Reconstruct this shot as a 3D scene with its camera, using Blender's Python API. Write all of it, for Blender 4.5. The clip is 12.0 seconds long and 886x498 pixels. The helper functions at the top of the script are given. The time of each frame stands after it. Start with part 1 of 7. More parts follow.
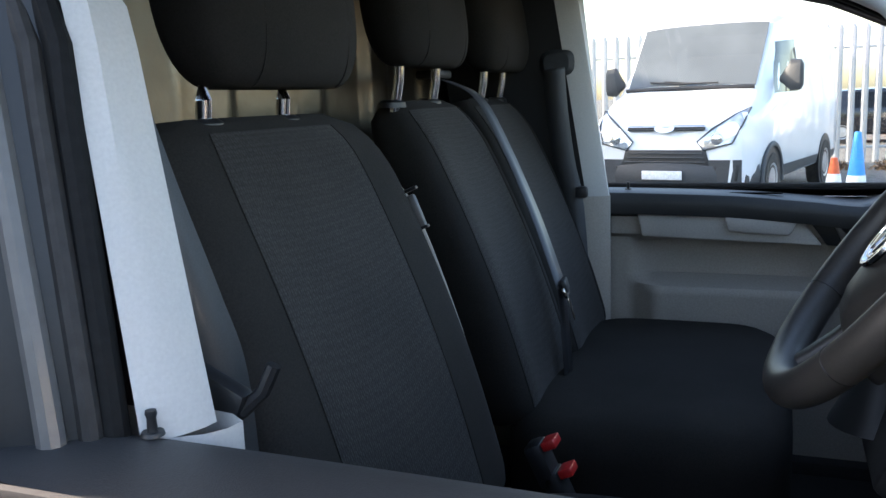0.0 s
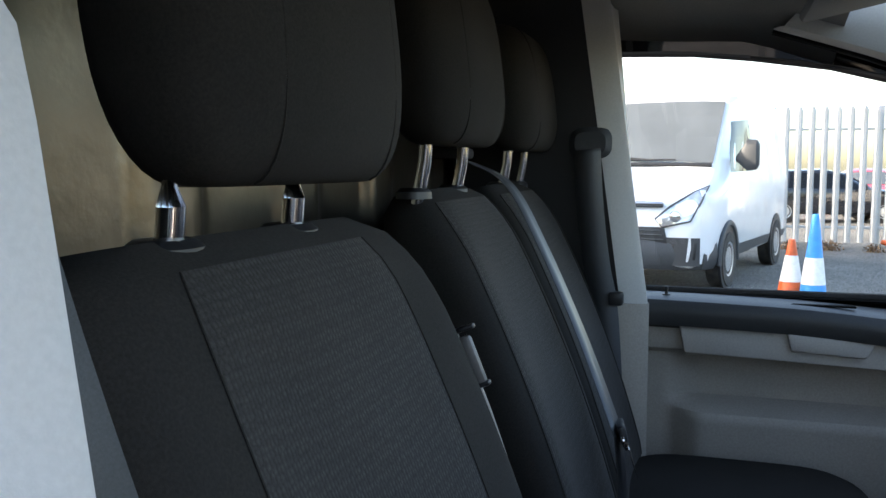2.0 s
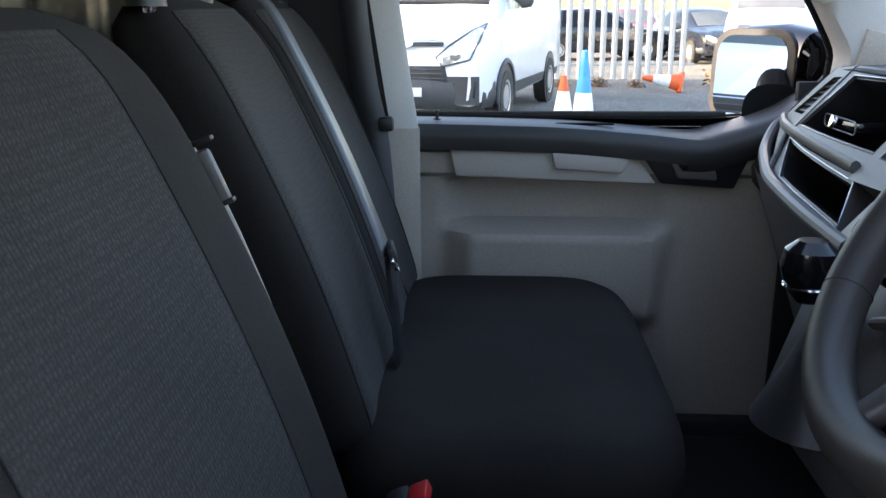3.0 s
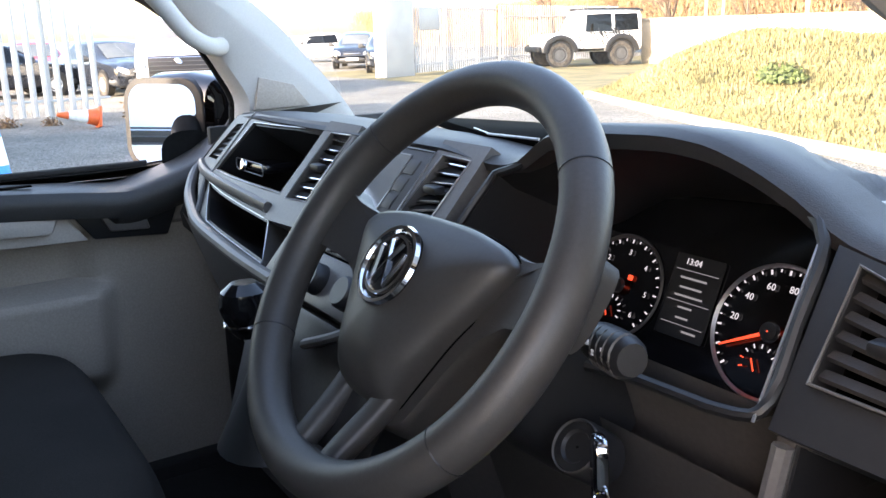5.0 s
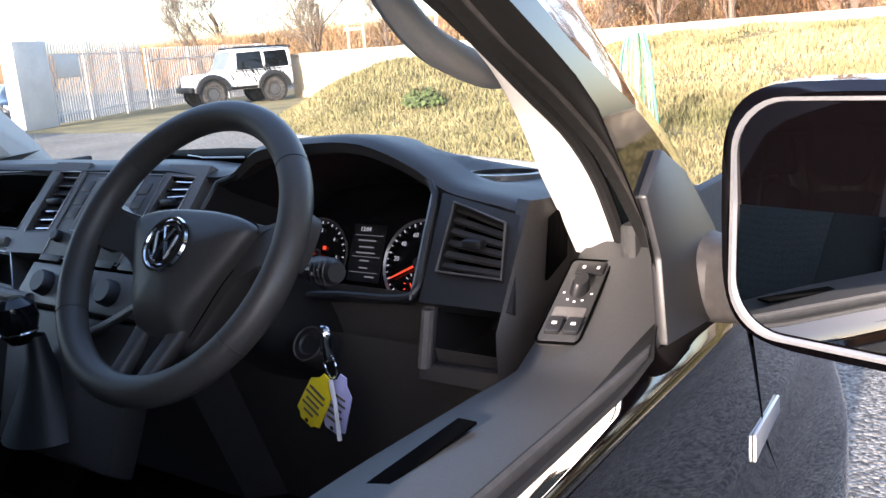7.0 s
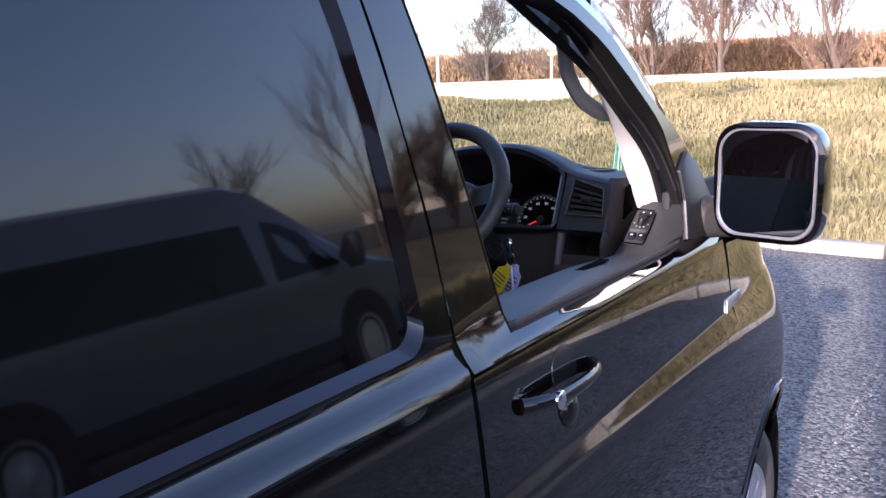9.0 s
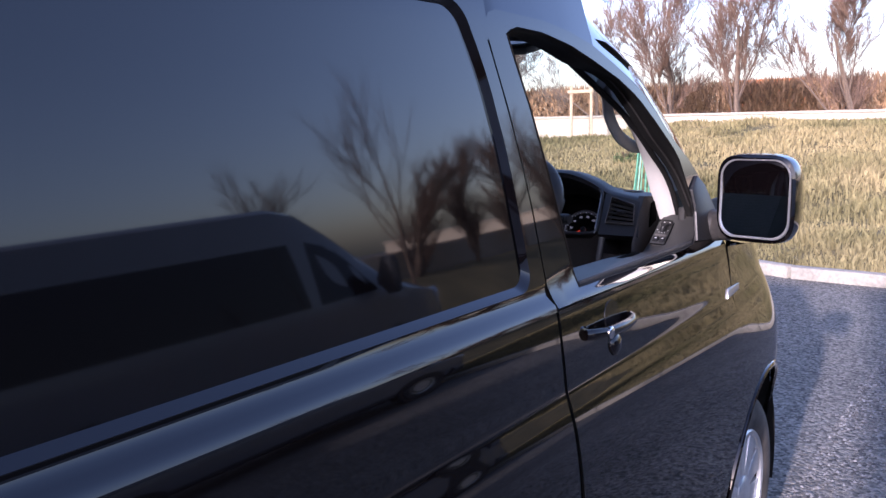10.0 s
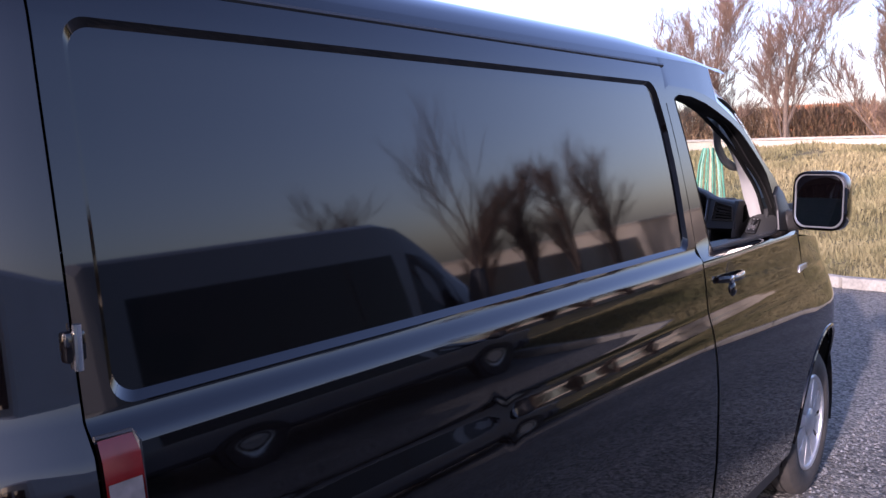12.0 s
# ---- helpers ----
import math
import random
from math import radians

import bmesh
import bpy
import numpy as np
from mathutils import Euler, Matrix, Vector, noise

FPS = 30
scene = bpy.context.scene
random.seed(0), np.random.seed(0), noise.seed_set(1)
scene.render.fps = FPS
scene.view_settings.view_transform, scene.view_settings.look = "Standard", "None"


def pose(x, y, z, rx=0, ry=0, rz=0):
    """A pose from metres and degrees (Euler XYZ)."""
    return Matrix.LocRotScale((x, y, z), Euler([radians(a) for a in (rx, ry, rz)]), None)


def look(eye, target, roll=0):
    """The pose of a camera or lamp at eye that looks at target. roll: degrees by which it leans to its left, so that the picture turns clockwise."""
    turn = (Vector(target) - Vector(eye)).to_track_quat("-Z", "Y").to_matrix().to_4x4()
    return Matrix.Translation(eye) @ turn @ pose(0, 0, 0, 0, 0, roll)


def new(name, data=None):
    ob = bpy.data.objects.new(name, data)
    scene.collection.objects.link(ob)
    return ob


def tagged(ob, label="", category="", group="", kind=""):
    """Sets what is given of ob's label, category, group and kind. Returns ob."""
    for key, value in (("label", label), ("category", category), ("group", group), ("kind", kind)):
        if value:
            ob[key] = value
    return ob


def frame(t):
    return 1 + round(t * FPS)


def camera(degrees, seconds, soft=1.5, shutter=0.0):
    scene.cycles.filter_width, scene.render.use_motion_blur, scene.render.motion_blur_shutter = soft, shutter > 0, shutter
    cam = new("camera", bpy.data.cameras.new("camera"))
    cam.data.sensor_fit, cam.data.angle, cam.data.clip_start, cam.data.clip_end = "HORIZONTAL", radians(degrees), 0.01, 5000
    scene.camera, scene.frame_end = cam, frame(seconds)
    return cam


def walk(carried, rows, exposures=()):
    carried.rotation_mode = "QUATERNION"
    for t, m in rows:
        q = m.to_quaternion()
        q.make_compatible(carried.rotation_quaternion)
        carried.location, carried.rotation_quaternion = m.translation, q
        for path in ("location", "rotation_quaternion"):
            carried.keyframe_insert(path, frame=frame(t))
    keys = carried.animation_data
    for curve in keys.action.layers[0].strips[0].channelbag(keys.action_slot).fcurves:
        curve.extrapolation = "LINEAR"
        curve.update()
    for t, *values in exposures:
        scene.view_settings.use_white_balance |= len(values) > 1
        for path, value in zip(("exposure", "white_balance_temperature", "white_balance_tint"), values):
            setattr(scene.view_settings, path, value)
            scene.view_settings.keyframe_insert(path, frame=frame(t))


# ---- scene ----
cam = camera(54.4, 12.0)
PATH = [
    (0, (1.2970, -0.7490, 1.4910), (-0.5368, -1.4727, 1.1563), -2.12),
    (0.5, (1.1604, -0.8277, 1.5143), (-0.7177, -1.4654, 1.2515), -2.02),
    (1, (1.1111, -0.8818, 1.5165), (-0.7939, -1.4536, 1.3055), -1.98),
    (1.5, (1.0275, -0.9626, 1.5266), (-0.8723, -1.5587, 1.3393), -1.18),
    (2, (0.9709, -1.0060, 1.5261), (-0.9273, -1.6081, 1.3369), -0.04),
    (2.5, (0.9209, -1.0022, 1.4925), (-1.0152, -1.3638, 1.1448), 0.78),
    (2.7, (0.9100, -0.9880, 1.4750), (-1.0208, -1.2547, 1.0254), -0.02),
    (4.3, (0.955, -0.972, 1.546), (-0.86, -0.295, 1.047), 0.3),
    (4.5, (0.956, -0.973, 1.541), (-0.798, -0.148, 1.047), -0.3),
    (5, (0.96, -0.977, 1.529), (-0.664, 0.08, 1.034), -1.4),
    (5.5, (0.994, -0.981, 1.52), (-0.452, 0.304, 1.015), -2.2),
    (6, (1.067, -1.021, 1.521), (-0.223, 0.422, 1.015), -2.7),
    (6.5, (1.155, -1.138, 1.533), (-0.017, 0.409, 1.05), -3.7),
    (6.7, (1.179, -1.186, 1.54), (0.028, 0.38, 1.066), -4.2),
    (8.3, (1.378, -1.835, 1.573), (0.348, -0.159, 1.21), -1.9),
    (8.5, (1.412, -1.942, 1.584), (0.336, -0.296, 1.221), -2.3),
    (9, (1.4878, -2.2316, 1.5831), (0.3885, -0.6022, 1.2141), -1.83),
    (9.5, (1.5695, -2.5268, 1.5819), (0.4751, -0.8856, 1.2533), -1.98),
    (10, (1.7036, -2.835, 1.5962), (0.5692, -1.214, 1.3068), -1.14),
    (10.5, (1.7548, -3.1906, 1.5782), (0.5759, -1.5903, 1.3603), -3.29),
    (11, (1.7845, -3.4889, 1.59), (0.6049, -1.8892, 1.3656), -2.29),
    (11.5, (1.8502, -3.9488, 1.5304), (0.6965, -2.3222, 1.3858), -3.43),
    (12, (1.9699, -4.0507, 1.6158), (0.7539, -2.4799, 1.3858), -1.29),
]
walk(cam, [(t, look(e, g, r)) for t, e, g, r in PATH],
     exposures=[(0, 2.82, 6750, 18), (1.5, 2.75, 6850, 17), (2.7, 3.05, 7100, 20), (4.3, 3.75, 7300, 24), (5.0, 3.5, 7150, 22), (6.0, 3.16, 6500, 20), (6.7, 2.85, 6450, 21), (8.3, 2.25, 5950, 30), (10, 1.60, 5600, 36), (11.4, 1.30, 5700, 40), (12, 1.38, 5750, 40)])

# ---- light ----
SUN_ELEV, SUN_FROM = 16.0, (0.135, -1.0)      # low winter sun behind the van and a little to its right
world = bpy.data.worlds.new("sky")
scene.world = world
world.use_nodes = True
wn = world.node_tree
wn.nodes.clear()
w_out = wn.nodes.new("ShaderNodeOutputWorld")
w_bg = wn.nodes.new("ShaderNodeBackground")
w_sky = wn.nodes.new("ShaderNodeTexSky")
w_sky.sky_type, w_sky.sun_disc = "NISHITA", False
w_sky.sun_elevation = radians(SUN_ELEV)
w_sky.sun_rotation = math.atan2(SUN_FROM[0], SUN_FROM[1])
w_sky.air_density, w_sky.dust_density, w_sky.ozone_density = 1.0, 2.0, 1.4
w_bg.inputs[1].default_value = 0.15
wn.links.new(w_sky.outputs[0], w_bg.inputs[0])
wn.links.new(w_bg.outputs[0], w_out.inputs[0])
sun = new("sun", bpy.data.lights.new("sun", "SUN"))
sun.data.energy, sun.data.angle, sun.data.color = 2.8, radians(1.0), (1.0, 0.90, 0.76)
_h = math.cos(radians(SUN_ELEV))
_l = math.hypot(*SUN_FROM)
sun.matrix_world = look((0, 0, 30), (-SUN_FROM[0] / _l * _h * 10, -SUN_FROM[1] / _l * _h * 10, 30 - math.sin(radians(SUN_ELEV)) * 10))


# ---- materials ----
def mat(name, color, rough=0.5, metal=0.0, vary=0.15, scale=30.0, bump=0.0, bump_scale=400.0, coat=0.0,
        blotch=0.0, blotch_scale=2.0, tint=None, spec=0.5, island=0.0):
    """A surface with fine and coarse variation in colour and a fine relief."""
    m = bpy.data.materials.new(name)
    m.use_nodes = True
    nt = m.node_tree
    n, l = nt.nodes, nt.links
    b = n["Principled BSDF"]
    geo = n.new("ShaderNodeNewGeometry")
    col = n.new("ShaderNodeRGB")
    col.outputs[0].default_value = (*color, 1)
    out = col.outputs[0]
    for s, a, detail in ((scale, vary, 6), (blotch_scale, blotch, 3)):
        if a <= 0:
            continue
        t = n.new("ShaderNodeTexNoise")
        t.inputs["Scale"].default_value, t.inputs["Detail"].default_value = s, detail
        l.new(geo.outputs["Position"], t.inputs["Vector"])
        r = n.new("ShaderNodeMapRange")
        r.inputs[1].default_value, r.inputs[2].default_value = 0.3, 0.7
        l.new(t.outputs[0], r.inputs[0])
        x = n.new("ShaderNodeMix")
        x.data_type = "RGBA"
        l.new(r.outputs[0], x.inputs[0])
        dark = n.new("ShaderNodeMix")
        dark.data_type, dark.blend_type = "RGBA", "MULTIPLY"
        dark.inputs[0].default_value = 1.0
        l.new(out, dark.inputs[6])
        dark.inputs[7].default_value = (1 - a, 1 - a, 1 - a, 1)
        l.new(dark.outputs[2], x.inputs[6])
        if tint and s == blotch_scale:
            x.inputs[7].default_value = (*tint, 1)
        else:
            lite = n.new("ShaderNodeMix")
            lite.data_type, lite.blend_type = "RGBA", "MULTIPLY"
            lite.inputs[0].default_value = 1.0
            l.new(out, lite.inputs[6])
            lite.inputs[7].default_value = (1 + a, 1 + a, 1 + a, 1)
            l.new(lite.outputs[2], x.inputs[7])
        out = x.outputs[2]
    if island > 0:
        h = n.new("ShaderNodeHueSaturation")
        r = n.new("ShaderNodeMapRange")
        r.inputs[3].default_value, r.inputs[4].default_value = 1 - island, 1 + island
        l.new(geo.outputs["Random Per Island"], r.inputs[0])
        l.new(r.outputs[0], h.inputs["Value"])
        l.new(out, h.inputs["Color"])
        out = h.outputs[0]
    l.new(out, b.inputs["Base Color"])
    b.inputs["Roughness"].default_value = rough
    b.inputs["Metallic"].default_value = metal
    b.inputs["Specular IOR Level"].default_value = spec
    b.inputs["Coat Weight"].default_value = coat
    b.inputs["Coat Roughness"].default_value = 0.03
    if bump > 0:
        t = n.new("ShaderNodeTexNoise")
        t.inputs["Scale"].default_value, t.inputs["Detail"].default_value = bump_scale, 3
        l.new(geo.outputs["Position"], t.inputs["Vector"])
        k = n.new("ShaderNodeBump")
        k.inputs["Strength"].default_value, k.inputs["Distance"].default_value = bump, 0.4 / bump_scale
        l.new(t.outputs[0], k.inputs["Height"])
        l.new(k.outputs[0], b.inputs["Normal"])
    return m


def glow(name, color, strength):
    m = mat(name, (0.02, 0.02, 0.02), 0.4)
    b = m.node_tree.nodes["Principled BSDF"]
    b.inputs["Emission Color"].default_value = (*color, 1)
    b.inputs["Emission Strength"].default_value = strength
    return m


def pane(name, tint=(0.9, 0.95, 0.93), gloss=1.0):
    """Thin window glass: clear, with a Fresnel gloss."""
    m = bpy.data.materials.new(name)
    m.use_nodes = True
    n, l = m.node_tree.nodes, m.node_tree.links
    n.clear()
    o = n.new("ShaderNodeOutputMaterial")
    mix = n.new("ShaderNodeMixShader")
    t = n.new("ShaderNodeBsdfTransparent")
    g = n.new("ShaderNodeBsdfGlossy")
    lw = n.new("ShaderNodeLayerWeight")
    f = n.new("ShaderNodeMath")
    f.operation = "POWER"
    f.inputs[1].default_value = 4.0
    l.new(lw.outputs["Facing"], f.inputs[0])
    f2 = n.new("ShaderNodeMapRange")
    f2.inputs[3].default_value, f2.inputs[4].default_value = 0.035, 0.75
    l.new(f.outputs[0], f2.inputs[0])
    t.inputs[0].default_value = (*tint, 1)
    g.inputs["Roughness"].default_value = 0.01
    g.inputs["Color"].default_value = (gloss, gloss, gloss, 1)
    l.new(f2.outputs[0], mix.inputs[0])
    l.new(t.outputs[0], mix.inputs[1])
    l.new(g.outputs[0], mix.inputs[2])
    l.new(mix.outputs[0], o.inputs[0])
    return m


def weave(name, color, cell=0.0044):
    """Knitted seat cloth with small staggered cells."""
    m = mat(name, color, 0.9, vary=0.35, scale=700, spec=0.2, blotch=0.18, blotch_scale=5)
    n, l = m.node_tree.nodes, m.node_tree.links
    b = n["Principled BSDF"]
    b.inputs["Sheen Weight"].default_value = 0.08
    b.inputs["Sheen Roughness"].default_value = 0.5
    geo = n.new("ShaderNodeNewGeometry")
    v = n.new("ShaderNodeTexVoronoi")
    v.inputs["Scale"].default_value, v.inputs["Randomness"].default_value = 1 / cell, 0.4
    l.new(geo.outputs["Position"], v.inputs["Vector"])
    k = n.new("ShaderNodeBump")
    k.inputs["Strength"].default_value, k.inputs["Distance"].default_value = 0.6, 0.0014
    k.invert = True
    l.new(v.outputs["Distance"], k.inputs["Height"])
    l.new(k.outputs[0], b.inputs["Normal"])
    old = b.inputs["Base Color"].links[0].from_socket
    r = n.new("ShaderNodeMapRange")
    r.inputs[1].default_value, r.inputs[2].default_value, r.inputs[3].default_value, r.inputs[4].default_value = 0.15, 0.7, 1.12, 0.66
    l.new(v.outputs["Distance"], r.inputs[0])
    x = n.new("ShaderNodeVectorMath")
    x.operation = "SCALE"
    l.new(old, x.inputs[0])
    l.new(r.outputs[0], x.inputs["Scale"])
    l.new(x.outputs[0], b.inputs["Base Color"])
    return m


PAINT = mat("black_paint", (0.0015, 0.0011, 0.0013), 0.032, vary=0.1, scale=3, bump=0.0, coat=0.36)
PLASTIC = mat("dash_plastic", (0.054, 0.049, 0.0455), 0.5, vary=0.12, scale=200, bump=0.35, bump_scale=900, blotch=0.08)
DASH_TOP = mat("dash_top_plastic", (0.031, 0.028, 0.0265), 0.55, vary=0.12, scale=300, bump=0.5, bump_scale=700, blotch=0.1)
TRIM_SILVER = mat("grey_trim", (0.112, 0.104, 0.098), 0.42, vary=0.1, scale=200, bump=0.2, bump_scale=900)
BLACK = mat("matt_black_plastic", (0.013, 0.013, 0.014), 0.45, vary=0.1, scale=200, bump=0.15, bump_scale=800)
GLOSS_BLACK = mat("gloss_black_plastic", (0.006, 0.006, 0.007), 0.12, vary=0.05)
RUBBER = mat("black_rubber", (0.010, 0.010, 0.010), 0.7, vary=0.2, scale=120, bump=0.2, bump_scale=500, spec=0.15)
# near-black that paints the shade inside slots, vents and shut gaps
VOID = mat("gap_shade_black", (0.0008, 0.0008, 0.0008), 0.9, vary=0.1, spec=0.03)
# paler rubber with the light on the seals painted in; mirror parts share it
SEAL_GREY = mat("lit_rubber_grey", (0.032, 0.030, 0.029), 0.6, vary=0.2, scale=90, bump=0.2, bump_scale=500, spec=0.25)
# black door frame's sky reflection painted as grey; vent and gauge rims share it
FRAME_GREY = mat("sky_lit_frame_grey", (0.11, 0.105, 0.10), 0.4, vary=0.1, scale=60)
WHEEL_GREY = mat("wheel_rim_plastic", (0.040, 0.0365, 0.034), .46, vary=.1, scale=300, bump=.35, bump_scale=1100)
RAIL = mat("dark_door_rail", (0.034, 0.034, 0.034), 0.5, vary=0.12, scale=300, bump=0.5, bump_scale=700, blotch=0.1)
HUB = mat("airbag_cover_plastic", (0.036, 0.0335, 0.0315), 0.48, vary=0.1, scale=300, bump=0.35, bump_scale=1100)
SATIN = mat("satin_edge_line", (0.45, 0.45, 0.46), 0.3, metal=0.8, vary=0.05)
SCREEN_GLASS = mat("windscreen_glass", (0.10, 0.11, 0.115), 0.04, vary=0.15, scale=2)
TYRE = mat("tyre_rubber", (0.022, 0.021, 0.020), 0.8, vary=0.3, scale=60, bump=0.4, bump_scale=200, blotch=0.3, blotch_scale=9, tint=(0.07, 0.06, 0.05))
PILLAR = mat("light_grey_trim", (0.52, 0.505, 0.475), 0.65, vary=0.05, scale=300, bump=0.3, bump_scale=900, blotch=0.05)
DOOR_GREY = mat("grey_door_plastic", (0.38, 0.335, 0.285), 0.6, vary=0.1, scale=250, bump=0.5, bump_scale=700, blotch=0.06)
DOOR_LIGHT = mat("pale_grey_door_insert", (0.47, 0.43, 0.385), 0.55, vary=0.08, scale=250, bump=0.3, bump_scale=700, blotch=0.06)
CLOTH = weave("charcoal_woven_cloth", (0.0335, 0.0305, 0.0275))
CLOTH_SIDE = mat("black_seat_cloth", (0.0215, 0.0192, 0.0170), 0.92, vary=0.25, scale=500, bump=0.5, bump_scale=1400, spec=0.2, blotch=0.2, blotch_scale=6)
# black webbing, base lightened for the silver sheen of light on it
BELT = mat("sheen_belt_webbing", (0.06, 0.062, 0.066), 0.42, vary=0.2, scale=900, bump=0.4, bump_scale=1600)
BELT_DARK = mat("dark_belt_webbing", (0.036, 0.037, 0.038), 0.5, vary=0.2, scale=900, bump=0.4, bump_scale=1600)
CHROME = mat("chrome", (0.78, 0.78, 0.80), 0.10, metal=1.0, vary=0.05)
METAL = mat("bare_zinc_metal", (0.135, 0.119, 0.095), 0.30, metal=0.9, vary=0.15, scale=9, blotch=0.25, bump=0.08, bump_scale=60)
ALLOY = mat("silver_wheel_paint", (0.56, 0.57, 0.58), 0.32, metal=0.7, vary=0.08, scale=60, blotch=0.1, blotch_scale=12)
GLASS = pane("clear_glass")
MIRROR = mat("mirror", (0.85, 0.87, 0.87), 0.01, metal=1.0, vary=0.0)
TINTED = mat("dark_window_glass", (0.006, 0.007, 0.008), 0.02, vary=0.05, spec=0.3)
RED = mat("red_plastic", (0.50, 0.02, 0.02), 0.35)
ORANGE = glow("red_needle", (1.0, 0.08, 0.03), 0.18)
WHITE_MARK = glow("lit_white_marks", (0.9, 0.92, 1.0), 0.085)
DIM_MARK = glow("lit_grey_marks", (0.75, 0.78, 0.85), 0.035)
LCD = glow("dark_display", (0.015, 0.016, 0.02), 0.004)
# unlit glass; the bright reflection on it is painted as this grey
SCREEN = mat("glossy_screen", (0.24, 0.236, 0.22), 0.07, vary=0.05, coat=.5)
WHITE_PRINT = mat("white_print", (0.75, 0.75, 0.75), 0.5)
YELLOW_TAG = mat("yellow_plastic_tag", (0.80, 0.66, 0.02), 0.4, vary=0.08, scale=60)
LILAC_TAG = mat("lilac_plastic_tag", (0.50, 0.50, 0.80), 0.4, vary=0.08, scale=60)
INK = mat("dark_ink", (0.12, 0.10, 0.09), 0.6)
HEADLINING = mat("grey_headlining", (0.22, 0.215, 0.205), 0.95, vary=0.12, scale=500, bump=0.4, bump_scale=900)
MAT_FLOOR = mat("black_rubber_floor", (0.014, 0.014, 0.014), 0.75, vary=0.2, scale=80, bump=0.5, bump_scale=260)
GROUND = mat("grey_chippings", (0.136, 0.127, 0.110), 0.85, vary=0.35, scale=70, bump=0.0, blotch=0.25, blotch_scale=0.7)


def chippings(m, size=0.017):
    """Loose stones: a tone and a tilt for each cell."""
    n, l = m.node_tree.nodes, m.node_tree.links
    b = n["Principled BSDF"]
    src = b.inputs["Base Color"].links[0].from_socket
    geo = n.new("ShaderNodeNewGeometry")
    v = n.new("ShaderNodeTexVoronoi")
    v.inputs["Scale"].default_value = 1 / size
    l.new(geo.outputs["Position"], v.inputs["Vector"])
    tone = n.new("ShaderNodeMapRange")
    tone.inputs[3].default_value, tone.inputs[4].default_value = 0.25, 1.9
    sep = n.new("ShaderNodeSeparateColor")
    l.new(v.outputs["Color"], sep.inputs[0])
    l.new(sep.outputs[0], tone.inputs[0])
    h = n.new("ShaderNodeHueSaturation")
    l.new(src, h.inputs["Color"])
    l.new(tone.outputs[0], h.inputs["Value"])
    l.new(h.outputs[0], b.inputs["Base Color"])
    k = n.new("ShaderNodeBump")
    k.inputs["Strength"].default_value, k.inputs["Distance"].default_value = 1.0, 0.012
    k.invert = True
    l.new(v.outputs["Distance"], k.inputs["Height"])
    l.new(k.outputs[0], b.inputs["Normal"])


chippings(GROUND)
STONE = mat("loose_stone", (0.15, 0.15, 0.15), 0.8, vary=0.3, scale=60, island=0.6)
KERB = mat("pale_concrete", (0.30, 0.28, 0.235), 0.85, vary=0.2, scale=30, bump=0.4, bump_scale=90, blotch=0.15, blotch_scale=3)
EARTH = mat("grassy_earth", (0.15, 0.14, 0.06), 0.95, vary=0.4, scale=9, bump=0.8, bump_scale=25, blotch=0.5, blotch_scale=0.9, tint=(0.20, 0.16, 0.07))
GRASS = mat("dry_grass_blades", (0.19, 0.185, 0.078), 0.8, vary=0.35, scale=1.2, island=0.22, blotch=0.5, blotch_scale=0.45, tint=(0.27, 0.225, 0.115), spec=0.2)
BUSH = mat("green_weed_leaves", (0.07, 0.095, 0.03), 0.8, vary=0.3, scale=8, island=0.4)
WALL = mat("cream_render", (0.37, 0.325, 0.255), 0.85, vary=0.08, scale=14, bump=0.2, bump_scale=40, blotch=0.15, blotch_scale=0.6)
FENCE = mat("white_coated_steel", (0.43, 0.43, 0.42), 0.5, vary=0.06, scale=20, blotch=0.08)
BARK = mat("brown_bark", (0.11, 0.080, 0.058), 0.9, vary=0.3, scale=18, island=0.3)
TWIG_GREY = mat("grey_brown_twigs", (0.10, 0.080, 0.064), 0.9, vary=0.3, scale=4, island=0.4)
TWIG = mat("reddish_twigs", (0.125, 0.080, 0.056), 0.9, vary=0.3, scale=4, island=0.4)
BRICK = mat("orange_brick", (0.48, 0.17, 0.07), 0.85, vary=0.2, scale=20, blotch=0.2)
HEDGE = mat("brown_hedge", (0.21, 0.13, 0.07), 0.9, vary=0.4, scale=5, island=0.4)
WHITE_PAINT = mat("white_vehicle_paint", (0.72, 0.73, 0.74), 0.18, vary=0.03, scale=2, coat=0.4, blotch=0.03)
GREY_PAINT = mat("grey_vehicle_paint", (0.18, 0.185, 0.195), 0.2, vary=0.04, scale=2, coat=0.4)
DARK_PAINT = mat("dark_vehicle_paint", (0.015, 0.018, 0.025), 0.12, vary=0.05, coat=0.4)
RED_PAINT = mat("red_vehicle_paint", (0.40, 0.02, 0.02), 0.2, vary=0.05, coat=0.4)
GREY_PLASTIC = mat("dark_bumper_plastic", (0.045, 0.047, 0.05), 0.6, vary=0.15, scale=60, bump=0.3, bump_scale=300)
LAMP = mat("headlamp_glass", (0.55, 0.57, 0.60), 0.08, metal=0.6, vary=0.35, scale=14)
CLEAR_LENS = mat("clear_lamp_lens", (0.09, 0.09, 0.095), 0.08, vary=0.3, scale=30)
TAIL = mat("red_lamp_glass", (0.075, 0.004, 0.004), 0.1)
CONE_ORANGE = mat("orange_cone_plastic", (0.80, 0.13, 0.03), 0.45, vary=0.1, scale=20)
CONE_BLUE = mat("blue_cone_plastic", (0.03, 0.30, 0.75), 0.45, vary=0.1, scale=20)
CONE_WHITE = mat("white_reflective_band", (0.78, 0.78, 0.76), 0.5, vary=0.1, scale=20)
POST = mat("timber_post", (0.42, 0.33, 0.22), 0.85, vary=0.2, scale=20)
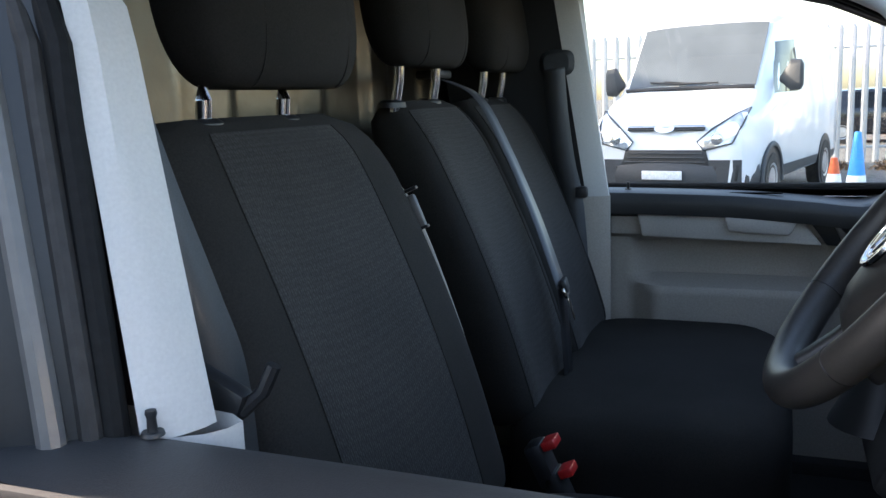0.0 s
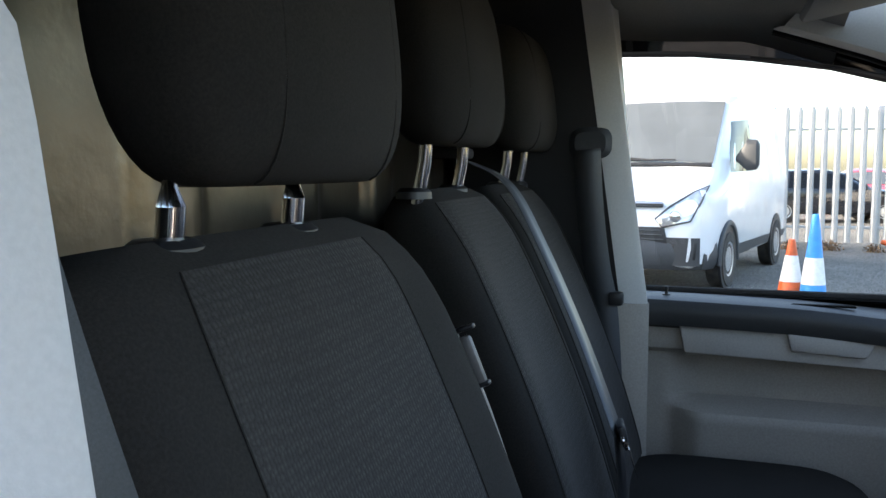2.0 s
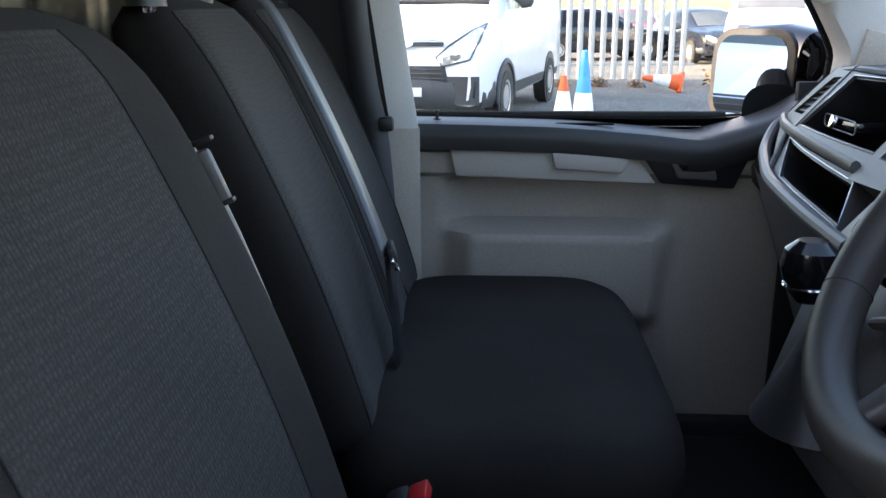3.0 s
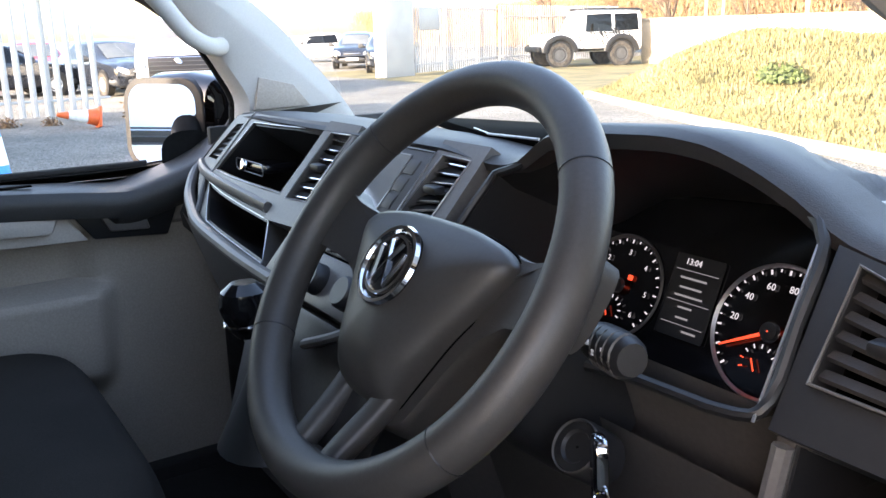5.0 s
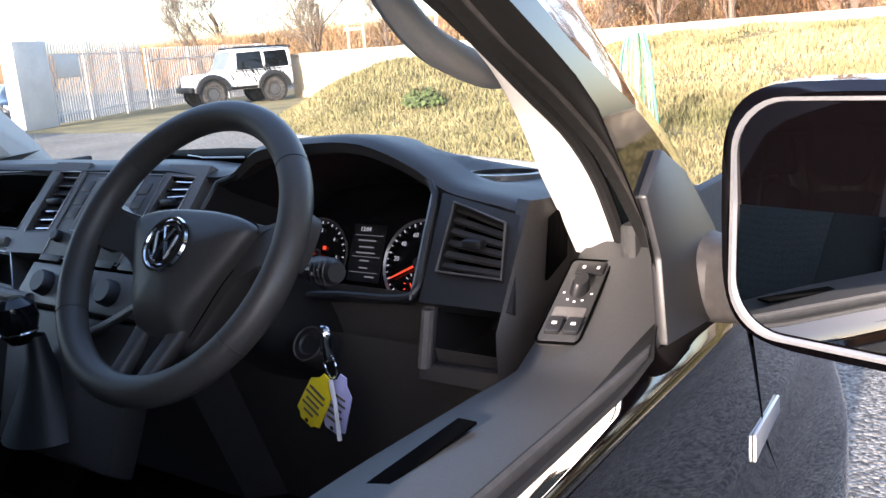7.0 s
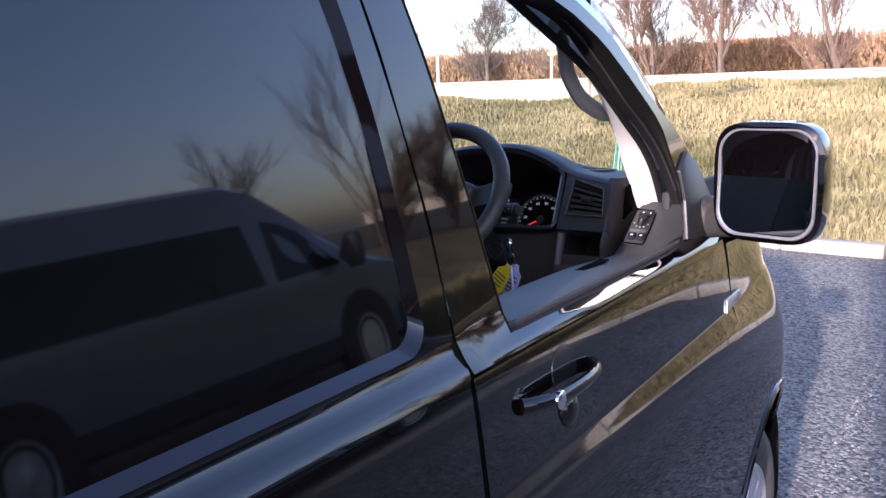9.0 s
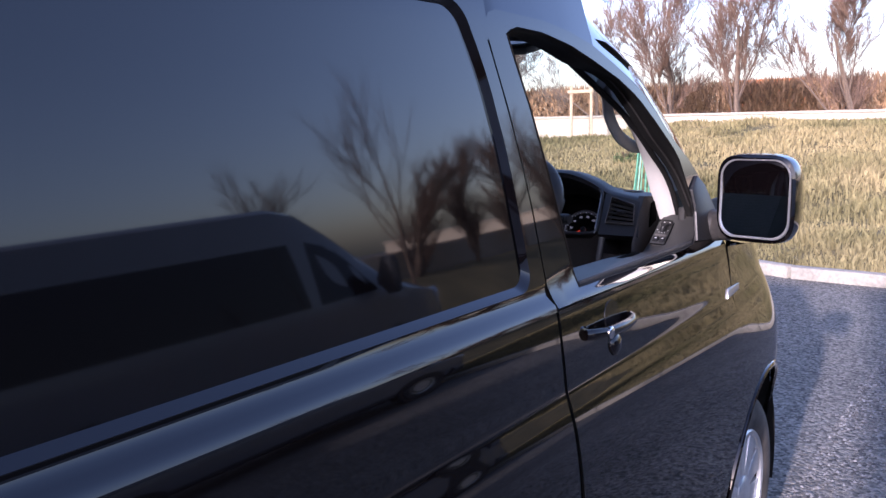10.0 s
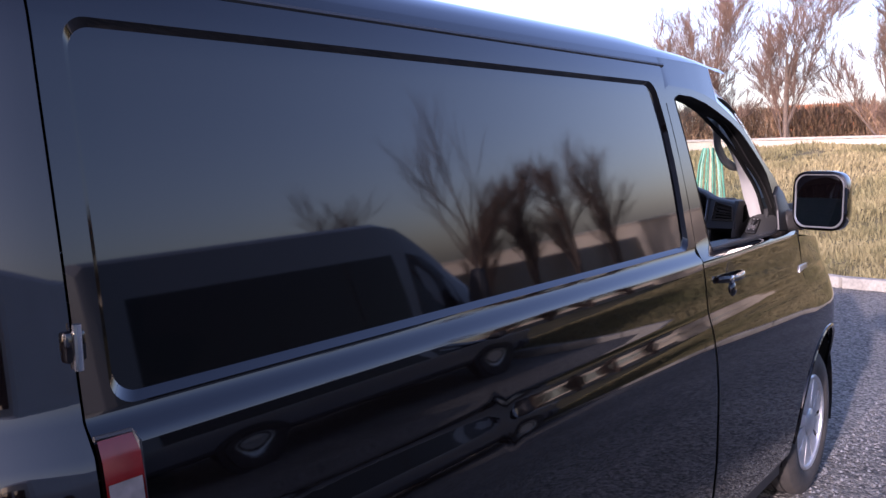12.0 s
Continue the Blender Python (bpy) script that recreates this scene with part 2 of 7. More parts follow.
NET = mat("green_tree_guard", (0.10, 0.30, 0.20), 0.5, vary=0.2, scale=20)


# ---- helpers for shapes ----
def thing(name, loc, label, category, group="", kind=""):
    e = new(name)
    e.location = loc
    e.empty_display_size = 0.1
    return tagged(e, label, category, group, kind)


def part(name, bm, material, parent=None, label="", angle=35, flip=True):
    me = bpy.data.meshes.new(name)
    if flip:
        bmesh.ops.recalc_face_normals(bm, faces=bm.faces)
    for f in bm.faces:
        f.smooth = True
    bm.to_mesh(me)
    bm.free()
    me.materials.append(material)
    me.set_sharp_from_angle(angle=radians(angle))
    ob = new(name, me)
    if parent is not None:
        ob.parent = parent
        if parent.type == "EMPTY":
            ob.matrix_parent_inverse = parent.matrix_basis.inverted()
    if label:
        ob["label"] = label
    return ob


def box(size, c=(0, 0, 0), r=0.0, m=None, seg=2, bm=None):
    bm = bm or bmesh.new()
    g = bmesh.ops.create_cube(bm, size=1.0)
    vs = g["verts"]
    for v in vs:
        v.co = Vector((v.co.x * size[0], v.co.y * size[1], v.co.z * size[2]))
    if r > 0:
        es = list({e for v in vs for e in v.link_edges})
        o = bmesh.ops.bevel(bm, geom=es, offset=min(r, min(size) * 0.49), segments=seg, profile=0.5, affect="EDGES")
        vs = list({v for f in o["faces"] for v in f.verts} | {v for v in vs if v.is_valid})
    t = Matrix.Translation(c) @ (m or Matrix())
    for v in vs:
        v.co = t @ v.co
    return bm


def strip(rows, closed=False, cap=False, bm=None, wrap=False):
    """Quads between rows of points."""
    bm = bm or bmesh.new()
    vs = [[bm.verts.new(p) for p in r] for r in rows]
    n = len(rows[0])
    k = len(vs)
    for i in range(k if wrap else k - 1):
        a, b = vs[i], vs[(i + 1) % k]
        for j in range(n if closed else n - 1):
            q = [a[j], a[(j + 1) % n], b[(j + 1) % n], b[j]]
            try:
                bm.faces.new(q)
            except ValueError:
                pass
    if cap:
        bm.faces.new(vs[0])
        bm.faces.new(vs[-1])
    return bm


def surf(fn, us, vs, bm=None):
    return strip([[fn(u, v) for v in vs] for u in us], bm=bm)


def smooth_path(pts, n):
    """A Catmull-Rom curve through points, n points long."""
    p = [Vector(q) for q in pts]
    out = []
    k = len(p) - 1
    for i in range(n):
        t = i / (n - 1) * k
        j = min(int(t), k - 1)
        f = t - j
        a, b, c, d = p[max(j - 1, 0)], p[j], p[j + 1], p[min(j + 2, k)]
        out.append(0.5 * ((2 * b) + (c - a) * f + (2 * a - 5 * b + 4 * c - d) * f * f + (3 * b - a - 3 * c + d) * f ** 3))
    return out


def resample(pts, n):
    p = [Vector(q) for q in pts]
    d = [0.0]
    for a, b in zip(p, p[1:]):
        d.append(d[-1] + (b - a).length)
    out = []
    for i in range(n):
        s = d[-1] * i / (n - 1)
        j = max(k for k in range(len(d)) if d[k] <= s + 1e-9)
        j = min(j, len(p) - 2)
        f = (s - d[j]) / max(d[j + 1] - d[j], 1e-9)
        out.append(p[j].lerp(p[j + 1], f))
    return out


def tube(pts, r, seg=8, closed=False, r2=None, up=(0, 0, 1), cap=True, bm=None, taper=None):
    """A round or flat (r by r2) section swept along points."""
    p = [Vector(q) for q in pts]
    rows = []
    n = len(p)
    for i, q in enumerate(p):
        a = p[(i - 1) % n] if closed else p[max(i - 1, 0)]
        b = p[(i + 1) % n] if closed else p[min(i + 1, n - 1)]
        d = (b - a).normalized()
        s = d.cross(Vector(up))
        s = s.normalized() if s.length > 1e-4 else d.orthogonal().normalized()
        w = s.cross(d).normalized()
        k = taper[i] if taper else 1.0
        rows.append([q + (s * math.cos(2 * math.pi * j / seg) * r + w * math.sin(2 * math.pi * j / seg) * (r2 or r)) * k for j in range(seg)])
    return strip(rows, closed=True, cap=cap and not closed, wrap=closed, bm=bm)


def lathe(prof, m=None, seg=24, bm=None, cap=True, wrap=False):
    """Radius and height pairs turned about z, then posed by m."""
    m = m or Matrix()
    rows = [[m @ Vector((r * math.cos(2 * math.pi * j / seg), r * math.sin(2 * math.pi * j / seg), h)) for j in range(seg)] for r, h in prof]
    return strip(rows, closed=True, cap=cap and not wrap, wrap=wrap, bm=bm)


def prism(poly, a, b, place, r=0.0):
    """A flat outline given thickness from a to b; place(u, v, w) gives the point."""
    bm = bmesh.new()
    lo = [bm.verts.new(place(u, v, a)) for u, v in poly]
    hi = [bm.verts.new(place(u, v, b)) for u, v in poly]
    n = len(poly)
    bm.faces.new(lo)
    bm.faces.new(hi)
    for i in range(n):
        bm.faces.new((lo[i], lo[(i + 1) % n], hi[(i + 1) % n], hi[i]))
    if r > 0:
        bmesh.ops.recalc_face_normals(bm, faces=bm.faces)
        bmesh.ops.bevel(bm, geom=list(bm.edges), offset=r, segments=2, profile=0.5, affect="EDGES")
    return bm


def superloft(rings, seg=44, e=2.8, bm=None, shape=None):
    """Rounded sections: centre, half-width along u, half-depth along v, u, v."""
    rows = []
    for c, a, b, u, v in rings:
        row = []
        for j in range(seg):
            t = 2 * math.pi * j / seg
            cu, sv = math.cos(t), math.sin(t)
            x = math.copysign(abs(cu) ** (2 / e), cu)
            y = math.copysign(abs(sv) ** (2 / e), sv)
            d = shape(x, y) if shape else 0.0
            row.append(Vector(c) + Vector(u) * (a * x) + Vector(v) * (b * y + d))
        rows.append(row)
    return strip(rows, closed=True, cap=True, bm=bm)


def rounded(w, h, r, n=5):
    """A rectangle with round corners, about its centre."""
    out = []
    for cx, cy, a0 in ((w / 2 - r, h / 2 - r, 0), (-w / 2 + r, h / 2 - r, 90), (-w / 2 + r, -h / 2 + r, 180), (w / 2 - r, -h / 2 + r, 270)):
        for i in range(n + 1):
            a = radians(a0 + 90 * i / n)
            out.append((cx + r * math.cos(a), cy + r * math.sin(a)))
    return out


def plate_with_recess(outer, inner, depth, place, thick=0.01, back=True):
    """A plate between two outlines of equal count; the inner one sinks to a depth with a floor. place(u, v, w)."""
    bm = bmesh.new()
    loops = [(outer, -thick), (outer, 0.0), (inner, 0.0), (inner, -depth)]
    vs = [[bm.verts.new(place(u, v, w)) for u, v in lp] for lp, w in loops]
    n = len(outer)
    for a, b in zip(vs, vs[1:]):
        for i in range(n):
            bm.faces.new((a[i], a[(i + 1) % n], b[(i + 1) % n], b[i]))
    if back:
        bm.faces.new(vs[-1])
    return bm


def mono(xs, ys):
    """A smooth curve that keeps to its points without overshoot."""
    xs, ys = np.array(xs, float), np.array(ys, float)
    h = np.diff(xs)
    d = np.diff(ys) / h
    m = np.zeros(len(xs))
    m[0], m[-1] = d[0], d[-1]
    for i in range(1, len(xs) - 1):
        m[i] = 0 if d[i - 1] * d[i] <= 0 else 2 * d[i - 1] * d[i] / (d[i - 1] + d[i])

    def f(x):
        i = int(min(max(np.searchsorted(xs, x) - 1, 0), len(h) - 1))
        t = min(max((x - xs[i]) / h[i], 0.0), 1.0)
        return float((1 + 2 * t) * (1 - t) ** 2 * ys[i] + t * (1 - t) ** 2 * h[i] * m[i] + t * t * (3 - 2 * t) * ys[i + 1] + t * t * (t - 1) * h[i] * m[i + 1])
    return f


def step(a, b, x):
    t = min(max((x - a) / (b - a), 0.0), 1.0)
    return t * t * (3 - 2 * t)


def lin(a, b, n):
    return [a + (b - a) * i / (n - 1) for i in range(n)]


def words(text, size, m, material, parent, name="lettering", align="CENTER"):
    """Text as a thin mesh, from the built-in font; x to the right, y up in the pose m."""
    c = bpy.data.curves.new(name, "FONT")
    c.body, c.size, c.align_x, c.align_y, c.extrude = text, size, align, "CENTER", 0.0002
    c.resolution_u = 2
    tmp = new(name, c)
    bpy.context.view_layer.update()
    me = bpy.data.meshes.new_from_object(tmp.evaluated_get(bpy.context.evaluated_depsgraph_get()))
    bpy.data.objects.remove(tmp)
    me.transform(m)
    me.materials.clear()
    me.materials.append(material)
    ob = new(name, me)
    ob.parent = parent
    if parent.type == "EMPTY":
        ob.matrix_parent_inverse = parent.matrix_basis.inverted()
    return ob


def frame_of(o, x, y):
    """A pose with its x and y axes along the given ways."""
    x = Vector(x).normalized()
    z = x.cross(Vector(y)).normalized()
    y = z.cross(x)
    m = Matrix((x, y, z)).transposed().to_4x4()
    return Matrix.Translation(o) @ m


# ---- the ground and the yard ----
def bank_height(x, y):
    """The grass bank beyond the kerb: 0 at the kerb, up to eye height further out; it ends on the left."""
    k = kerb_y(x)
    d = y - k
    if d <= 0:
        return 0.0
    left = step(-13.5, -9.0, x - 0.25 * (y - 10)) * step(9.5, 6.0, x)
    rise = 0.10 * step(0, 0.4, d) + 1.25 * step(0.2, 11.0, d)
    lump = 0.22 * noise.noise((x * 0.35, y * 0.35, 0)) + 0.10 * noise.noise((x * 1.1, y * 1.1, 3))
    mound = 1.2 * math.exp(-((x + 10.9) / 2.7) ** 2 - ((y - 14.8) / 2.7) ** 2)
    return max(0.0, (rise + lump * step(0.5, 3, d)) * left + mound * step(0.0, 2.0, d))


def kerb_y(x):
    return float(np.interp(x, [-14, -9, -6.2, -3.6, -0.4, 0.6, 6, 30], [12.6, 10.1, 8.8, 7.75, 6.1, 6.0, 5.6, 5.0]))


ground = tagged(part("ground", surf(lambda x, y: Vector((x, y, 0.0)), lin(-400, 400, 3), lin(-400, 400, 3)), GROUND), "grey gravel and tarmac yard, damp in patches", "ground", kind="structure")
_r = random.Random(21)
sv_, sf_ = [], []
for _ in range(16000):
    x, y = 0.9 + 2.6 * _r.random() ** 1.4, _r.uniform(-3.0, 5.8)
    s = _r.uniform(.004, .011)
    a = _r.uniform(0, 6.28)
    i = len(sv_)
    for k in range(4):
        sv_.append((x + s * math.cos(a + k * 1.57) * _r.uniform(.7, 1.3), y + s * math.sin(a + k * 1.57) * _r.uniform(.7, 1.3), .001))
    sv_.append((x + s * _r.uniform(-.3, .3), y + s * _r.uniform(-.3, .3), s * _r.uniform(.6, 1.2)))
    sf_ += [(i, i + 1, i + 4), (i + 1, i + 2, i + 4), (i + 2, i + 3, i + 4), (i + 3, i, i + 4)]
me = bpy.data.meshes.new("gravel")
me.from_pydata(sv_, [], sf_)
me.materials.append(STONE)
tagged(new("gravel", me), "loose grey stone chippings scattered on the yard", "gravel", kind="stuff")
gx = [-30 + i * 0.6 for i in range(66)]
bank = bmesh.new()
strip([[Vector((x, kerb_y(x) + 0.05 + d, bank_height(x, kerb_y(x) + 0.05 + d) + 0.004)) for d in (0, .15, .4, .8, 1.3, 2, 2.8, 3.7, 4.7, 5.8, 7, 8.3, 9.7, 11.2, 13, 15, 18, 22, 28, 40)] for x in gx], bm=bank)
bank = tagged(part("grass_bank", bank, EARTH), "rough grass bank of dry yellow and green winter grass", "grass bank", kind="structure")
kerb = thing("kerb", (0, 6, 0), "row of pale weathered concrete kerb stones edging the grass", "kerb", kind="structure")
kx = -13.5
while kx < 12:
    k2 = kx + 0.88
    a, b = Vector((kx, kerb_y(kx), 0)), Vector((k2, kerb_y(k2), 0))
    part("kerb_stone", box(((b - a).length - 0.012, 0.14, 0.22), (a + b) / 2 + Vector((0, 0, 0.01)), 0.015, Matrix.Rotation(math.atan2(b.y - a.y, b.x - a.x), 4, "Z")), KERB, kerb)
    kx = k2


def blades(count, xr, dr, size, material, name, label, seed):
    rng = random.Random(seed)
    verts, faces = [], []
    for _ in range(count):
        x = rng.uniform(*xr)
        d = dr[0] + (dr[1] - dr[0]) * rng.random() ** 1.5
        y = kerb_y(x) + d
        z = bank_height(x, y)
        if z < 0.03 and d > 0.6:
            continue
        clump = 0.55 + 0.75 * max(0.0, noise.noise((x * 0.9, y * 0.9, 7)) + 0.4)
        h = size * rng.uniform(0.4, 1.2) * clump * (0.5 + 0.5 * step(0.0, 1.5, d))
        a = rng.uniform(0, 6.28)
        w = 0.006 + 0.012 * rng.random() + 0.0012 * d
        bend = rng.uniform(0.1, 0.6) * h
        q = rng.uniform(0, 6.28)
        ca, sa, cq, sq = math.cos(a), math.sin(a), math.cos(q), math.sin(q)
        i = len(verts)
        verts += [(x - ca * w, y - sa * w, z - 0.02), (x + ca * w, y + sa * w, z - 0.02),
                  (x + cq * bend * .4 + ca * w * .7, y + sq * bend * .4 + sa * w * .7, z + h * 0.6), (x + cq * bend, y + sq * bend, z + h)]
        faces += [(i, i + 1, i + 2), (i, i + 2, i + 3)]
    me = bpy.data.meshes.new(name)
    me.from_pydata(verts, [], faces)
    me.materials.append(material)
    return tagged(new(name, me), label, "grass", kind="stuff")


blades(150000, (-14, 9), (0.05, 14), 0.14, GRASS, "grass", "dry yellow and green winter grass growing on the bank", 1)


def weed(name, loc, radius, count, seed, label, material=BUSH):
    rng = random.Random(seed)
    e = thing(name, loc, label, "shrub")
    verts, faces = [], []
    for _ in range(count):
        d = Vector((rng.gauss(0, 1), rng.gauss(0, 1), abs(rng.gauss(0, 0.8)))).normalized() * radius * rng.uniform(0.3, 1.0)
        p = Vector(loc) + Vector((d.x, d.y, d.z * 0.8))
        u = Vector((rng.gauss(0, 1), rng.gauss(0, 1), rng.gauss(0, 1))).normalized() * radius * 0.10
        w = u.orthogonal().normalized() * radius * 0.06
        i = len(verts)
        verts += [p - u, p + w, p + u, p - w]
        faces.append((i, i + 1, i + 2, i + 3))
    bm = bmesh.new()
    vs = [bm.verts.new(v) for v in verts]
    for f in faces:
        bm.faces.new([vs[i] for i in f])
    part("leaves", bm, material, e, flip=False)
    bm = bmesh.new()
    for _ in range(14):
        d = Vector((rng.gauss(0, 0.5), rng.gauss(0, 0.5), 1)).normalized() * radius * 0.8
        tube([Vector(loc) - Vector((0, 0, 0.05)), Vector(loc) + d * 0.5, Vector(loc) + d], 0.006, 4, bm=bm)
    part("stem", bm, TWIG, e)


weed("shrub", (-8.6, 12.4, bank_height(-8.6, 12.4)), 0.45, 900, 3, "low dark green shrub on the grass bank")
weed("shrub", (-5.2, 13.5, bank_height(-5.2, 13.5)), 0.3, 500, 4, "small dark green weed on the grass bank")


def bare_tree(loc, height, trunk_r, seed, label, spread=0.9, levels=4, kids=4, start=0.25, twig=TWIG, lean=(0, 0), category="tree", name="tree", thin=0.55, rmin=0.006):
    """A leafless tree: a tapered trunk and boughs that fork into fine twigs."""
    rng = random.Random(seed)
    e = thing(name, loc, label, category)
    wood, fine = bmesh.new(), []

    def grow(p, d, length, r, level):
        n = 4 if level < 2 else 3
        pts = [p]
        q = p.copy()
        dd = d.copy()
        for i in range(n):
            dd = (dd + Vector((rng.gauss(0, .12), rng.gauss(0, .12), rng.gauss(0.04, .08)))).normalized()
            q = q + dd * (length / n)
            pts.append(q.copy())
        tp = [1 - 0.6 * i / n for i in range(n + 1)]
        if level < 2:
            tube(pts, r, 7 if level == 0 else 5, taper=tp, bm=wood)
        else:
            fine.append((pts, r, tp))
        if level >= levels:
            return
        m = kids + (2 if level == levels - 1 else 0)
        for k in range(m):
            f = start + (1 - start) * (k + rng.random()) / m if level == 0 else 0.25 + 0.75 * (k + rng.random()) / m
            f = min(f, 0.98)
            j = min(int(f * n), n - 1)
            b = pts[j].lerp(pts[j + 1], f * n - j)
            side = Vector((rng.gauss(0, 1), rng.gauss(0, 1), rng.gauss(0.15, .5)))
            side = (side - dd * side.dot(dd)).normalized()
            grow(b, (dd + side * spread * rng.uniform(.5, 1.1)).normalized(), length * rng.uniform(.45, .68), max(r * (1 - 0.6 * f) * thin, rmin), level + 1)

    grow(Vector(loc) - Vector((0, 0, 0.1)), Vector((lean[0], lean[1], 1)).normalized(), height * 0.55, trunk_r, 0)
    part("trunk", wood, BARK, e)
    verts, faces = [], []
    for pts, r, tp in fine:
        for i, (q, k) in enumerate(zip(pts, tp)):
            for a in (0, 2.094, 4.189):
                verts.append((q.x + math.cos(a) * r * k, q.y + math.sin(a) * r * k, q.z))
        s = len(verts) - 3 * len(pts)
        for i in range(len(pts) - 1):
            for a in range(3):
                b = (a + 1) % 3
                faces.append((s + 3 * i + a, s + 3 * i + b, s + 3 * i + 3 + b, s + 3 * i + 3 + a))
    me = bpy.data.meshes.new("crown")
    me.from_pydata(verts, [], faces)
    me.materials.append(twig)
    c = new("crown", me)
    c.parent = e
    c.matrix_parent_inverse = e.matrix_basis.inverted()
    return e


for p, h, r, sd, lb, sp, kd, st in (
        ((-24.3, 27, .0), 5.6, .26, 11, "bare pollarded tree with heavy boughs and thin twigs", .95, 5, .4),
        ((-22.8, 30, 0), 7.0, .06, 12, "slender bare young tree", .5, 4, .3),
        ((-18.3, 31, 0), 6.0, .16, 13, "broad bare tree with a rounded crown of fine twigs", .95, 6, .25),
        ((-26.5, 35, 0), 5.4, .12, 23, "small bare tree beyond the wall", .9, 6, .25),
        ((-13.6, 30, 0), 6.6, .16, 14, "bare tree with spreading boughs", .85, 5, .2),
        ((-9.3, 27, 0), 8.0, .12, 15, "bare reddish willow with upright twigs", .55, 6, .05),
        ((-6.6, 26, 0), 8.5, .12, 16, "bare reddish willow with many upright twigs", .55, 6, .05),
        ((-3.2, 28, 0), 8.0, .12, 17, "bare reddish willow behind the wall", .55, 6, .05),
        ((-31, 34, 0), 8.0, .20, 18, "bare tree standing behind the fence", .9, 5, .2),
        ((-40, 37, 0), 9.0, .20, 19, "bare brown tree behind the fence", .9, 5, .2),
        ((-33, 28, 0), 7.0, .14, 20, "bare bushy tree behind the fence", .8, 5, .1)):
    bare_tree(p, h, r, sd, lb, spread=sp, kids=kd if kd < 6 else 6, start=st, levels=5 if kd > 4 else 4, thin=.46, rmin=.0075, twig=TWIG if "reddish" in lb else TWIG_GREY)

wall = thing("garden_wall", (-10, 24, 0), "long low cream rendered wall behind the grass bank", "wall", kind="structure")
part("wall_panel", box((46, 0.25, 2.2), (-1.0, 24.4, 0.56), 0.01, Matrix.Rotation(radians(-1.5), 4, "Z")), WALL, wall)
part("coping", box((46.1, 0.36, 0.08), (-1.0, 24.4, 1.70), 0.01, Matrix.Rotation(radians(-1.5), 4, "Z")), KERB, wall)
hb = bmesh.new()
_r = random.Random(5)
for _ in range(60000):
    p = Vector((_r.uniform(-65, 2), _r.uniform(33, 36), 0.2 + 2.7 * _r.random() ** 0.8))
    d = Vector((_r.gauss(0, .4), _r.gauss(0, .4), 1)).normalized() * _r.uniform(.3, .6)
    w = Vector((0.03, 0, 0))
    vs = [hb.verts.new(q) for q in (p - w, p + w, p + d)]
    hb.faces.new(vs)
tagged(part("hedge", hb, HEDGE, flip=False), "brown leafless winter hedge in the distance", "hedge", kind="stuff")
hut = thing("brick_house", (-8, 44, 0), "low orange brick house with a dark tiled roof", "house")
part("wall", box((4.2, 5, 2.9), (-9.5, 44, 1.45), 0.02), BRICK, hut)
part("roof", prism([(-3.9, 0), (3.9, 0), (2.9, .5), (-2.9, .5)], -2.8, 2.8, lambda u, v, w: Vector((-9.5 + .6 * u, 44 + w, 2.9 + v))), BRICK, hut)
lamp_post = thing("lamp_post", (-18.2, 27, 0), "tall thin white lamp post", "lamp post")
part("pole", lathe([(0.07, 0), (0.05, 8), (0.01, 8.01)], Matrix.Translation((-18.2, 27, 0)), 10), FENCE, lamp_post)
part("head", box((0.5, 0.16, 0.1), (-18.0, 27, 8.0), 0.03), FENCE, lamp_post)


def stake_frame(loc, label):
    e = thing("tree_stake", loc, label, "stake")
    for dx in (-0.35, 0.35):
        part("post", lathe([(0.05, 0), (0.05, 1.7), (0.0, 1.72)], Matrix.Translation(Vector(loc) + Vector((dx, 0, 0))), 8), POST, e)
    part("crossbar", box((0.9, 0.04, 0.10), Vector(loc) + Vector((0, -0.06, 1.5)), 0.008), POST, e)


stake_frame((-18.6, 22.6, 0.9), "timber stakes with a crossbar supporting a young tree")
stake_frame((-10.6, 22.6, 1.0), "timber stakes supporting a young tree")
guard = thing("tree_guard", (-1.75, 5.0 + 3.2, 0.3), "green mesh guard tied round a sapling on the bank", "tree guard")
gb = bmesh.new()
for j in range(12):
    a = 2 * math.pi * j / 12
    c, s = math.cos(a), math.sin(a)
    tube([(-2.6 + .10 * c, 8.2 + .10 * s, 1.55), (-2.6 + .16 * c, 8.2 + .16 * s, 1.3), (-2.6 + .26 * c, 8.2 + .26 * s, 0.3)], 0.012, 4, bm=gb)
part("mesh", gb, NET, guard)
part("stake", lathe([(0.025, 0.2), (0.025, 1.6), (0, 1.61)], Matrix.Translation((-2.6, 8.2, 0)), 8), POST, guard)


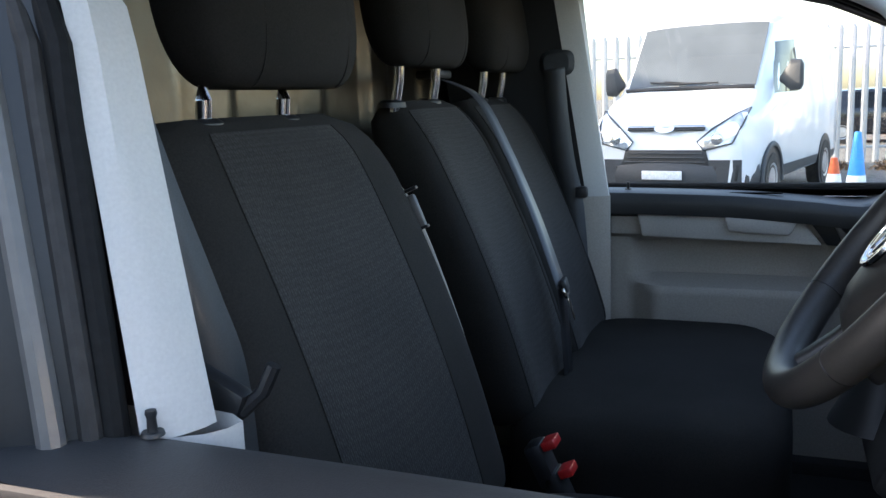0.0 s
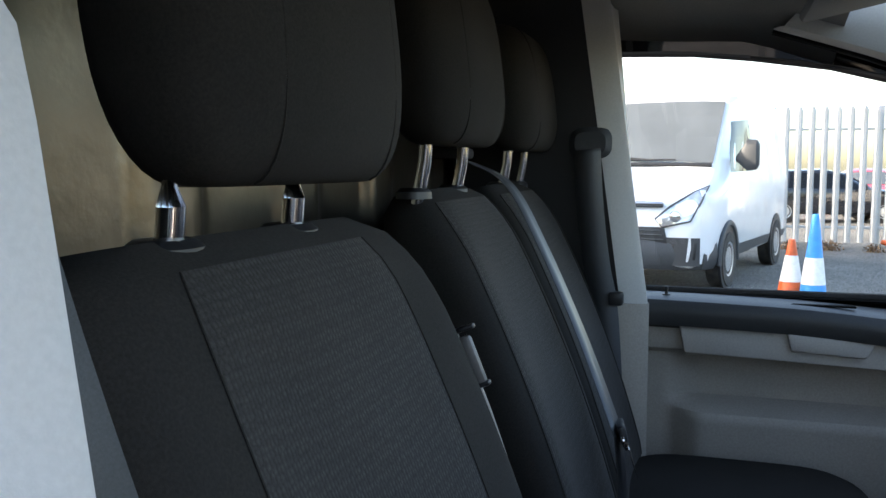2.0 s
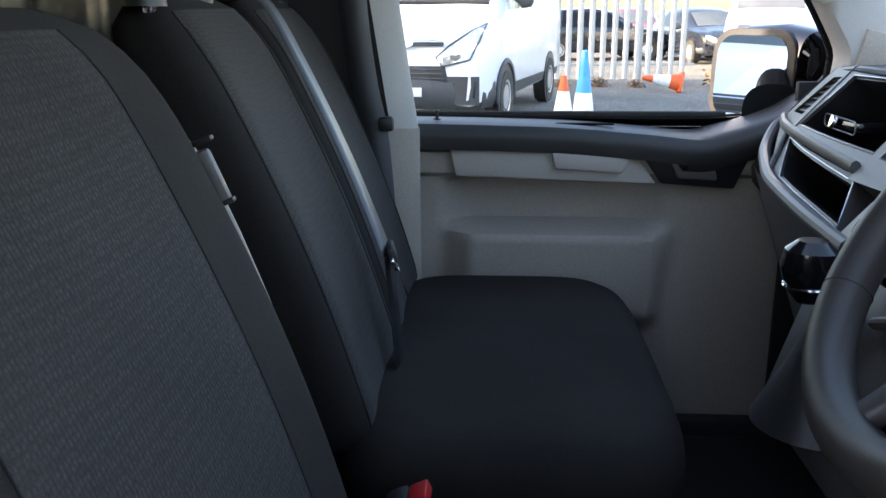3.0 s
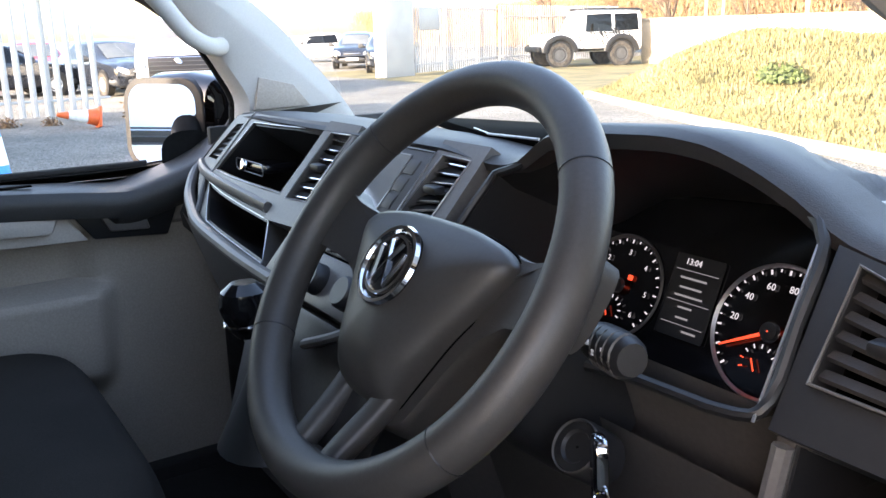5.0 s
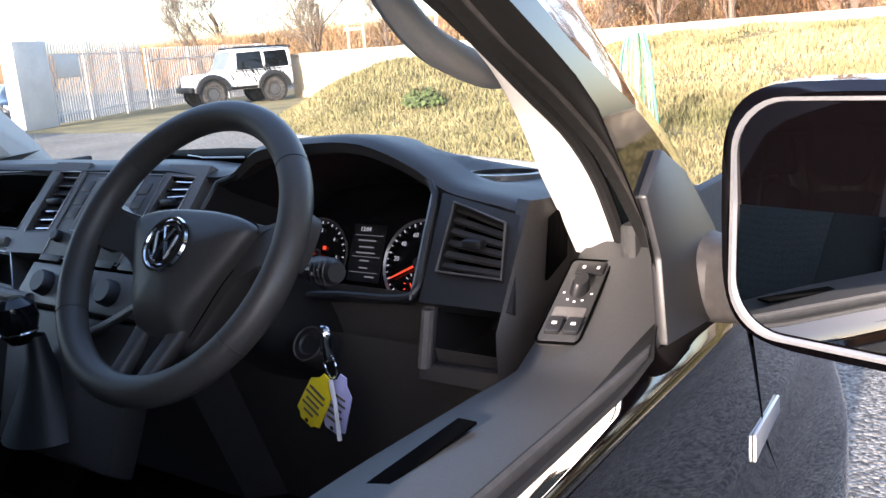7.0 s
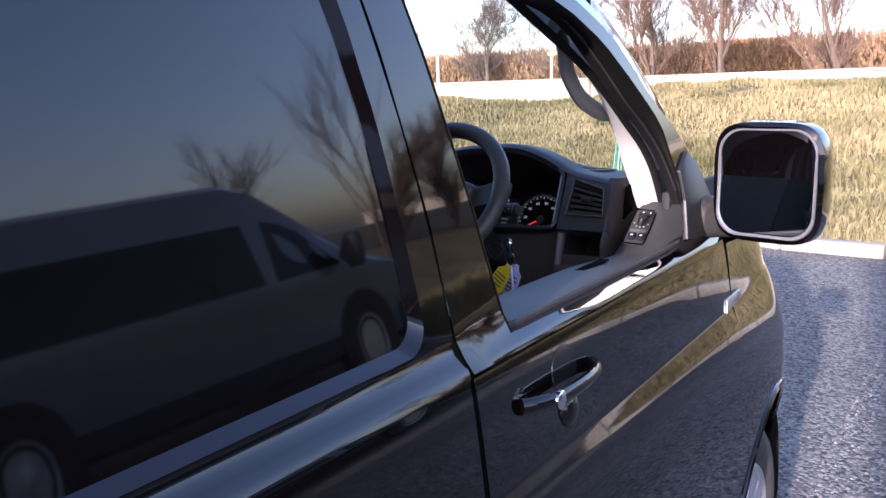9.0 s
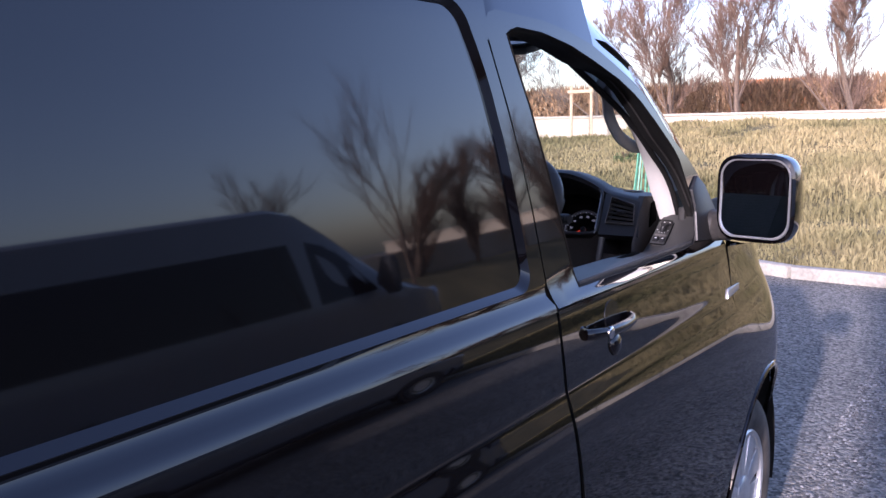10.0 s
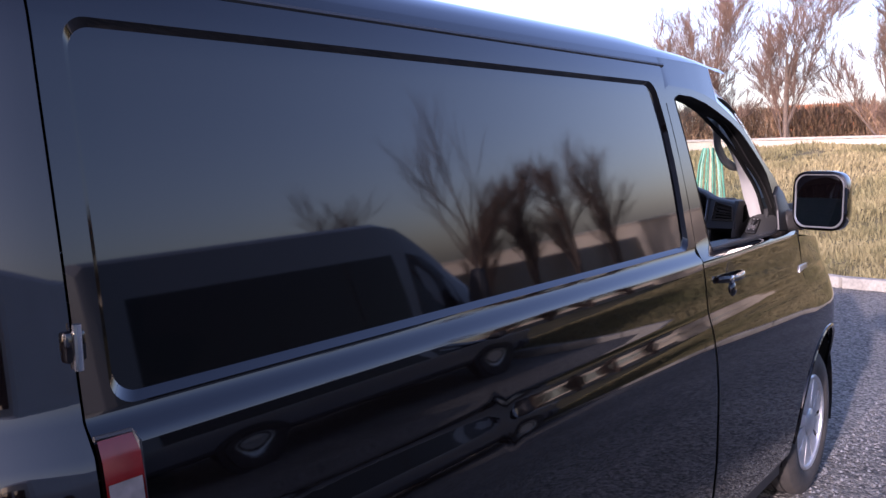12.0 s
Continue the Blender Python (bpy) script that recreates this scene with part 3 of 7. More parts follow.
def palisade(name, a, b, height, label, sheet=None, start=None, pitch=0.155, w=0.034):
    """Upright white steel pales on two rails between posts."""
    a, b = Vector(a), Vector(b)
    d = (b - a).normalized()
    n = Vector((-d.y, d.x, 0))
    f = thing(name, a, label, "fence", kind="structure")
    length = (b - a).length
    rot = Matrix.Rotation(math.atan2(d.y, d.x), 4, "Z")
    me = bpy.data.meshes.new("pale")
    bm = bmesh.new()
    prof = [(-w, 0.008), (-w * .45, -0.012), (w * .45, -0.012), (w, 0.008)]
    rows = [[Vector((x, y, z)) for x, y in prof] for z in (0.06, height - 0.09)]
    rows.append([Vector((x * 0.55, y, height - .02)) for x, y in prof])
    rows.append([Vector((x * 0.05, y, height)) for x, y in prof])
    strip(rows, bm=bm)
    bm.to_mesh(me)
    bm.free()
    me.materials.append(FENCE)
    for i in range(int(length / pitch)):
        ob = new("pale", me)
        ob.parent = f
        ob.matrix_basis = Matrix.Translation(d * (pitch * (i + 0.5)) - n * 0.03) @ rot
    for z in (0.35, height - 0.45):
        part("rail", box((length, 0.045, 0.05), (a + b) / 2 + Vector((0, 0, z)), 0.005, rot), FENCE, f)
    for i in range(int(length / 2.75) + 1):
        p = a + d * min(2.75 * i, length)
        part("post", box((0.10, 0.06, height), p + n * 0.06 + Vector((0, 0, height / 2)), 0.006, rot), FENCE, f)
    return f


gate = palisade("yard_gate", (-24.8, 14.6, 0), (-28.3, 21.0, 0), 2.7, "tall white palisade gate with a sign board across its pales", pitch=.17, w=.056)
part("sign", box((1.5, 0.03, 0.72), (-25.42, 15.85, 1.86), 0.005, Matrix.Rotation(math.atan2(6.4, -3.5), 4, "Z")), FENCE, gate, "blank white sign board")
gp = thing("gate_post", (-24.6, 13.9, 0), "broad white steel gate post", "gate post")
part("post", box((0.5, 1.45, 2.66), (-24.55, 13.9, 1.33), 0.02, Matrix.Rotation(radians(18), 4, "Z")), FENCE, gp)
palisade("yard_fence", (-28.3, 21.2, 0), (-30.5, 30, 0), 2.4, "white palisade fence beyond the gate")
palisade("side_fence", (-16.6, -9.0, 0), (-17.5, 3.1, 0), 2.7, "white palisade fence across the yard", pitch=.235, w=.062)


# ---- traffic cones ----
def cone(loc, m, body, label, tilt=None):
    e = thing("traffic_cone", loc, label, "traffic cone", group="traffic cones")
    base = Matrix.Translation(loc) @ (tilt or Matrix())
    part("base", box((0.36, 0.36, 0.05), (0, 0, 0.025), 0.015), body, e).data.transform(base)
    h0, h1, r0, r1 = 0.05, (0.70 if m < 1 else 1.0), 0.15, 0.035

    def rr(h):
        return r0 + (r1 - r0) * (h - h0) / (h1 - h0)
    part("shell", lathe([(rr(h0), h0), (rr(h1), h1), (rr(h1) * .6, h1 + .005), (0.001, h1 + 0.005)], base, 24), body, e)
    for a, b in ((0.22, 0.52),) if m <= 1 else ((0.20, 0.40), (0.58, 0.72)):
        part("band", lathe([(rr(a) + .003, a), (rr(b) + .003, b)], base, 24, cap=False), CONE_WHITE, e, "white reflective band")
    return e


cone((-9.6, -0.17, 0), .84, CONE_ORANGE, "orange traffic cone with a broad white band")
cone((-9.4, 0.05, 0), 1, CONE_BLUE, "blue traffic cone with a white band")
cone((-15.0, 2.34, 0.17), .84, CONE_ORANGE, "orange and white traffic cone lying on its side", Matrix.Rotation(radians(82), 4, "X") @ Matrix.Rotation(radians(10), 4, "Z"))
for i, (wx, wy, wr) in enumerate(((-16.2, .3, .22), (-16.2, 1.0, .26), (-16.0, 1.7, .2), (-16.6, 3.5, .55), (-17.2, 4.1, .6))):
    weed("dry_weed", (wx, wy, 0), wr, 160, 60 + i, "clump of dry brown weeds at the foot of the fence", HEDGE)


# ---- parked vehicles ----
class Shell:
    """A vehicle body lofted through sections along y (nose at +y): y, half-width, sill z, belt z, roof z, roof half-width."""

    def __init__(self, secs):
        self.s = sorted(secs)

    def at(self, y):
        ys = [q[0] for q in self.s]
        return [float(np.interp(y, ys, [q[i] for q in self.s])) for i in range(1, 6)]

    def ring(self, y):
        w, z0, zb, zr, wr = self.at(y)
        half = [(w * .86, z0), (w * .97, z0 + .06), (w, z0 + .22), (w, zb - .12), (w * .985, zb), (w + (wr - w) * .55, zb + (zr - zb) * .55), (wr, zr - .07 * min(1, (zr - zb) * 3)), (wr * .9, zr - .02), (wr * .6, zr + .005), (0, zr + .015)]
        return half

    def x(self, y, z):
        h = self.ring(y)
        return float(np.interp(z, [q[1] for q in h[:8]], [q[0] for q in h[:8]]))

    def mesh(self, place):
        rows = []
        ys = [q[0] for q in self.s]
        fine = []
        for a, b in zip(ys, ys[1:]):
            k = max(1, int((b - a) / 0.25))
            fine += [a + (b - a) * i / k for i in range(k)]
        fine.append(ys[-1])
        for y in fine:
            h = self.ring(y)
            rows.append([place(x, y, z) for x, z in h] + [place(-x, y, z) for x, z in reversed(h[:-1])])
        return strip(rows, closed=True, cap=True)

    def side(self, poly, side, place, off=0.006, n=7):
        """A patch on the flank: outline corners (y, z) as a four-sided patch."""
        a, b, c, d = [Vector((p[0], p[1], 0)) for p in poly]

        def f(u, v):
            p = a.lerp(b, u).lerp(d.lerp(c, u), v)
            return place(side * (self.x(p.x, p.y) + off), p.x, p.y)
        return surf(f, lin(0, 1, n + 4), lin(0, 1, n))

    def top(self, y0, y1, k, place, off=0.008):
        """A patch over the top between two stations, k = share of the half-width; screens."""
        def f(u, v):
            y = y0 + (y1 - y0) * u
            w, z0, zb, zr, wr = self.at(y)
            t = (v - .5) * 2
            return place(t * wr * k, y + (off if y1 < y0 else -off) * .4, zr + off + .012 - .03 * abs(t) ** 3)
        return surf(f, lin(0, 1, 8), lin(0, 1, 12))


def vehicle(name, loc, heading, secs, paint, label, category, wheels, r, screens, sides, half, group="parked vehicles"):
    sh = Shell(secs)
    m = Matrix.Translation(loc) @ Matrix.Rotation(radians(heading), 4, "Z")

    def place(x, y, z):
        return m @ Vector((x, y, z))
    e = thing(name, loc, label, category, group=group)
    part("body", sh.mesh(place), paint, e, angle=30)
    for y0, y1, k, nm in screens:
        part(nm, sh.top(y0, y1, k, place), SCREEN_GLASS, e)
    for poly, nm, mt in sides:
        for s in (1, -1):
            part(nm, sh.side(poly, s, place), mt, e)
    rot = m.to_3x3().to_4x4()
    for y in wheels:
        for s in (1, -1):
            part("wheel_arch", lathe([(r * 1.18, -.02), (r * 1.18, .012), (0.001, .012)], m @ Matrix.Translation((s * (half - .005), y, r + .02)) @ Matrix.Rotation(radians(90 * s), 4, "Y"), 28), BLACK, e)
            mm = m @ Matrix.Translation((s * (half - .09), y, r)) @ Matrix.Rotation(radians(90 * s), 4, "Y")
            w = .11
            k = r * .64
            t = part("wheel", lathe([(k, -w), (r * .95, -w), (r, -w * .7), (r, w * .7), (r * .94, w), (k, w * .95), (k * .9, w * .6), (k * .35, w * .55), (.001, w * .8)], mm, 32), TYRE, e)
            part("hub_cap", lathe([(k * .97, w * .97), (k * .8, w * .85), (k * .3, w * 1.0), (.001, w * 1.02)], mm, 20, cap=False), ALLOY, t)
    return e, sh, place


# white panel van across the yard
TR = [(-2.50, .93, .32, 1.0, 1.85, .80), (-2.40, .98, .28, 1.15, 1.98, .84), (0.55, .99, .25, 1.2, 2.0, .84), (0.95, .99, .25, 1.2, 1.93, .80), (1.55, .99, .25, 1.16, 1.34, .80), (1.75, .98, .25, 1.12, 1.24, .80), (2.25, .93, .25, 1.02, 1.08, .78), (2.42, .86, .26, .88, .92, .70), (2.48, .76, .30, .70, .72, .62)]
TALL = [(y, w * 1.03, z0 * 1.2, zb * 1.2, zr * 1.26, wr * 1.06) for y, w, z0, zb, zr, wr in TR]
TALL[4:] = [(1.60, 1.02, .30, 1.36, 1.58, .86), (1.85, 1.01, .30, 1.30, 1.46, .86), (2.25, .97, .30, 1.18, 1.26, .84), (2.42, .90, .31, 1.02, 1.08, .76), (2.48, .80, .34, .84, .88, .66)]
TALL = [(y, w * 1.05, z0, zb, zr, wr * 1.05) for y, w, z0, zb, zr, wr in TALL]
tv, tsh, tpl = vehicle("white_van", (-12.29, -1.51, 0), -104, TALL, WHITE_PAINT, "tall white panel van with dark bumpers parked across the yard", "van", (-1.5, 1.55), .36,
                       [(1.60, 0.98, .95, "windscreen")], [([(0.2, 1.48), (1.40, 1.46), (1.05, 2.12), (0.25, 2.18)], "side_window", TINTED), ([(-2.3, .36), (2.0, .36), (2.0, .52), (-2.3, .52)], "sill_moulding", GREY_PLASTIC)], 1.07)


def front_parts(e, pl, y, w, zs, lamp, grille, bumper, plate=True):
    for s in (1, -1) if lamp else ():
        lx, lz, lw, lh = lamp
        lb = bmesh.new()
        superloft([((0, 0, 0), .02, .02, (1, 0, 0), (0, 0, 1)), ((0, .04, 0), lw, lh, (1, 0, 0), (0, 0, 1)), ((0, .10, 0), lw, lh, (1, 0, 0), (0, 0, 1)), ((0, .13, 0), lw * .8, lh * .8, (1, 0, 0), (0, 0, 1))], 20, 3, bm=lb)
        for v in lb.verts:
            v.co = pl(s * (lx + v.co.x), y - .07 + v.co.y - .30 * max(0, abs(lx + v.co.x) - w * .62), lz + v.co.z + (v.co.x * .35))
        part("headlamp", lb, LAMP, e, "clear headlamp")
    gw, gz, gh, n = grille
    part("grille", box((gw * 2, .05, gh * 2), (0, 0, 0), .02), BLACK, e).data.transform(Matrix.Translation(pl(0, y + .012, gz)) @ frame_of((0, 0, 0), pl(1, 0, 0) - pl(0, 0, 0), pl(0, 1, 0) - pl(0, 0, 0)))
    for i in range(n):
        z = gz - gh + (i + .5) * 2 * gh / n
        part("grille_bar", tube([pl(-gw, y + .03, z), pl(0, y + .045, z), pl(gw, y + .03, z)], .012, 6), CHROME if i == n - 1 else GREY_PLASTIC, e)
    bz, bh = bumper
    part("bumper", tube([pl(-w, y - .42, bz), pl(-w * .93, y - .16, bz), pl(-w * .6, y + .0, bz), pl(0, y + .05, bz), pl(w * .6, y + .0, bz), pl(w * .93, y - .16, bz), pl(w, y - .42, bz)], .09, 10, r2=bh), GREY_PLASTIC, e)
    if plate:
        part("number_plate", box((.52, .02, .11), (0, 0, 0), .004), WHITE_PRINT, e, "white number plate, blank").data.transform(Matrix.Translation(pl(0, y + .15, bz + .02)) @ frame_of((0, 0, 0), pl(1, 0, 0) - pl(0, 0, 0), pl(0, 1, 0) - pl(0, 0, 0)))


def wing_mirrors(e, pl, x, y, z, s=1.0):
    for k in (1, -1):
        part("wing_mirror", superloft([(pl(k * (x + .0), y, z - .02), .02, .03, (pl(0, 1, 0) - pl(0, 0, 0)), (0, 0, 1)), (pl(k * (x + .06), y, z), .05, .07 * s, (pl(0, 1, 0) - pl(0, 0, 0)), (0, 0, 1)), (pl(k * (x + .14), y, z + .03), .08, .15 * s, (pl(0, 1, 0) - pl(0, 0, 0)), (0, 0, 1)), (pl(k * (x + .26), y, z + .03), .07, .14 * s, (pl(0, 1, 0) - pl(0, 0, 0)), (0, 0, 1)), (pl(k * (x + .29), y, z + .03), .03, .10 * s, (pl(0, 1, 0) - pl(0, 0, 0)), (0, 0, 1))], 16, 3), GREY_PLASTIC, e, "dark door mirror")


def tall_nose(u, v, w):
    """On the sloping nose of the tall van, w proud of it."""
    y = float(np.interp(v, [.30, .88, 1.08, 1.26, 1.46, 1.58], [2.47, 2.48, 2.42, 2.25, 1.85, 1.60])) - .06 * (abs(u) / .945) ** 8
    return tpl(u, y + w, v)


front_parts(tv, tpl, 2.44, .98, 0, None, (.50, 1.07, .035, 2), (.47, .20))
for s in (1, -1):
    hl_ = part("headlamp", prism([(s * a, b) for a, b in ((.42, .90), (.50, .80), (.84, .88), (.93, 1.10), (.96, 1.30), (.82, 1.22), (.58, 1.05))], -.12, .035, tall_nose, .006), LAMP, tv, "clear swept-back headlamp")
    part("lamp_bezel", tube([tall_nose(s * a, b, .03) for a, b in ((.42, .90), (.50, .80), (.84, .88), (.93, 1.10), (.96, 1.30), (.82, 1.22), (.58, 1.05))], .012, 6, closed=True), GREY_PLASTIC, hl_)
    part("lamp_bulb", lathe([(.07, 0), (.06, .02), (.001, .03)], Matrix.Translation(tall_nose(s * .66, .93, .035)) @ Matrix.Rotation(radians(90), 4, "Y"), 16), CHROME, hl_)
    part("wiper", tube([tpl(s * .10 - .3, 1.66, 1.62), tpl(s * .10 + .05, 1.63, 1.62), tpl(s * .10 + .45, 1.58, 1.655)], .012, 6), BLACK, tv)
    part("fog_lamp_bay", prism([(s * .58, .42), (s * .90, .42), (s * .92, .62), (s * .62, .60)], -.05, .03, tall_nose, .006), BLACK, tv)
lg = part("lower_grille", prism([(-.60, .50), (.60, .50), (.52, .80), (-.52, .80)], -.05, .03, tall_nose, .01), BLACK, tv, "black mesh lower grille")
for i in range(5):
    z = .54 + .055 * i
    part("grille_bar", tube([tall_nose(-.56 + .02 * i, z, .03), tall_nose(0, z, .045), tall_nose(.56 - .02 * i, z, .03)], .010, 6), GREY_PLASTIC, lg)
part("badge", prism([(.13 * math.cos(a), 1.07 + .055 * math.sin(a)) for a in lin(0, 2 * math.pi * 19 / 20, 20)], 0, .085, tall_nose), CHROME, tv, "plain oval badge")
part("bumper_skirt", strip([[tall_nose(u, z, .025) for u in lin(-.95, .95, 21)] for z in (.34, .44, .55, .62, .68)]), GREY_PLASTIC, tv, "dark grey plastic lower bumper")
for s in (1, -1):
    part("arch_trim", tube([tpl(s * 1.075, 1.55 + .46 * math.cos(a), .36 + .46 * math.sin(a)) for a in lin(-.1, 3.24, 14)], .03, 8, r2=.04), GREY_PLASTIC, tv)
part("scuttle", tube([tpl(-.86, 1.66, 1.55), tpl(0, 1.74, 1.56), tpl(.86, 1.66, 1.55)], .03, 8), BLACK, tv)
wing_mirrors(tv, tpl, 1.06, 1.25, 1.65, 1.35)

# white van nose with a black grille, half hidden behind the fence
DV = [(-2.4, .92, .3, 1.1, 1.95, .82), (0.6, .95, .25, 1.2, 1.97, .82), (1.0, .95, .25, 1.2, 1.9, .8), (1.6, .95, .25, 1.22, 1.4, .8), (2.25, .94, .25, 1.15, 1.25, .80), (2.42, .90, .26, 1.05, 1.12, .76), (2.5, .82, .3, .80, .84, .68)]
dv, dsh, dpl_ = vehicle("white_van", (-21.2, 5.6, 0), -105, DV, WHITE_PAINT, "white van with a large black barred grille beyond the fence", "van", (-1.5, 1.55), .34, [(1.55, 1.02, .9, "windscreen")], [([(0.2, 1.3), (1.35, 1.28), (1.0, 1.72), (0.25, 1.78)], "side_window", TINTED)], .95)
front_parts(dv, dpl_, 2.50, .95, 0, (.84, .86, .12, .14), (.68, .78, .32, 7), (.38, .17))
part("badge", lathe([(.10, 0), (.09, .02), (.001, .025)], Matrix.Translation(dpl_(0, 2.52, 1.0)) @ Matrix.Rotation(radians(75), 4, "Y"), 20), CHROME, dv, "plain round badge")

# three cars behind the gate
CAR = [(-2.05, .74, .35, .78, .98, .62), (-1.95, .84, .28, .88, 1.15, .62), (-1.2, .88, .24, .93, 1.43, .60), (-.2, .89, .22, .92, 1.47, .60), (.35, .89, .22, .92, 1.36, .60), (1.0, .88, .22, .90, .98, .62), (1.75, .85, .22, .80, .84, .66), (2.0, .76, .25, .66, .70, .6), (2.08, .62, .3, .5, .52, .5)]
for nm, loc, hd, pt, lb in (("car", (-41.5, 18.9, 0), 160, WHITE_PAINT, "white hatchback parked in a row behind the gate"), ("car", (-33.2, 17.1, 0), -125, DARK_PAINT, "dark blue hatchback parked in a row behind the gate"), ("car", (-28.6, 16.0, 0), -118, DARK_PAINT, "dark saloon car partly hidden by the gate post"), ("car", (-53, 20.5, 0), -100, WHITE_PAINT, "white car at the far end of the row"), ("car", (-25.5, 1.9, 0), 10, DARK_PAINT, "dark car behind the palisade fence"), ("car", (-24.8, 4.9, 0), -80, DARK_PAINT, "dark car nose-on behind the palisade fence"), ("car", (-29.5, 3.6, 0), -90, RED_PAINT, "red car behind the palisade fence")):
    e, s, p = vehicle(nm, loc, hd, CAR, pt, lb, "car", (-1.3, 1.3), .31, [(1.0, .37, .93, "windscreen"), (-1.92, -1.25, .9, "rear_window")], [([(-1.2, .95), (.75, .93), (.25, 1.33), (-1.1, 1.38)], "side_window", TINTED)], .88)
    front_parts(e, p, 2.02, .8, 0, (.6, .66, .14, .08), (.35, .6, .06, 2), (.38, .1))
    wing_mirrors(e, p, .88, .7, .95, .6)

# small off-road car with dark streaks on white
JP = [(-1.75, .70, .48, .98, 1.62, .62), (-1.70, .73, .45, 1.0, 1.68, .64), (.10, .73, .45, 1.0, 1.70, .64), (.22, .73, .45, 1.0, 1.66, .62), (.50, .73, .45, .98, 1.10, .62), (.55, .72, .45, .97, 1.04, .62), (1.45, .66, .48, .93, .98, .60), (1.52, .62, .52, .85, .90, .55)]
jeep, jsh, jpl = vehicle("off_road_car", (-24.9, 22.5, 0), 160, JP, WHITE_PAINT, "small white off-road car with dark streaks on muddy tyres", "off-road car", (-1.05, 1.0), .38, [(.52, .24, .92, "windscreen")], [([(-.75, 1.05), (.15, 1.05), (.10, 1.58), (-.72, 1.6)], "side_window", TINTED), ([(-1.65, 1.08), (-.85, 1.06), (-.82, 1.58), (-1.6, 1.6)], "rear_side_window", TINTED), ([(-1.6, .46), (1.1, .46), (1.1, .56), (-1.6, .56)], "sill", BLACK)], .74)
_r = random.Random(8)
for _ in range(20):
    y0 = _r.uniform(-1.6, 1.3)
    z0 = _r.uniform(.6, .95)
    part("streak", jsh.side([(y0, z0), (y0 + .06, z0), (y0 + .16, z0 + .24), (y0 + .12, z0 + .24)], 1, jpl, .008, 3), BLACK, jeep)
    part("streak", jsh.side([(y0, z0), (y0 + .06, z0), (y0 + .16, z0 + .24), (y0 + .12, z0 + .24)], -1, jpl, .008, 3), BLACK, jeep)
for s in (1, -1):
    for y in (-1.05, 1.0):
        part("wheel_flare", tube([jpl(s * .78, y + .52 * math.cos(a), .40 + .50 * math.sin(a)) for a in lin(.1, 3.04, 12)], .05, 8, r2=.09), BLACK, jeep)
    part("roof_bar", tube([jpl(s * .6, -1.7, 1.72), jpl(s * .6, .15, 1.74)], .03, 8), BLACK, jeep)
part("bumper", box((1.3, .12, .16), (0, 0, 0), .02), BLACK, jeep).data.transform(Matrix.Translation(jpl(0, 1.62, .56)) @ Matrix.Rotation(radians(160), 4, "Z"))
for o in jeep.children_recursive:
    if o.name.startswith("hub_cap"):
        o.data.materials[0] = GREY_PLASTIC
for s in (1, -1):
    for pts in (((-.80, 1.02), (.20, 1.02), (.12, 1.64), (-.76, 1.66)), ((-1.70, 1.04), (-.84, 1.03), (-.80, 1.66), (-1.64, 1.66))):
        part("window_trim", tube([jpl(s * (jsh.x(a, b) + .012), a, b) for a, b in pts], .022, 6, closed=True), BLACK, jeep)
    part("door_gap", tube([jpl(s * (jsh.x(.2, z) + .008), .2, z) for z in (.55, .8, 1.0)], .012, 5), BLACK, jeep)
part("rear_bar", tube([jpl(-.62, -1.78, 1.68), jpl(.62, -1.78, 1.68)], .03, 8), BLACK, jeep)
jeep.scale = (1.22, 1.22, 1.22)
part("snorkel", tube([jpl(.72, .9, 1.0), jpl(.74, .6, 1.05), jpl(.70, .30, 1.75)], .035, 8), BLACK, jeep)

# minibus and white van on the other side, mirrored in the paint of the black van
MB = [(-2.95, .93, .35, 1.05, 2.00, .84), (-2.88, .98, .3, 1.08, 2.08, .86), (0.55, 1.0, .28, 1.08, 2.12, .86), (0.9, 1.0, .28, 1.08, 2.04, .82), (1.35, 1.0, .28, 1.08, 1.72, .80), (1.95, .99, .28, 1.06, 1.26, .80), (2.2, .98, .28, 1.02, 1.14, .8), (2.75, .92, .28, .92, .98, .75), (2.95, .80, .32, .72, .78, .66)]
mbus, msh, mpl = vehicle("minibus", (7.0, 2.35, 0), 0, MB, GREY_PAINT, "grey minibus with black side windows", "minibus", (-1.75, 1.9), .35, [(1.94, .93, .92, "windscreen")], [([(-2.62, 1.05), (.72, 1.05), (.62, 1.66), (-2.6, 1.66)], "side_window", TINTED), ([(.86, 1.05), (1.75, 1.06), (1.25, 1.56), (.88, 1.66)], "door_window", TINTED), ([(-2.8, .34), (2.2, .34), (2.2, .46), (-2.8, .46)], "sill_moulding", GREY_PLASTIC)], 1.0, group="vehicles opposite")
front_parts(mbus, mpl, 2.93, .92, 0, (.72, .80, .17, .12), (.52, .7, .1, 3), (.42, .15))
wing_mirrors(mbus, mpl, .99, 1.75, 1.15, 1.2)
wv, wsh, wpl = vehicle("white_van", (7.4, -4.7, 0), -53, TR, WHITE_PAINT, "white panel van standing with its rear doors to the yard", "van", (-1.5, 1.55), .34, [(1.53, 0.99, .92, "windscreen")], [([(0.2, 1.25), (1.35, 1.22), (1.0, 1.72), (0.25, 1.78)], "side_window", TINTED)], .99, group="vehicles opposite")
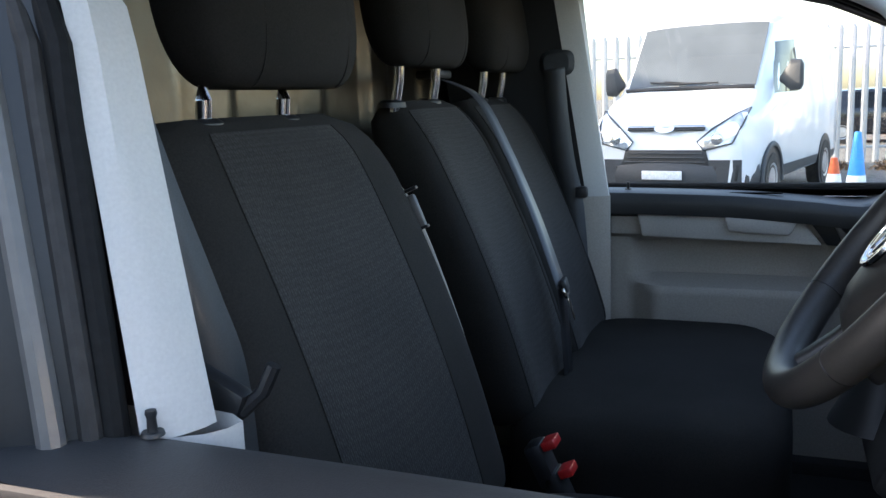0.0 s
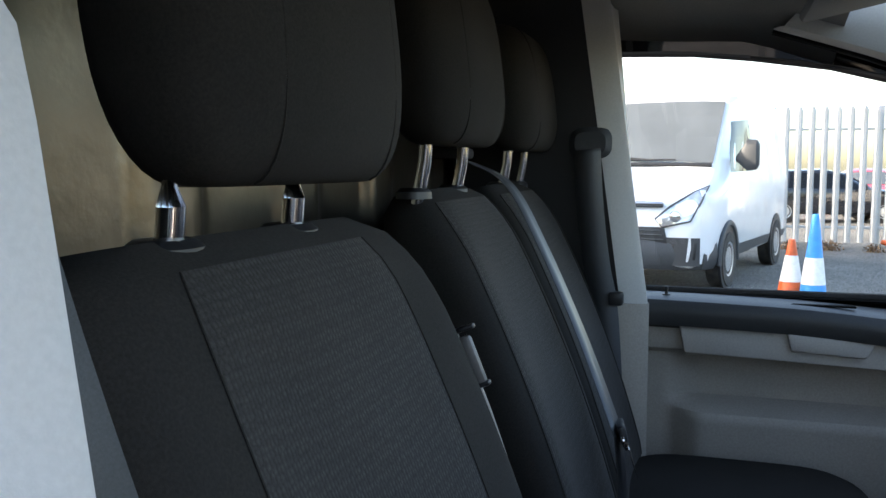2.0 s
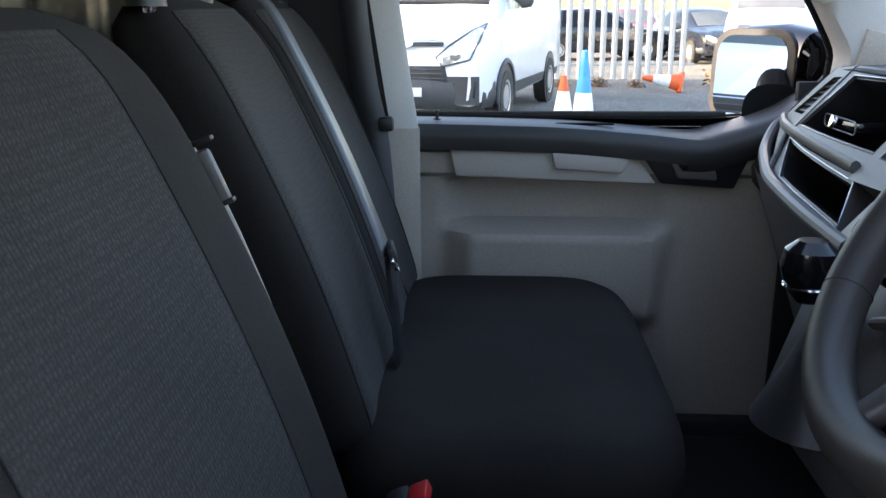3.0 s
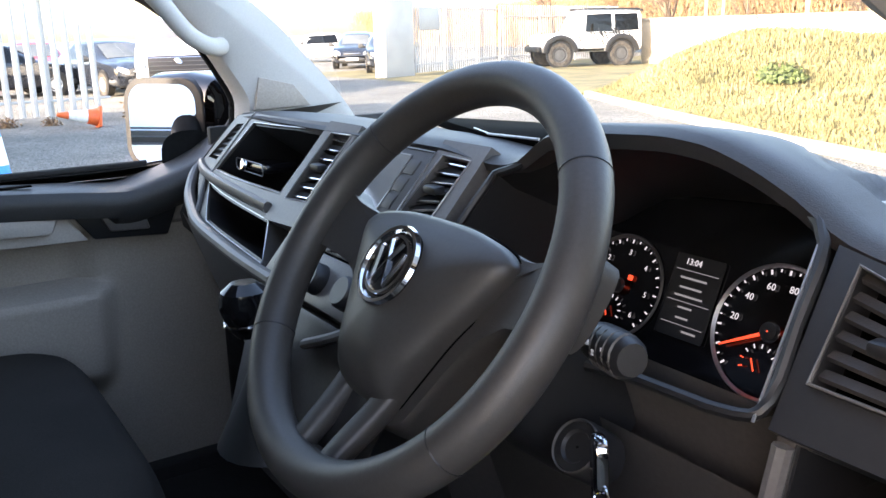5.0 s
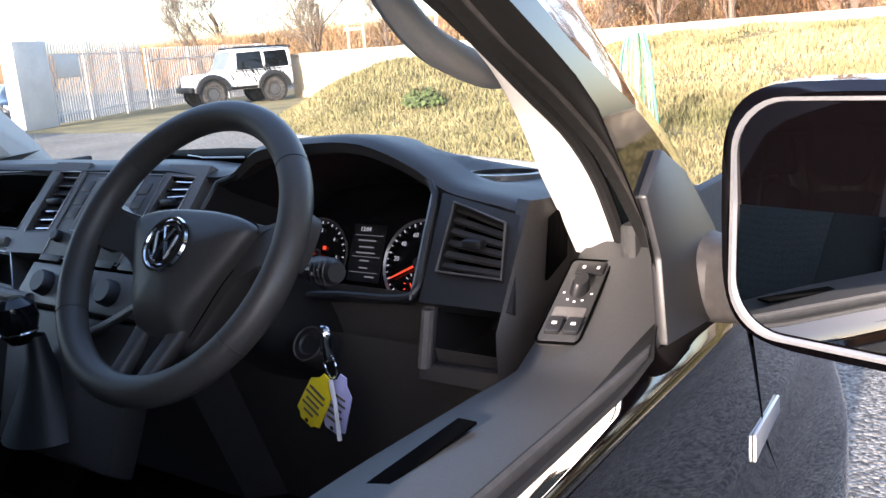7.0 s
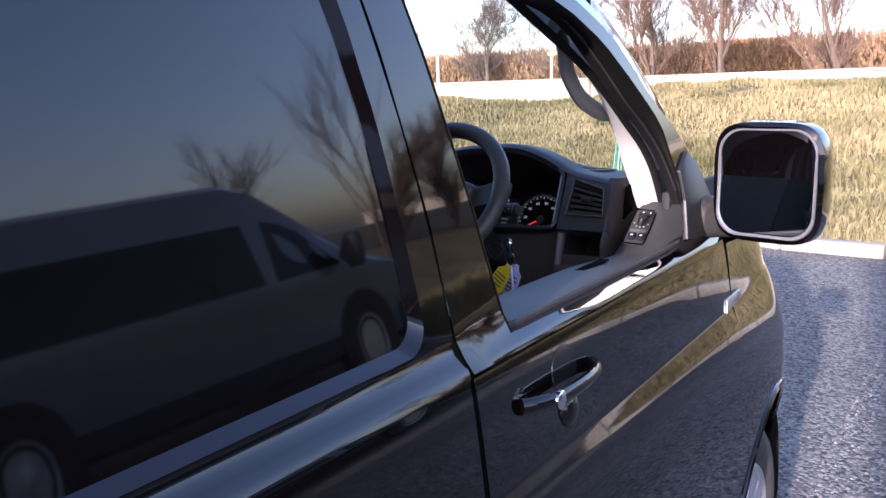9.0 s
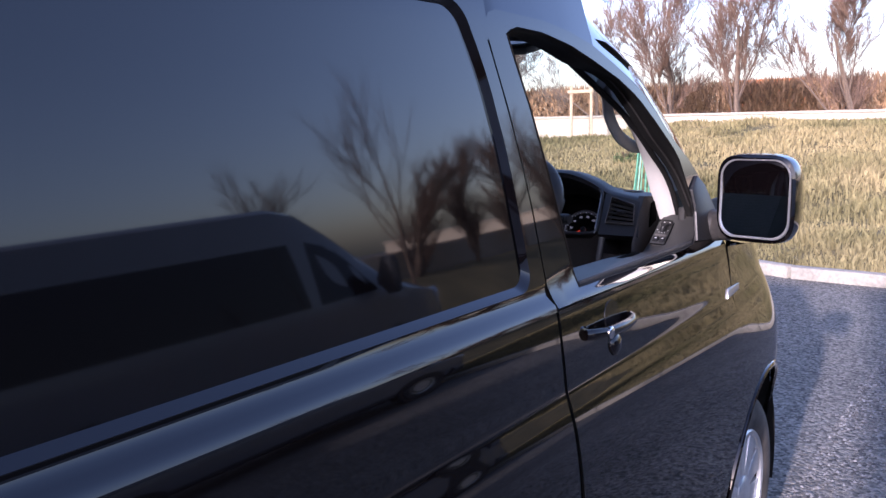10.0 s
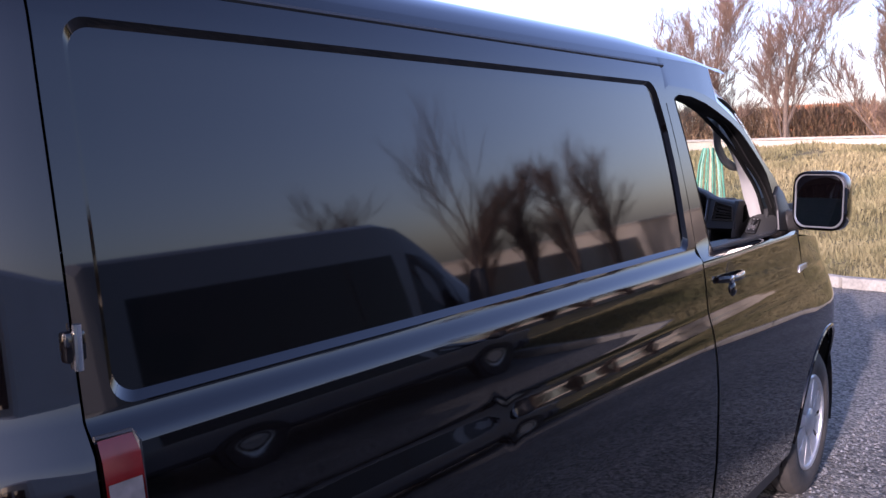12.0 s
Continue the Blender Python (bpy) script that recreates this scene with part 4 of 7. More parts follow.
for s in (1, -1):
    part("rear_window", prism([(s * .10, .92), (s * .70, .92), (s * .66, 1.48), (s * .10, 1.52)], 0, .012, lambda u, v, w: wpl(u, -2.50 - w, v), .003), TINTED, wv)
    part("tail_lamp", prism([(s * .80, .62), (s * .93, .62), (s * .90, 1.15), (s * .80, 1.15)], 0, .03, lambda u, v, w: wpl(u, -2.46 - w, v), .006), TAIL, wv, "red tail lamp")
part("door_handle", box((.03, .18, .05), wpl(-.15, -2.53, .80), .01), BLACK, wv)
part("rear_bumper", box((.10, 1.9, .20), wpl(0, -2.50, .42), .03), GREY_PLASTIC, wv)
rv, rsh, rpl = vehicle("white_van", (-2.6, -9.8, 0), 0, TALL, WHITE_PAINT, "white panel van parked behind the black van", "van", (-1.5, 1.55), .36, [(1.60, 0.98, .95, "windscreen")], [([(0.2, 1.48), (1.40, 1.46), (1.05, 2.12), (0.25, 2.18)], "side_window", TINTED)], 1.07, group="vehicles opposite")
front_parts(rv, rpl, 2.44, .98, 0, (.74, 1.06, .20, .14), (.52, .98, .10, 3), (.50, .20))
wing_mirrors(rv, rpl, 1.06, 1.25, 1.65, 1.35)
bank2 = strip([[Vector((x, y, .70 * step(9.8, 12.6, x) * step(6.5, 10, y) + .05 * noise.noise((x, y, 0)) * step(10, 12, x) + .004)) for x in lin(9.6, 16, 16)] for y in lin(6, 60, 60)])
tagged(part("far_bank", bank2, EARTH), "low bank of brown winter grass at the yard's edge", "grass bank", kind="structure")
w2 = thing("low_wall", (13.2, 20, 0), "long low tan rendered wall on the bank", "wall", kind="structure")
part("wall_panel", box((0.3, 48, .9), (13.4, 33, 0.85), 0.02), WALL, w2)
bare_tree((8.6, 8.1, 0), 5.2, 0.045, 31, "tall thin bare young tree beside the yard", spread=0.27, kids=7, start=0.3, levels=3, thin=.42, rmin=.003)
for i, (p, h, k) in enumerate((((12.6, 13.2, .5), 3.6, 9), ((12.4, 15.6, .5), 4.0, 9), ((12.6, 18.4, .5), 4.6, 9), ((12.8, 21.5, .5), 4.8, 9), ((15, 10.5, .3), 4.2, 7), ((13, 8.2, .1), 3.0, 6))):
    bare_tree(p, h, 0.10, 40 + i, "bare reddish shrub with a fan of upright twigs", spread=0.5, kids=k + 4, start=0.0, levels=3, thin=.5, rmin=.004, category="shrub", name="bare_shrub")
bare_tree((14, 0.5, 0), 6.0, 0.07, 35, "thin bare tree behind the minibus", spread=0.45, kids=5, levels=3)


# unseen wall, added so that its shadow falls on the ground right of the van
block = thing("shade_wall_right", (4.4, -9, 0), "plain unseen wall added to shade the yard right of the van", "wall", kind="structure")
part("wall_panel", box((3.8, 0.3, 4.2), (4.4, -9, 2.1), 0.02), WALL, block)
part("coping", box((3.9, 0.4, 0.1), (4.4, -9, 4.22), 0.01), KERB, block)
# another unseen wall, added to keep the sun off the left yard
left_shade_wall = thing("shade_wall_left", (-9.5, -10, 0), "plain unseen wall added to shade the yard left of the van", "wall", kind="structure")
part("wall_panel", box((11.6, 0.3, 4.4), (-9.6, -12.2, 2.2), 0.02), WALL, left_shade_wall)
part("coping", box((11.7, 0.4, 0.1), (-9.6, -12.2, 4.42), 0.01), KERB, left_shade_wall)
shed = thing("wall_south_far", (-3, -34, 0), "plain red brick wall behind the yard", "wall", kind="structure")
part("wall_panel", box((70, 0.3, 2.4), (0, -34, 1.2), 0.02), BRICK, shed)
part("capping", box((70.1, 0.4, 0.1), (0, -34, 2.42), 0.01), KERB, shed)


# ---- the black van ----
van = thing("black_van", (0, 0, 0), "glossy black panel van with its driver's window open", "van")
PROF = mono([.26, .33, .45, .62, .80, .90, .98, 1.03, 1.065, 1.08, 1.12, 1.16, 1.20, 1.242, 1.274, 1.29, 1.5, 1.7, 1.80, 1.86, 1.905, 1.94, 1.962],
            [.941, .975, .998, 1.012, 1.0150, 1.0110, 1.0022, .9922, .9822, .9784, .9742, .9698, .9650, .9570, .9375, .935, .910, .884, .871, .855, .828, .775, .70])


SEAM_Y, REAR_Y = -3.48, -3.685      # seam beside the rear door; back of the van


def sx(y, z):
    """Half-width of the body at a station and height."""
    x = PROF(z)
    if y > -0.35 and z < 1.3:
        x -= 0.075 * (y + 0.35) ** 2
    if y > 0.05:
        x -= 0.42 * (y - 0.05) ** 2
    if y > -0.45 and z > 0.9:
        x -= 0.36 * (z - 0.9) * (y + 0.45) ** 2 / (y + 0.75)
    if y < SEAM_Y:
        x -= 0.30 * (SEAM_Y - y) + 1.2 * (SEAM_Y - y) ** 2
    return x


def gap_rear(z):      # rear edge of the front door
    return -1.380 - 0.015 * step(.4, 1.26, z) if z < 1.26 else -1.395 - 0.10 * (z - 1.26) - 0.28 * (z - 1.26) ** 2


def arch_z(y, c, r, low):
    d = r * r - (y - c) ** 2
    return max(low, 0.36 + math.sqrt(d)) if d > 0 else low


def door_front(z):
    a = -.338 + (1.22 - z) * .14
    d = .455 ** 2 - (z - .36) ** 2
    return min(a, .02 - math.sqrt(d)) if d > 0 else a


def panel(fy0, fy1, zs, side, n=26, off=0.0):
    """Body sheet between two upright edges."""
    rows = []
    for z in zs:
        a, b = fy0(z), fy1(z)
        rows.append([Vector((side * (sx(y, z) + off), y, z)) for y in lin(a, b, n)])
    return strip(rows)


def columns(ys, z0, z1, side, n=16, off=0.0):
    rows = []
    for y in ys:
        rows.append([Vector((side * (sx(y, z) + off), y, z)) for z in lin(z0(y), z1(y), n)])
    return strip(rows)


REC_Y0, REC_Y1, REC_Z0, REC_Z1, REC_R, REC_D = -3.44, -1.452, 1.284, 1.803, .036, .012


REC_LINE = mono([1.284, 1.31, 1.42, 1.51, 1.575, 1.612, 1.656, 1.71, 1.774, 1.803], [-1.451, -1.452, -1.466, -1.481, -1.494, -1.505, -1.516, -1.537, -1.568, -1.583])


def rec_inset(z):
    """How far the round corners draw the recess in at a height."""
    d = min(z - REC_Z0, REC_Z1 - z)
    return REC_R - math.sqrt(max(0.0, REC_R ** 2 - (REC_R - d) ** 2)) if d < REC_R else 0.0


def rec_rear(z):
    return REC_Y0 + rec_inset(z)


def rec_front(z):
    return REC_LINE(z) - rec_inset(z)


ZR = [REC_Z0 + REC_R * (1 - math.cos(radians(90 * i / 7))) for i in range(8)]
ZR = ZR[:-1] + lin(REC_Z0 + REC_R, REC_Z1 - REC_R, 12) + [REC_Z0 + REC_Z1 - z for z in reversed(ZR[:-1])]
DOORGAP = 0.005
OPEN_R = ([(-1.270, 1.262), (-1.318, 1.43), (-1.38, 1.62), (-1.428, 1.735)],
          [(-1.428, 1.735), (-1.438, 1.760), (-1.40, 1.771), (-1.30, 1.768), (-1.18, 1.750), (-1.08, 1.725)],
          [(-1.08, 1.725), (-.95, 1.688), (-.85, 1.648), (-.755, 1.591), (-.675, 1.539), (-.620, 1.500), (-.585, 1.443), (-.535, 1.356), (-.548, 1.290)],
          [(-.548, 1.290), (-.575, 1.264), (-.65, 1.258), (-1.0, 1.258), (-1.270, 1.262)])
FRAME_R = ([(-1.386, 1.24), (-1.414, 1.43), (-1.461, 1.62), (-1.503, 1.745)],
           [(-1.503, 1.745), (-1.510, 1.785), (-1.47, 1.797), (-1.29, 1.792), (-1.18, 1.779), (-1.07, 1.757)],
           [(-1.07, 1.757), (-.95, 1.717), (-.83, 1.672), (-.725, 1.603), (-.640, 1.543), (-.520, 1.476), (-.445, 1.415), (-.365, 1.31), (-.33, 1.25)],
           [(-.33, 1.25), (-.36, 1.236), (-.60, 1.236), (-1.0, 1.238), (-1.386, 1.24)])


def loop_of(segs, n=18):
    out = []
    for s in segs:
        out += [tuple(p)[:2] for p in resample([(a, b, 0) for a, b in s], n)][:-1]
    return out


OPEN_L = ([(-1.285, 1.262), (-1.33, 1.43), (-1.385, 1.62), (-1.412, 1.715)],
          [(-1.412, 1.715), (-1.40, 1.740), (-1.36, 1.752), (-1.2, 1.755), (-1.06, 1.750), (-.95, 1.738)],
          [(-.95, 1.738), (-.80, 1.715), (-.65, 1.675), (-.50, 1.605), (-.38, 1.52), (-.300, 1.435), (-.286, 1.38), (-.305, 1.325)],
          [(-.305, 1.325), (-.39, 1.270), (-.55, 1.256), (-1.0, 1.258), (-1.285, 1.262)])
FRAME_L = (FRAME_R[0],
           [(-1.503, 1.745), (-1.500, 1.782), (-1.46, 1.80), (-1.2, 1.803), (-1.03, 1.797), (-.90, 1.780)],
           [(-.90, 1.780), (-.77, 1.750), (-.61, 1.690), (-.45, 1.60), (-.33, 1.50), (-.235, 1.40), (-.200, 1.32), (-.205, 1.26)],
           [(-.205, 1.26), (-.30, 1.235), (-.60, 1.236), (-1.0, 1.238), (-1.386, 1.24)])


def side_disc(side, cy, cz, ry, rz, off):
    """A round patch that follows the body side; off gives its height over the body by radius."""
    rows = []
    for k in (0.001, .3, .55, .75, .9, .97, 1.0):
        rows.append([Vector((side * (sx(cy + ry * k * math.cos(a), cz + rz * k * math.sin(a)) + (off(k) if k < 1 else -.002)), cy + ry * k * math.cos(a), cz + rz * k * math.sin(a))) for a in lin(0, 2 * math.pi * 31 / 32, 32)])
    return strip(rows, closed=True)


def ring_between(a, b, side, k=4, offa=0.0, offb=0.0):
    rows = []
    for i in range(k + 1):
        t = i / k
        rows.append([Vector((side * (sx(p[0] + (q[0] - p[0]) * t, p[1] + (q[1] - p[1]) * t) + offa + (offb - offa) * t), p[0] + (q[0] - p[0]) * t, p[1] + (q[1] - p[1]) * t)) for p, q in zip(a, b)])
    return strip(rows, closed=True)


for side in (1, -1):
    OPEN_SEGS, FRAME_SEGS = (OPEN_R, FRAME_R) if side > 0 else (OPEN_L, FRAME_L)
    OPEN, FRAME = loop_of(OPEN_SEGS), loop_of(FRAME_SEGS)
    low = columns(lin(SEAM_Y, -1.40, 60), lambda y: arch_z(y, -3.0, .42, .30), lambda y: 1.235, side, 80)
    part("rear_quarter_panel", low, PAINT, van)
    part("belt_moulding", panel(lambda z: SEAM_Y, gap_rear, [1.235, 1.243, 1.251, 1.259, 1.267, 1.276, 1.2838], side, 40), PAINT, van)
    part("rear_quarter_edge", panel(lambda z: SEAM_Y, rec_rear, ZR, side, 8), PAINT, van)
    part("rear_corner_panel", strip([[Vector((side * sx(y - .0001, z), y - .0005, z)) for y in lin(SEAM_Y - .003, REAR_Y, 14)] for z in lin(.30, 1.883, 40)]), PAINT, van)
    part("pillar_panel", panel(rec_front, gap_rear, ZR, side, 8), PAINT, van)
    # recessed blank where a window would be
    bev = 0.012
    rows_o, rows_i = [], []
    for fn, zs in ((rec_rear, ZR), (rec_front, list(reversed(ZR)))):
        for z in zs:
            y = fn(z)
            rows_o.append(Vector((side * sx(y, z), y, z)))
            cy, cz = (REC_Y0 + REC_Y1) / 2, (REC_Z0 + REC_Z1) / 2
            y2 = y + (bev if fn is rec_rear else -bev)
            z2 = cz + (z - cz) * (1 - 2 * bev / (REC_Z1 - REC_Z0))
            rows_i.append(Vector((side * (sx(y2, z2) - REC_D), y2, z2)))
    part("recess_edge", strip([rows_o, rows_i], closed=True), PAINT, van)
    rr = []
    k = 1 - 2 * bev / (REC_Z1 - REC_Z0)
    for z in ZR:
        z2 = cz + (z - cz) * k
        rr.append([Vector((side * (sx(y, z2) - REC_D), y, z2)) for y in lin(rec_rear(z) + bev, rec_front(z) - bev, 50)])
    part("blank_side_panel", strip(rr), PAINT, van, "blank glossy black side panel in a recess")
    part("roof_rail_panel", panel(lambda z: SEAM_Y, gap_rear, lin(REC_Z1, 1.883, 8), side, 40), PAINT, van)
    part("roof_rail_end", panel(gap_rear, lambda z: -1.503, lin(1.74, 1.883, 8), side, 4), PAINT, van)
    part("roof_gutter", tube([(side * (sx(y, 1.858) - .002), y, 1.858 - .02 * step(-1.2, -.9, y)) for y in lin(SEAM_Y, -1.48, 30)], .006, 6), BLACK, van)
    # wing
    part("front_wing", columns(lin(-.32, .86, 40), lambda y: arch_z(y, .02, .42, .30) if y > -.39 else .3, lambda y: 1.222 - .10 * max(0, y + .3) - .22 * max(0, y - .2) ** 2, side, 70), PAINT, van)
    part("arch_lip", tube([(side * (sx(y, z) - .004), y, z) for y, z in [(.02 - .425 * math.cos(a), .36 + .425 * math.sin(a)) for a in lin(.0, 2.95, 30)]], .011, 8), PAINT, van)
    part("arch_liner", strip([[Vector((side * x, .02 - .42 * math.cos(a), .36 + .42 * math.sin(a))) for a in lin(-.3, 3.44, 24)] for x in (.93, .55)]), RUBBER, van)
    part("wing_badge", prism([(-.372, 1.107), (-.244, 1.104), (-.254, 1.087), (-.383, 1.080)], 0, .004, lambda u, v, w: Vector((side * (sx(u, v) + w), u, v)), .001), SATIN, van, "small chrome badge on the wing")
    part("sill", columns(lin(-2.55, -.42, 24), lambda y: .22, lambda y: .31, side, 4, -.012), BLACK, van)
    # the rest of the front pillar and the header over the door
    outer = [Vector((side * sx(p[0], p[1]), p[0], p[1])) for p in resample([(a, b, 0) for a, b in FRAME_SEGS[2]], 20)]
    inner = smooth_path([(side * .735, -.90, 1.885), (side * .75, -.66, 1.78), (side * .775, -.42, 1.61), (side * .80, -.15, 1.39), (side * .82, .02, 1.215), (side * .82, .03, 1.20)], 20)
    outer = resample([(side * sx(a, b), a, b) for a, b in FRAME_SEGS[2][:-1]] + [(side * sx(-.335, 1.225), -.335, 1.225)], 20)
    rows = [[a.lerp(b, t) + Vector((side * .010 * math.sin(math.pi * t), 0, .008 * math.sin(math.pi * t))) for a, b in zip(outer, inner)] for t in lin(0, 1, 6)]
    part("front_pillar", strip(rows), PAINT, van)
    top_o = resample([(side * sx(a, b), a, b) for a, b in FRAME_SEGS[1]], 18)
    top_i = [Vector((side * sx(p.y, 1.883), p.y, 1.883 - .02 * step(-1.2, -.9, p.y))) for p in top_o]
    part("door_header", strip([top_o, top_i]), PAINT, van)
    # door
    dn = "driver_door" if side > 0 else "passenger_door"
    zs = lin(.32, .88, 24) + lin(.89, 1.2355, 60)
    door = part(dn, panel(lambda z: gap_rear(z) + DOORGAP, lambda z: door_front(z) - DOORGAP, zs, side, 34), PAINT, van, "glossy black front door with its window down" if side > 0 else "black front door with a raised window")
    part("window_frame", ring_between(FRAME, OPEN, side, 4, 0.0, 0.0), PAINT if side > 0 else PAINT, door)
    cy, cz = -1.0, 1.5
    inn = [(cy + (y - cy) * .992, cz + (z - cz) * .988) for y, z in OPEN]
    rows = []
    for d, w, k in ((-.002, 0, 0), (.004, 1, .004), (.012, 1, .010), (.022, 1, .012), (.030, 0, .016), (.042, 0, .018), (.058, 0, .020), (.064, 0, .02), (.075, 0, .02)):
        row = []
        for i, (p, q, f) in enumerate(zip(OPEN, inn, FRAME)):
            y, z = q if w else p
            if side > 0 and 34 <= i < 54:                       # the sloping front edge
                s = min(1.0, d / .05) * .95 * step(34, 38, i) * step(1.262, 1.30, z) if d > 0 else 0.0
                y, z = y + (f[0] - y) * s, z + (f[1] - z) * s
            row.append(Vector((side * (sx(p[0], p[1]) - d * (.36 + .64 * step(1.27, 1.33, p[1]) if p[0] > -1.2 else 1)), y + .2 * k * step(-1.20, -1.27, p[0]), z)))
        rows.append(row)
    part("window_seal", strip(rows, closed=True), RUBBER, door, "black rubber window seal")
    for dep, rad in ((.034, .0028), (.056, .0034)):
        part("seal_rib", tube(smooth_path([(side * (sx(y, z) - dep), y + (g[0] - y) * (.9 if side > 0 else 0) - .001, z + (g[1] - z) * (.9 if side > 0 else 0)) for (y, z), g in zip(OPEN_SEGS[2][:-1], resample([(a, b, 0) for a, b in FRAME_SEGS[2]], len(OPEN_SEGS[2])))], 30), rad * .8, 6), SEAL_GREY, door)
    part("belt_seal", tube([(side * (sx(y, 1.268) - .005), y, 1.264) for y in lin(-1.282, -.50, 14)], .0045, 8, r2=.007), SEAL_GREY, door)
    # shut lines, dark
    part("shut_line", tube([(side * (sx(gap_rear(z), z) - .006), gap_rear(z), z) for z in lin(.32, 1.83, 40)], .006, 6), VOID, van)
    part("shut_line", tube([(side * (sx(door_front(z), z) - .006), door_front(z), z) for z in lin(.74, 1.235, 14)], .006, 6), VOID, van)
    # handle
    hx = sx(-1.16, 1.15)
    # proud dark disc paints the hollow behind the handle; the door is not cut
    part("handle_cup", side_disc(side, -1.160, 1.182, .040, .036, lambda k: .0012), GLOSS_BLACK, door, "dark round disc laid on the door in place of the handle recess")
    part("handle_flap", side_disc(side, -1.160, 1.124, .027, .027, lambda k: .0015 + .010 * (1 - k ** 3)), PAINT, door)
    hp = smooth_path([(side * (hx + .001), -1.296, 1.170), (side * (hx + .013), -1.275, 1.169), (side * (hx + .024), -1.235, 1.167), (side * (hx + .027), -1.165, 1.166), (side * (hx + .020), -1.100, 1.166), (side * (hx + .001), -1.074, 1.166)], 22)
    part("door_handle", tube(hp, .0075, 10, r2=.0115), PAINT, door, "glossy black pull handle")
    part("lock_barrel", lathe([(.013, 0), (.013, .005), (.010, .007), (.001, .007)], Matrix.Translation((side * (hx + .026), -1.238, 1.167)) @ Matrix.Rotation(radians(90 * side), 4, "Y"), 16), CHROME, door)
    # door mirror
    if side > 0:
        ux, vz = Vector((1, -.25, 0)).normalized(), Vector((0, 0, 1))
        rings = [((1.092, -.556, 1.386), .101, .106), ((1.092, -.550, 1.386), .109, .114), ((1.094, -.520, 1.386), .112, .116), ((1.098, -.470, 1.388), .104, .108), ((1.100, -.430, 1.392), .080, .086), ((1.100, -.412, 1.394), .040, .050)]
        mir = part("mirror_housing", superloft([(c, a, b, ux, vz) for c, a, b in rings], 44, 4.2), PAINT, door, "black door mirror housing")
        mm = frame_of((1.092, -.5575, 1.386), ux, (0, .04, 1))
        part("mirror_rim", strip([[mm @ Vector((u, v, w)) for u, v in rounded(2 * a, 2 * b, .045, 8)] for a, b, w in ((.098, .103, -.001), (.097, .102, .003), (.094, .099, .003), (.092, .097, -.001))], closed=True), SATIN, mir, "thin pale edge round the mirror glass")
        part("mirror_glass", prism(rounded(.180, .190, .042, 8), -.004, -.001, lambda u, v, w: mm @ Vector((u, v, w))), MIRROR, mir)
        part("mirror_arm", superloft([((.915, -.400, 1.292), .070, .050, (0, 1, 0), (0, 0, 1)), ((.932, -.402, 1.293), .062, .047, (0, 1, 0), (0, 0, 1)), ((.950, -.410, 1.294), .048, .044, (0, 1, 0), (0, 0, 1)), ((.975, -.428, 1.298), .040, .042, (0, 1, 0), (0, 0, 1)), ((1.010, -.450, 1.310), .040, .048, (0, 1, 0), (0, 0, 1))], 28, 2.4), SEAL_GREY, mir, "dark grey plastic mirror arm")
    else:
        mx = .897
        mir = part("mirror_housing", superloft([((side * (mx + .075), -.385, 1.335), .035, .07, (0, 1, 0), (0, 0, 1)), ((side * (mx + .085), -.37, 1.325), .062, .108, (0, 1, 0), (0, 0, 1)), ((side * (mx + .16), -.355, 1.325), .075, .122, (0, 1, 0), (0, 0, 1)), ((side * (mx + .25), -.35, 1.325), .07, .12, (0, 1, 0), (0, 0, 1)), ((side * (mx + .295), -.36, 1.335), .05, .09, (0, 1, 0), (0, 0, 1)), ((side * (mx + .305), -.37, 1.335), .02, .06, (0, 1, 0), (0, 0, 1))], 30, 3.4), PAINT, door, "black door mirror housing")
        for v in mir.data.vertices:
            v.co.y += .022 - .60 * (-v.co.x - mx - .188)
        mm = frame_of((side * (mx + .188), -.410, 1.328), (.85, .527, 0), (0, 0.05, 1))
        part("mirror_rim", prism(rounded(.236, .215, .058, 6), -.02, .006, lambda u, v, w: mm @ Vector((u, v, w)), .003), SEAL_GREY, mir, "grey rounded mirror rim")
        part("mirror_glass", prism(rounded(.20, .185, .045, 6), .006, .009, lambda u, v, w: mm @ Vector((u, v, w))), MIRROR, mir)
        part("mirror_arm", superloft([((side * .905, -.415, 1.275), .060, .055, (0, 1, 0), (0, 0, 1)), ((side * .925, -.41, 1.275), .048, .050, (0, 1, 0), (0, 0, 1)), ((side * .965, -.40, 1.27), .036, .05, (0, 1, 0), (0, 0, 1)), ((side * 1.0, -.385, 1.29), .04, .065, (0, 1, 0), (0, 0, 1))], 22, 2.6), RUBBER, mir, "black plastic mirror arm")
    part("sail_panel", prism([(-.536, 1.345), (-.556, 1.268), (-.345, 1.252), (-.342, 1.285), (-.375, 1.345), (-.445, 1.412), (-.500, 1.440), (-.552, 1.405)] if side > 0 else [(-.32, 1.335), (-.39, 1.268), (-.215, 1.25), (-.20, 1.30), (-.230, 1.38), (-.285, 1.45), (-.30, 1.42), (-.29, 1.38)], .0, .012, lambda u, v, w: Vector((side * (sx(u, v) - .004 + w), u, v)), .003), BLACK, door)

# roof, tail, nose, floor
rows = []
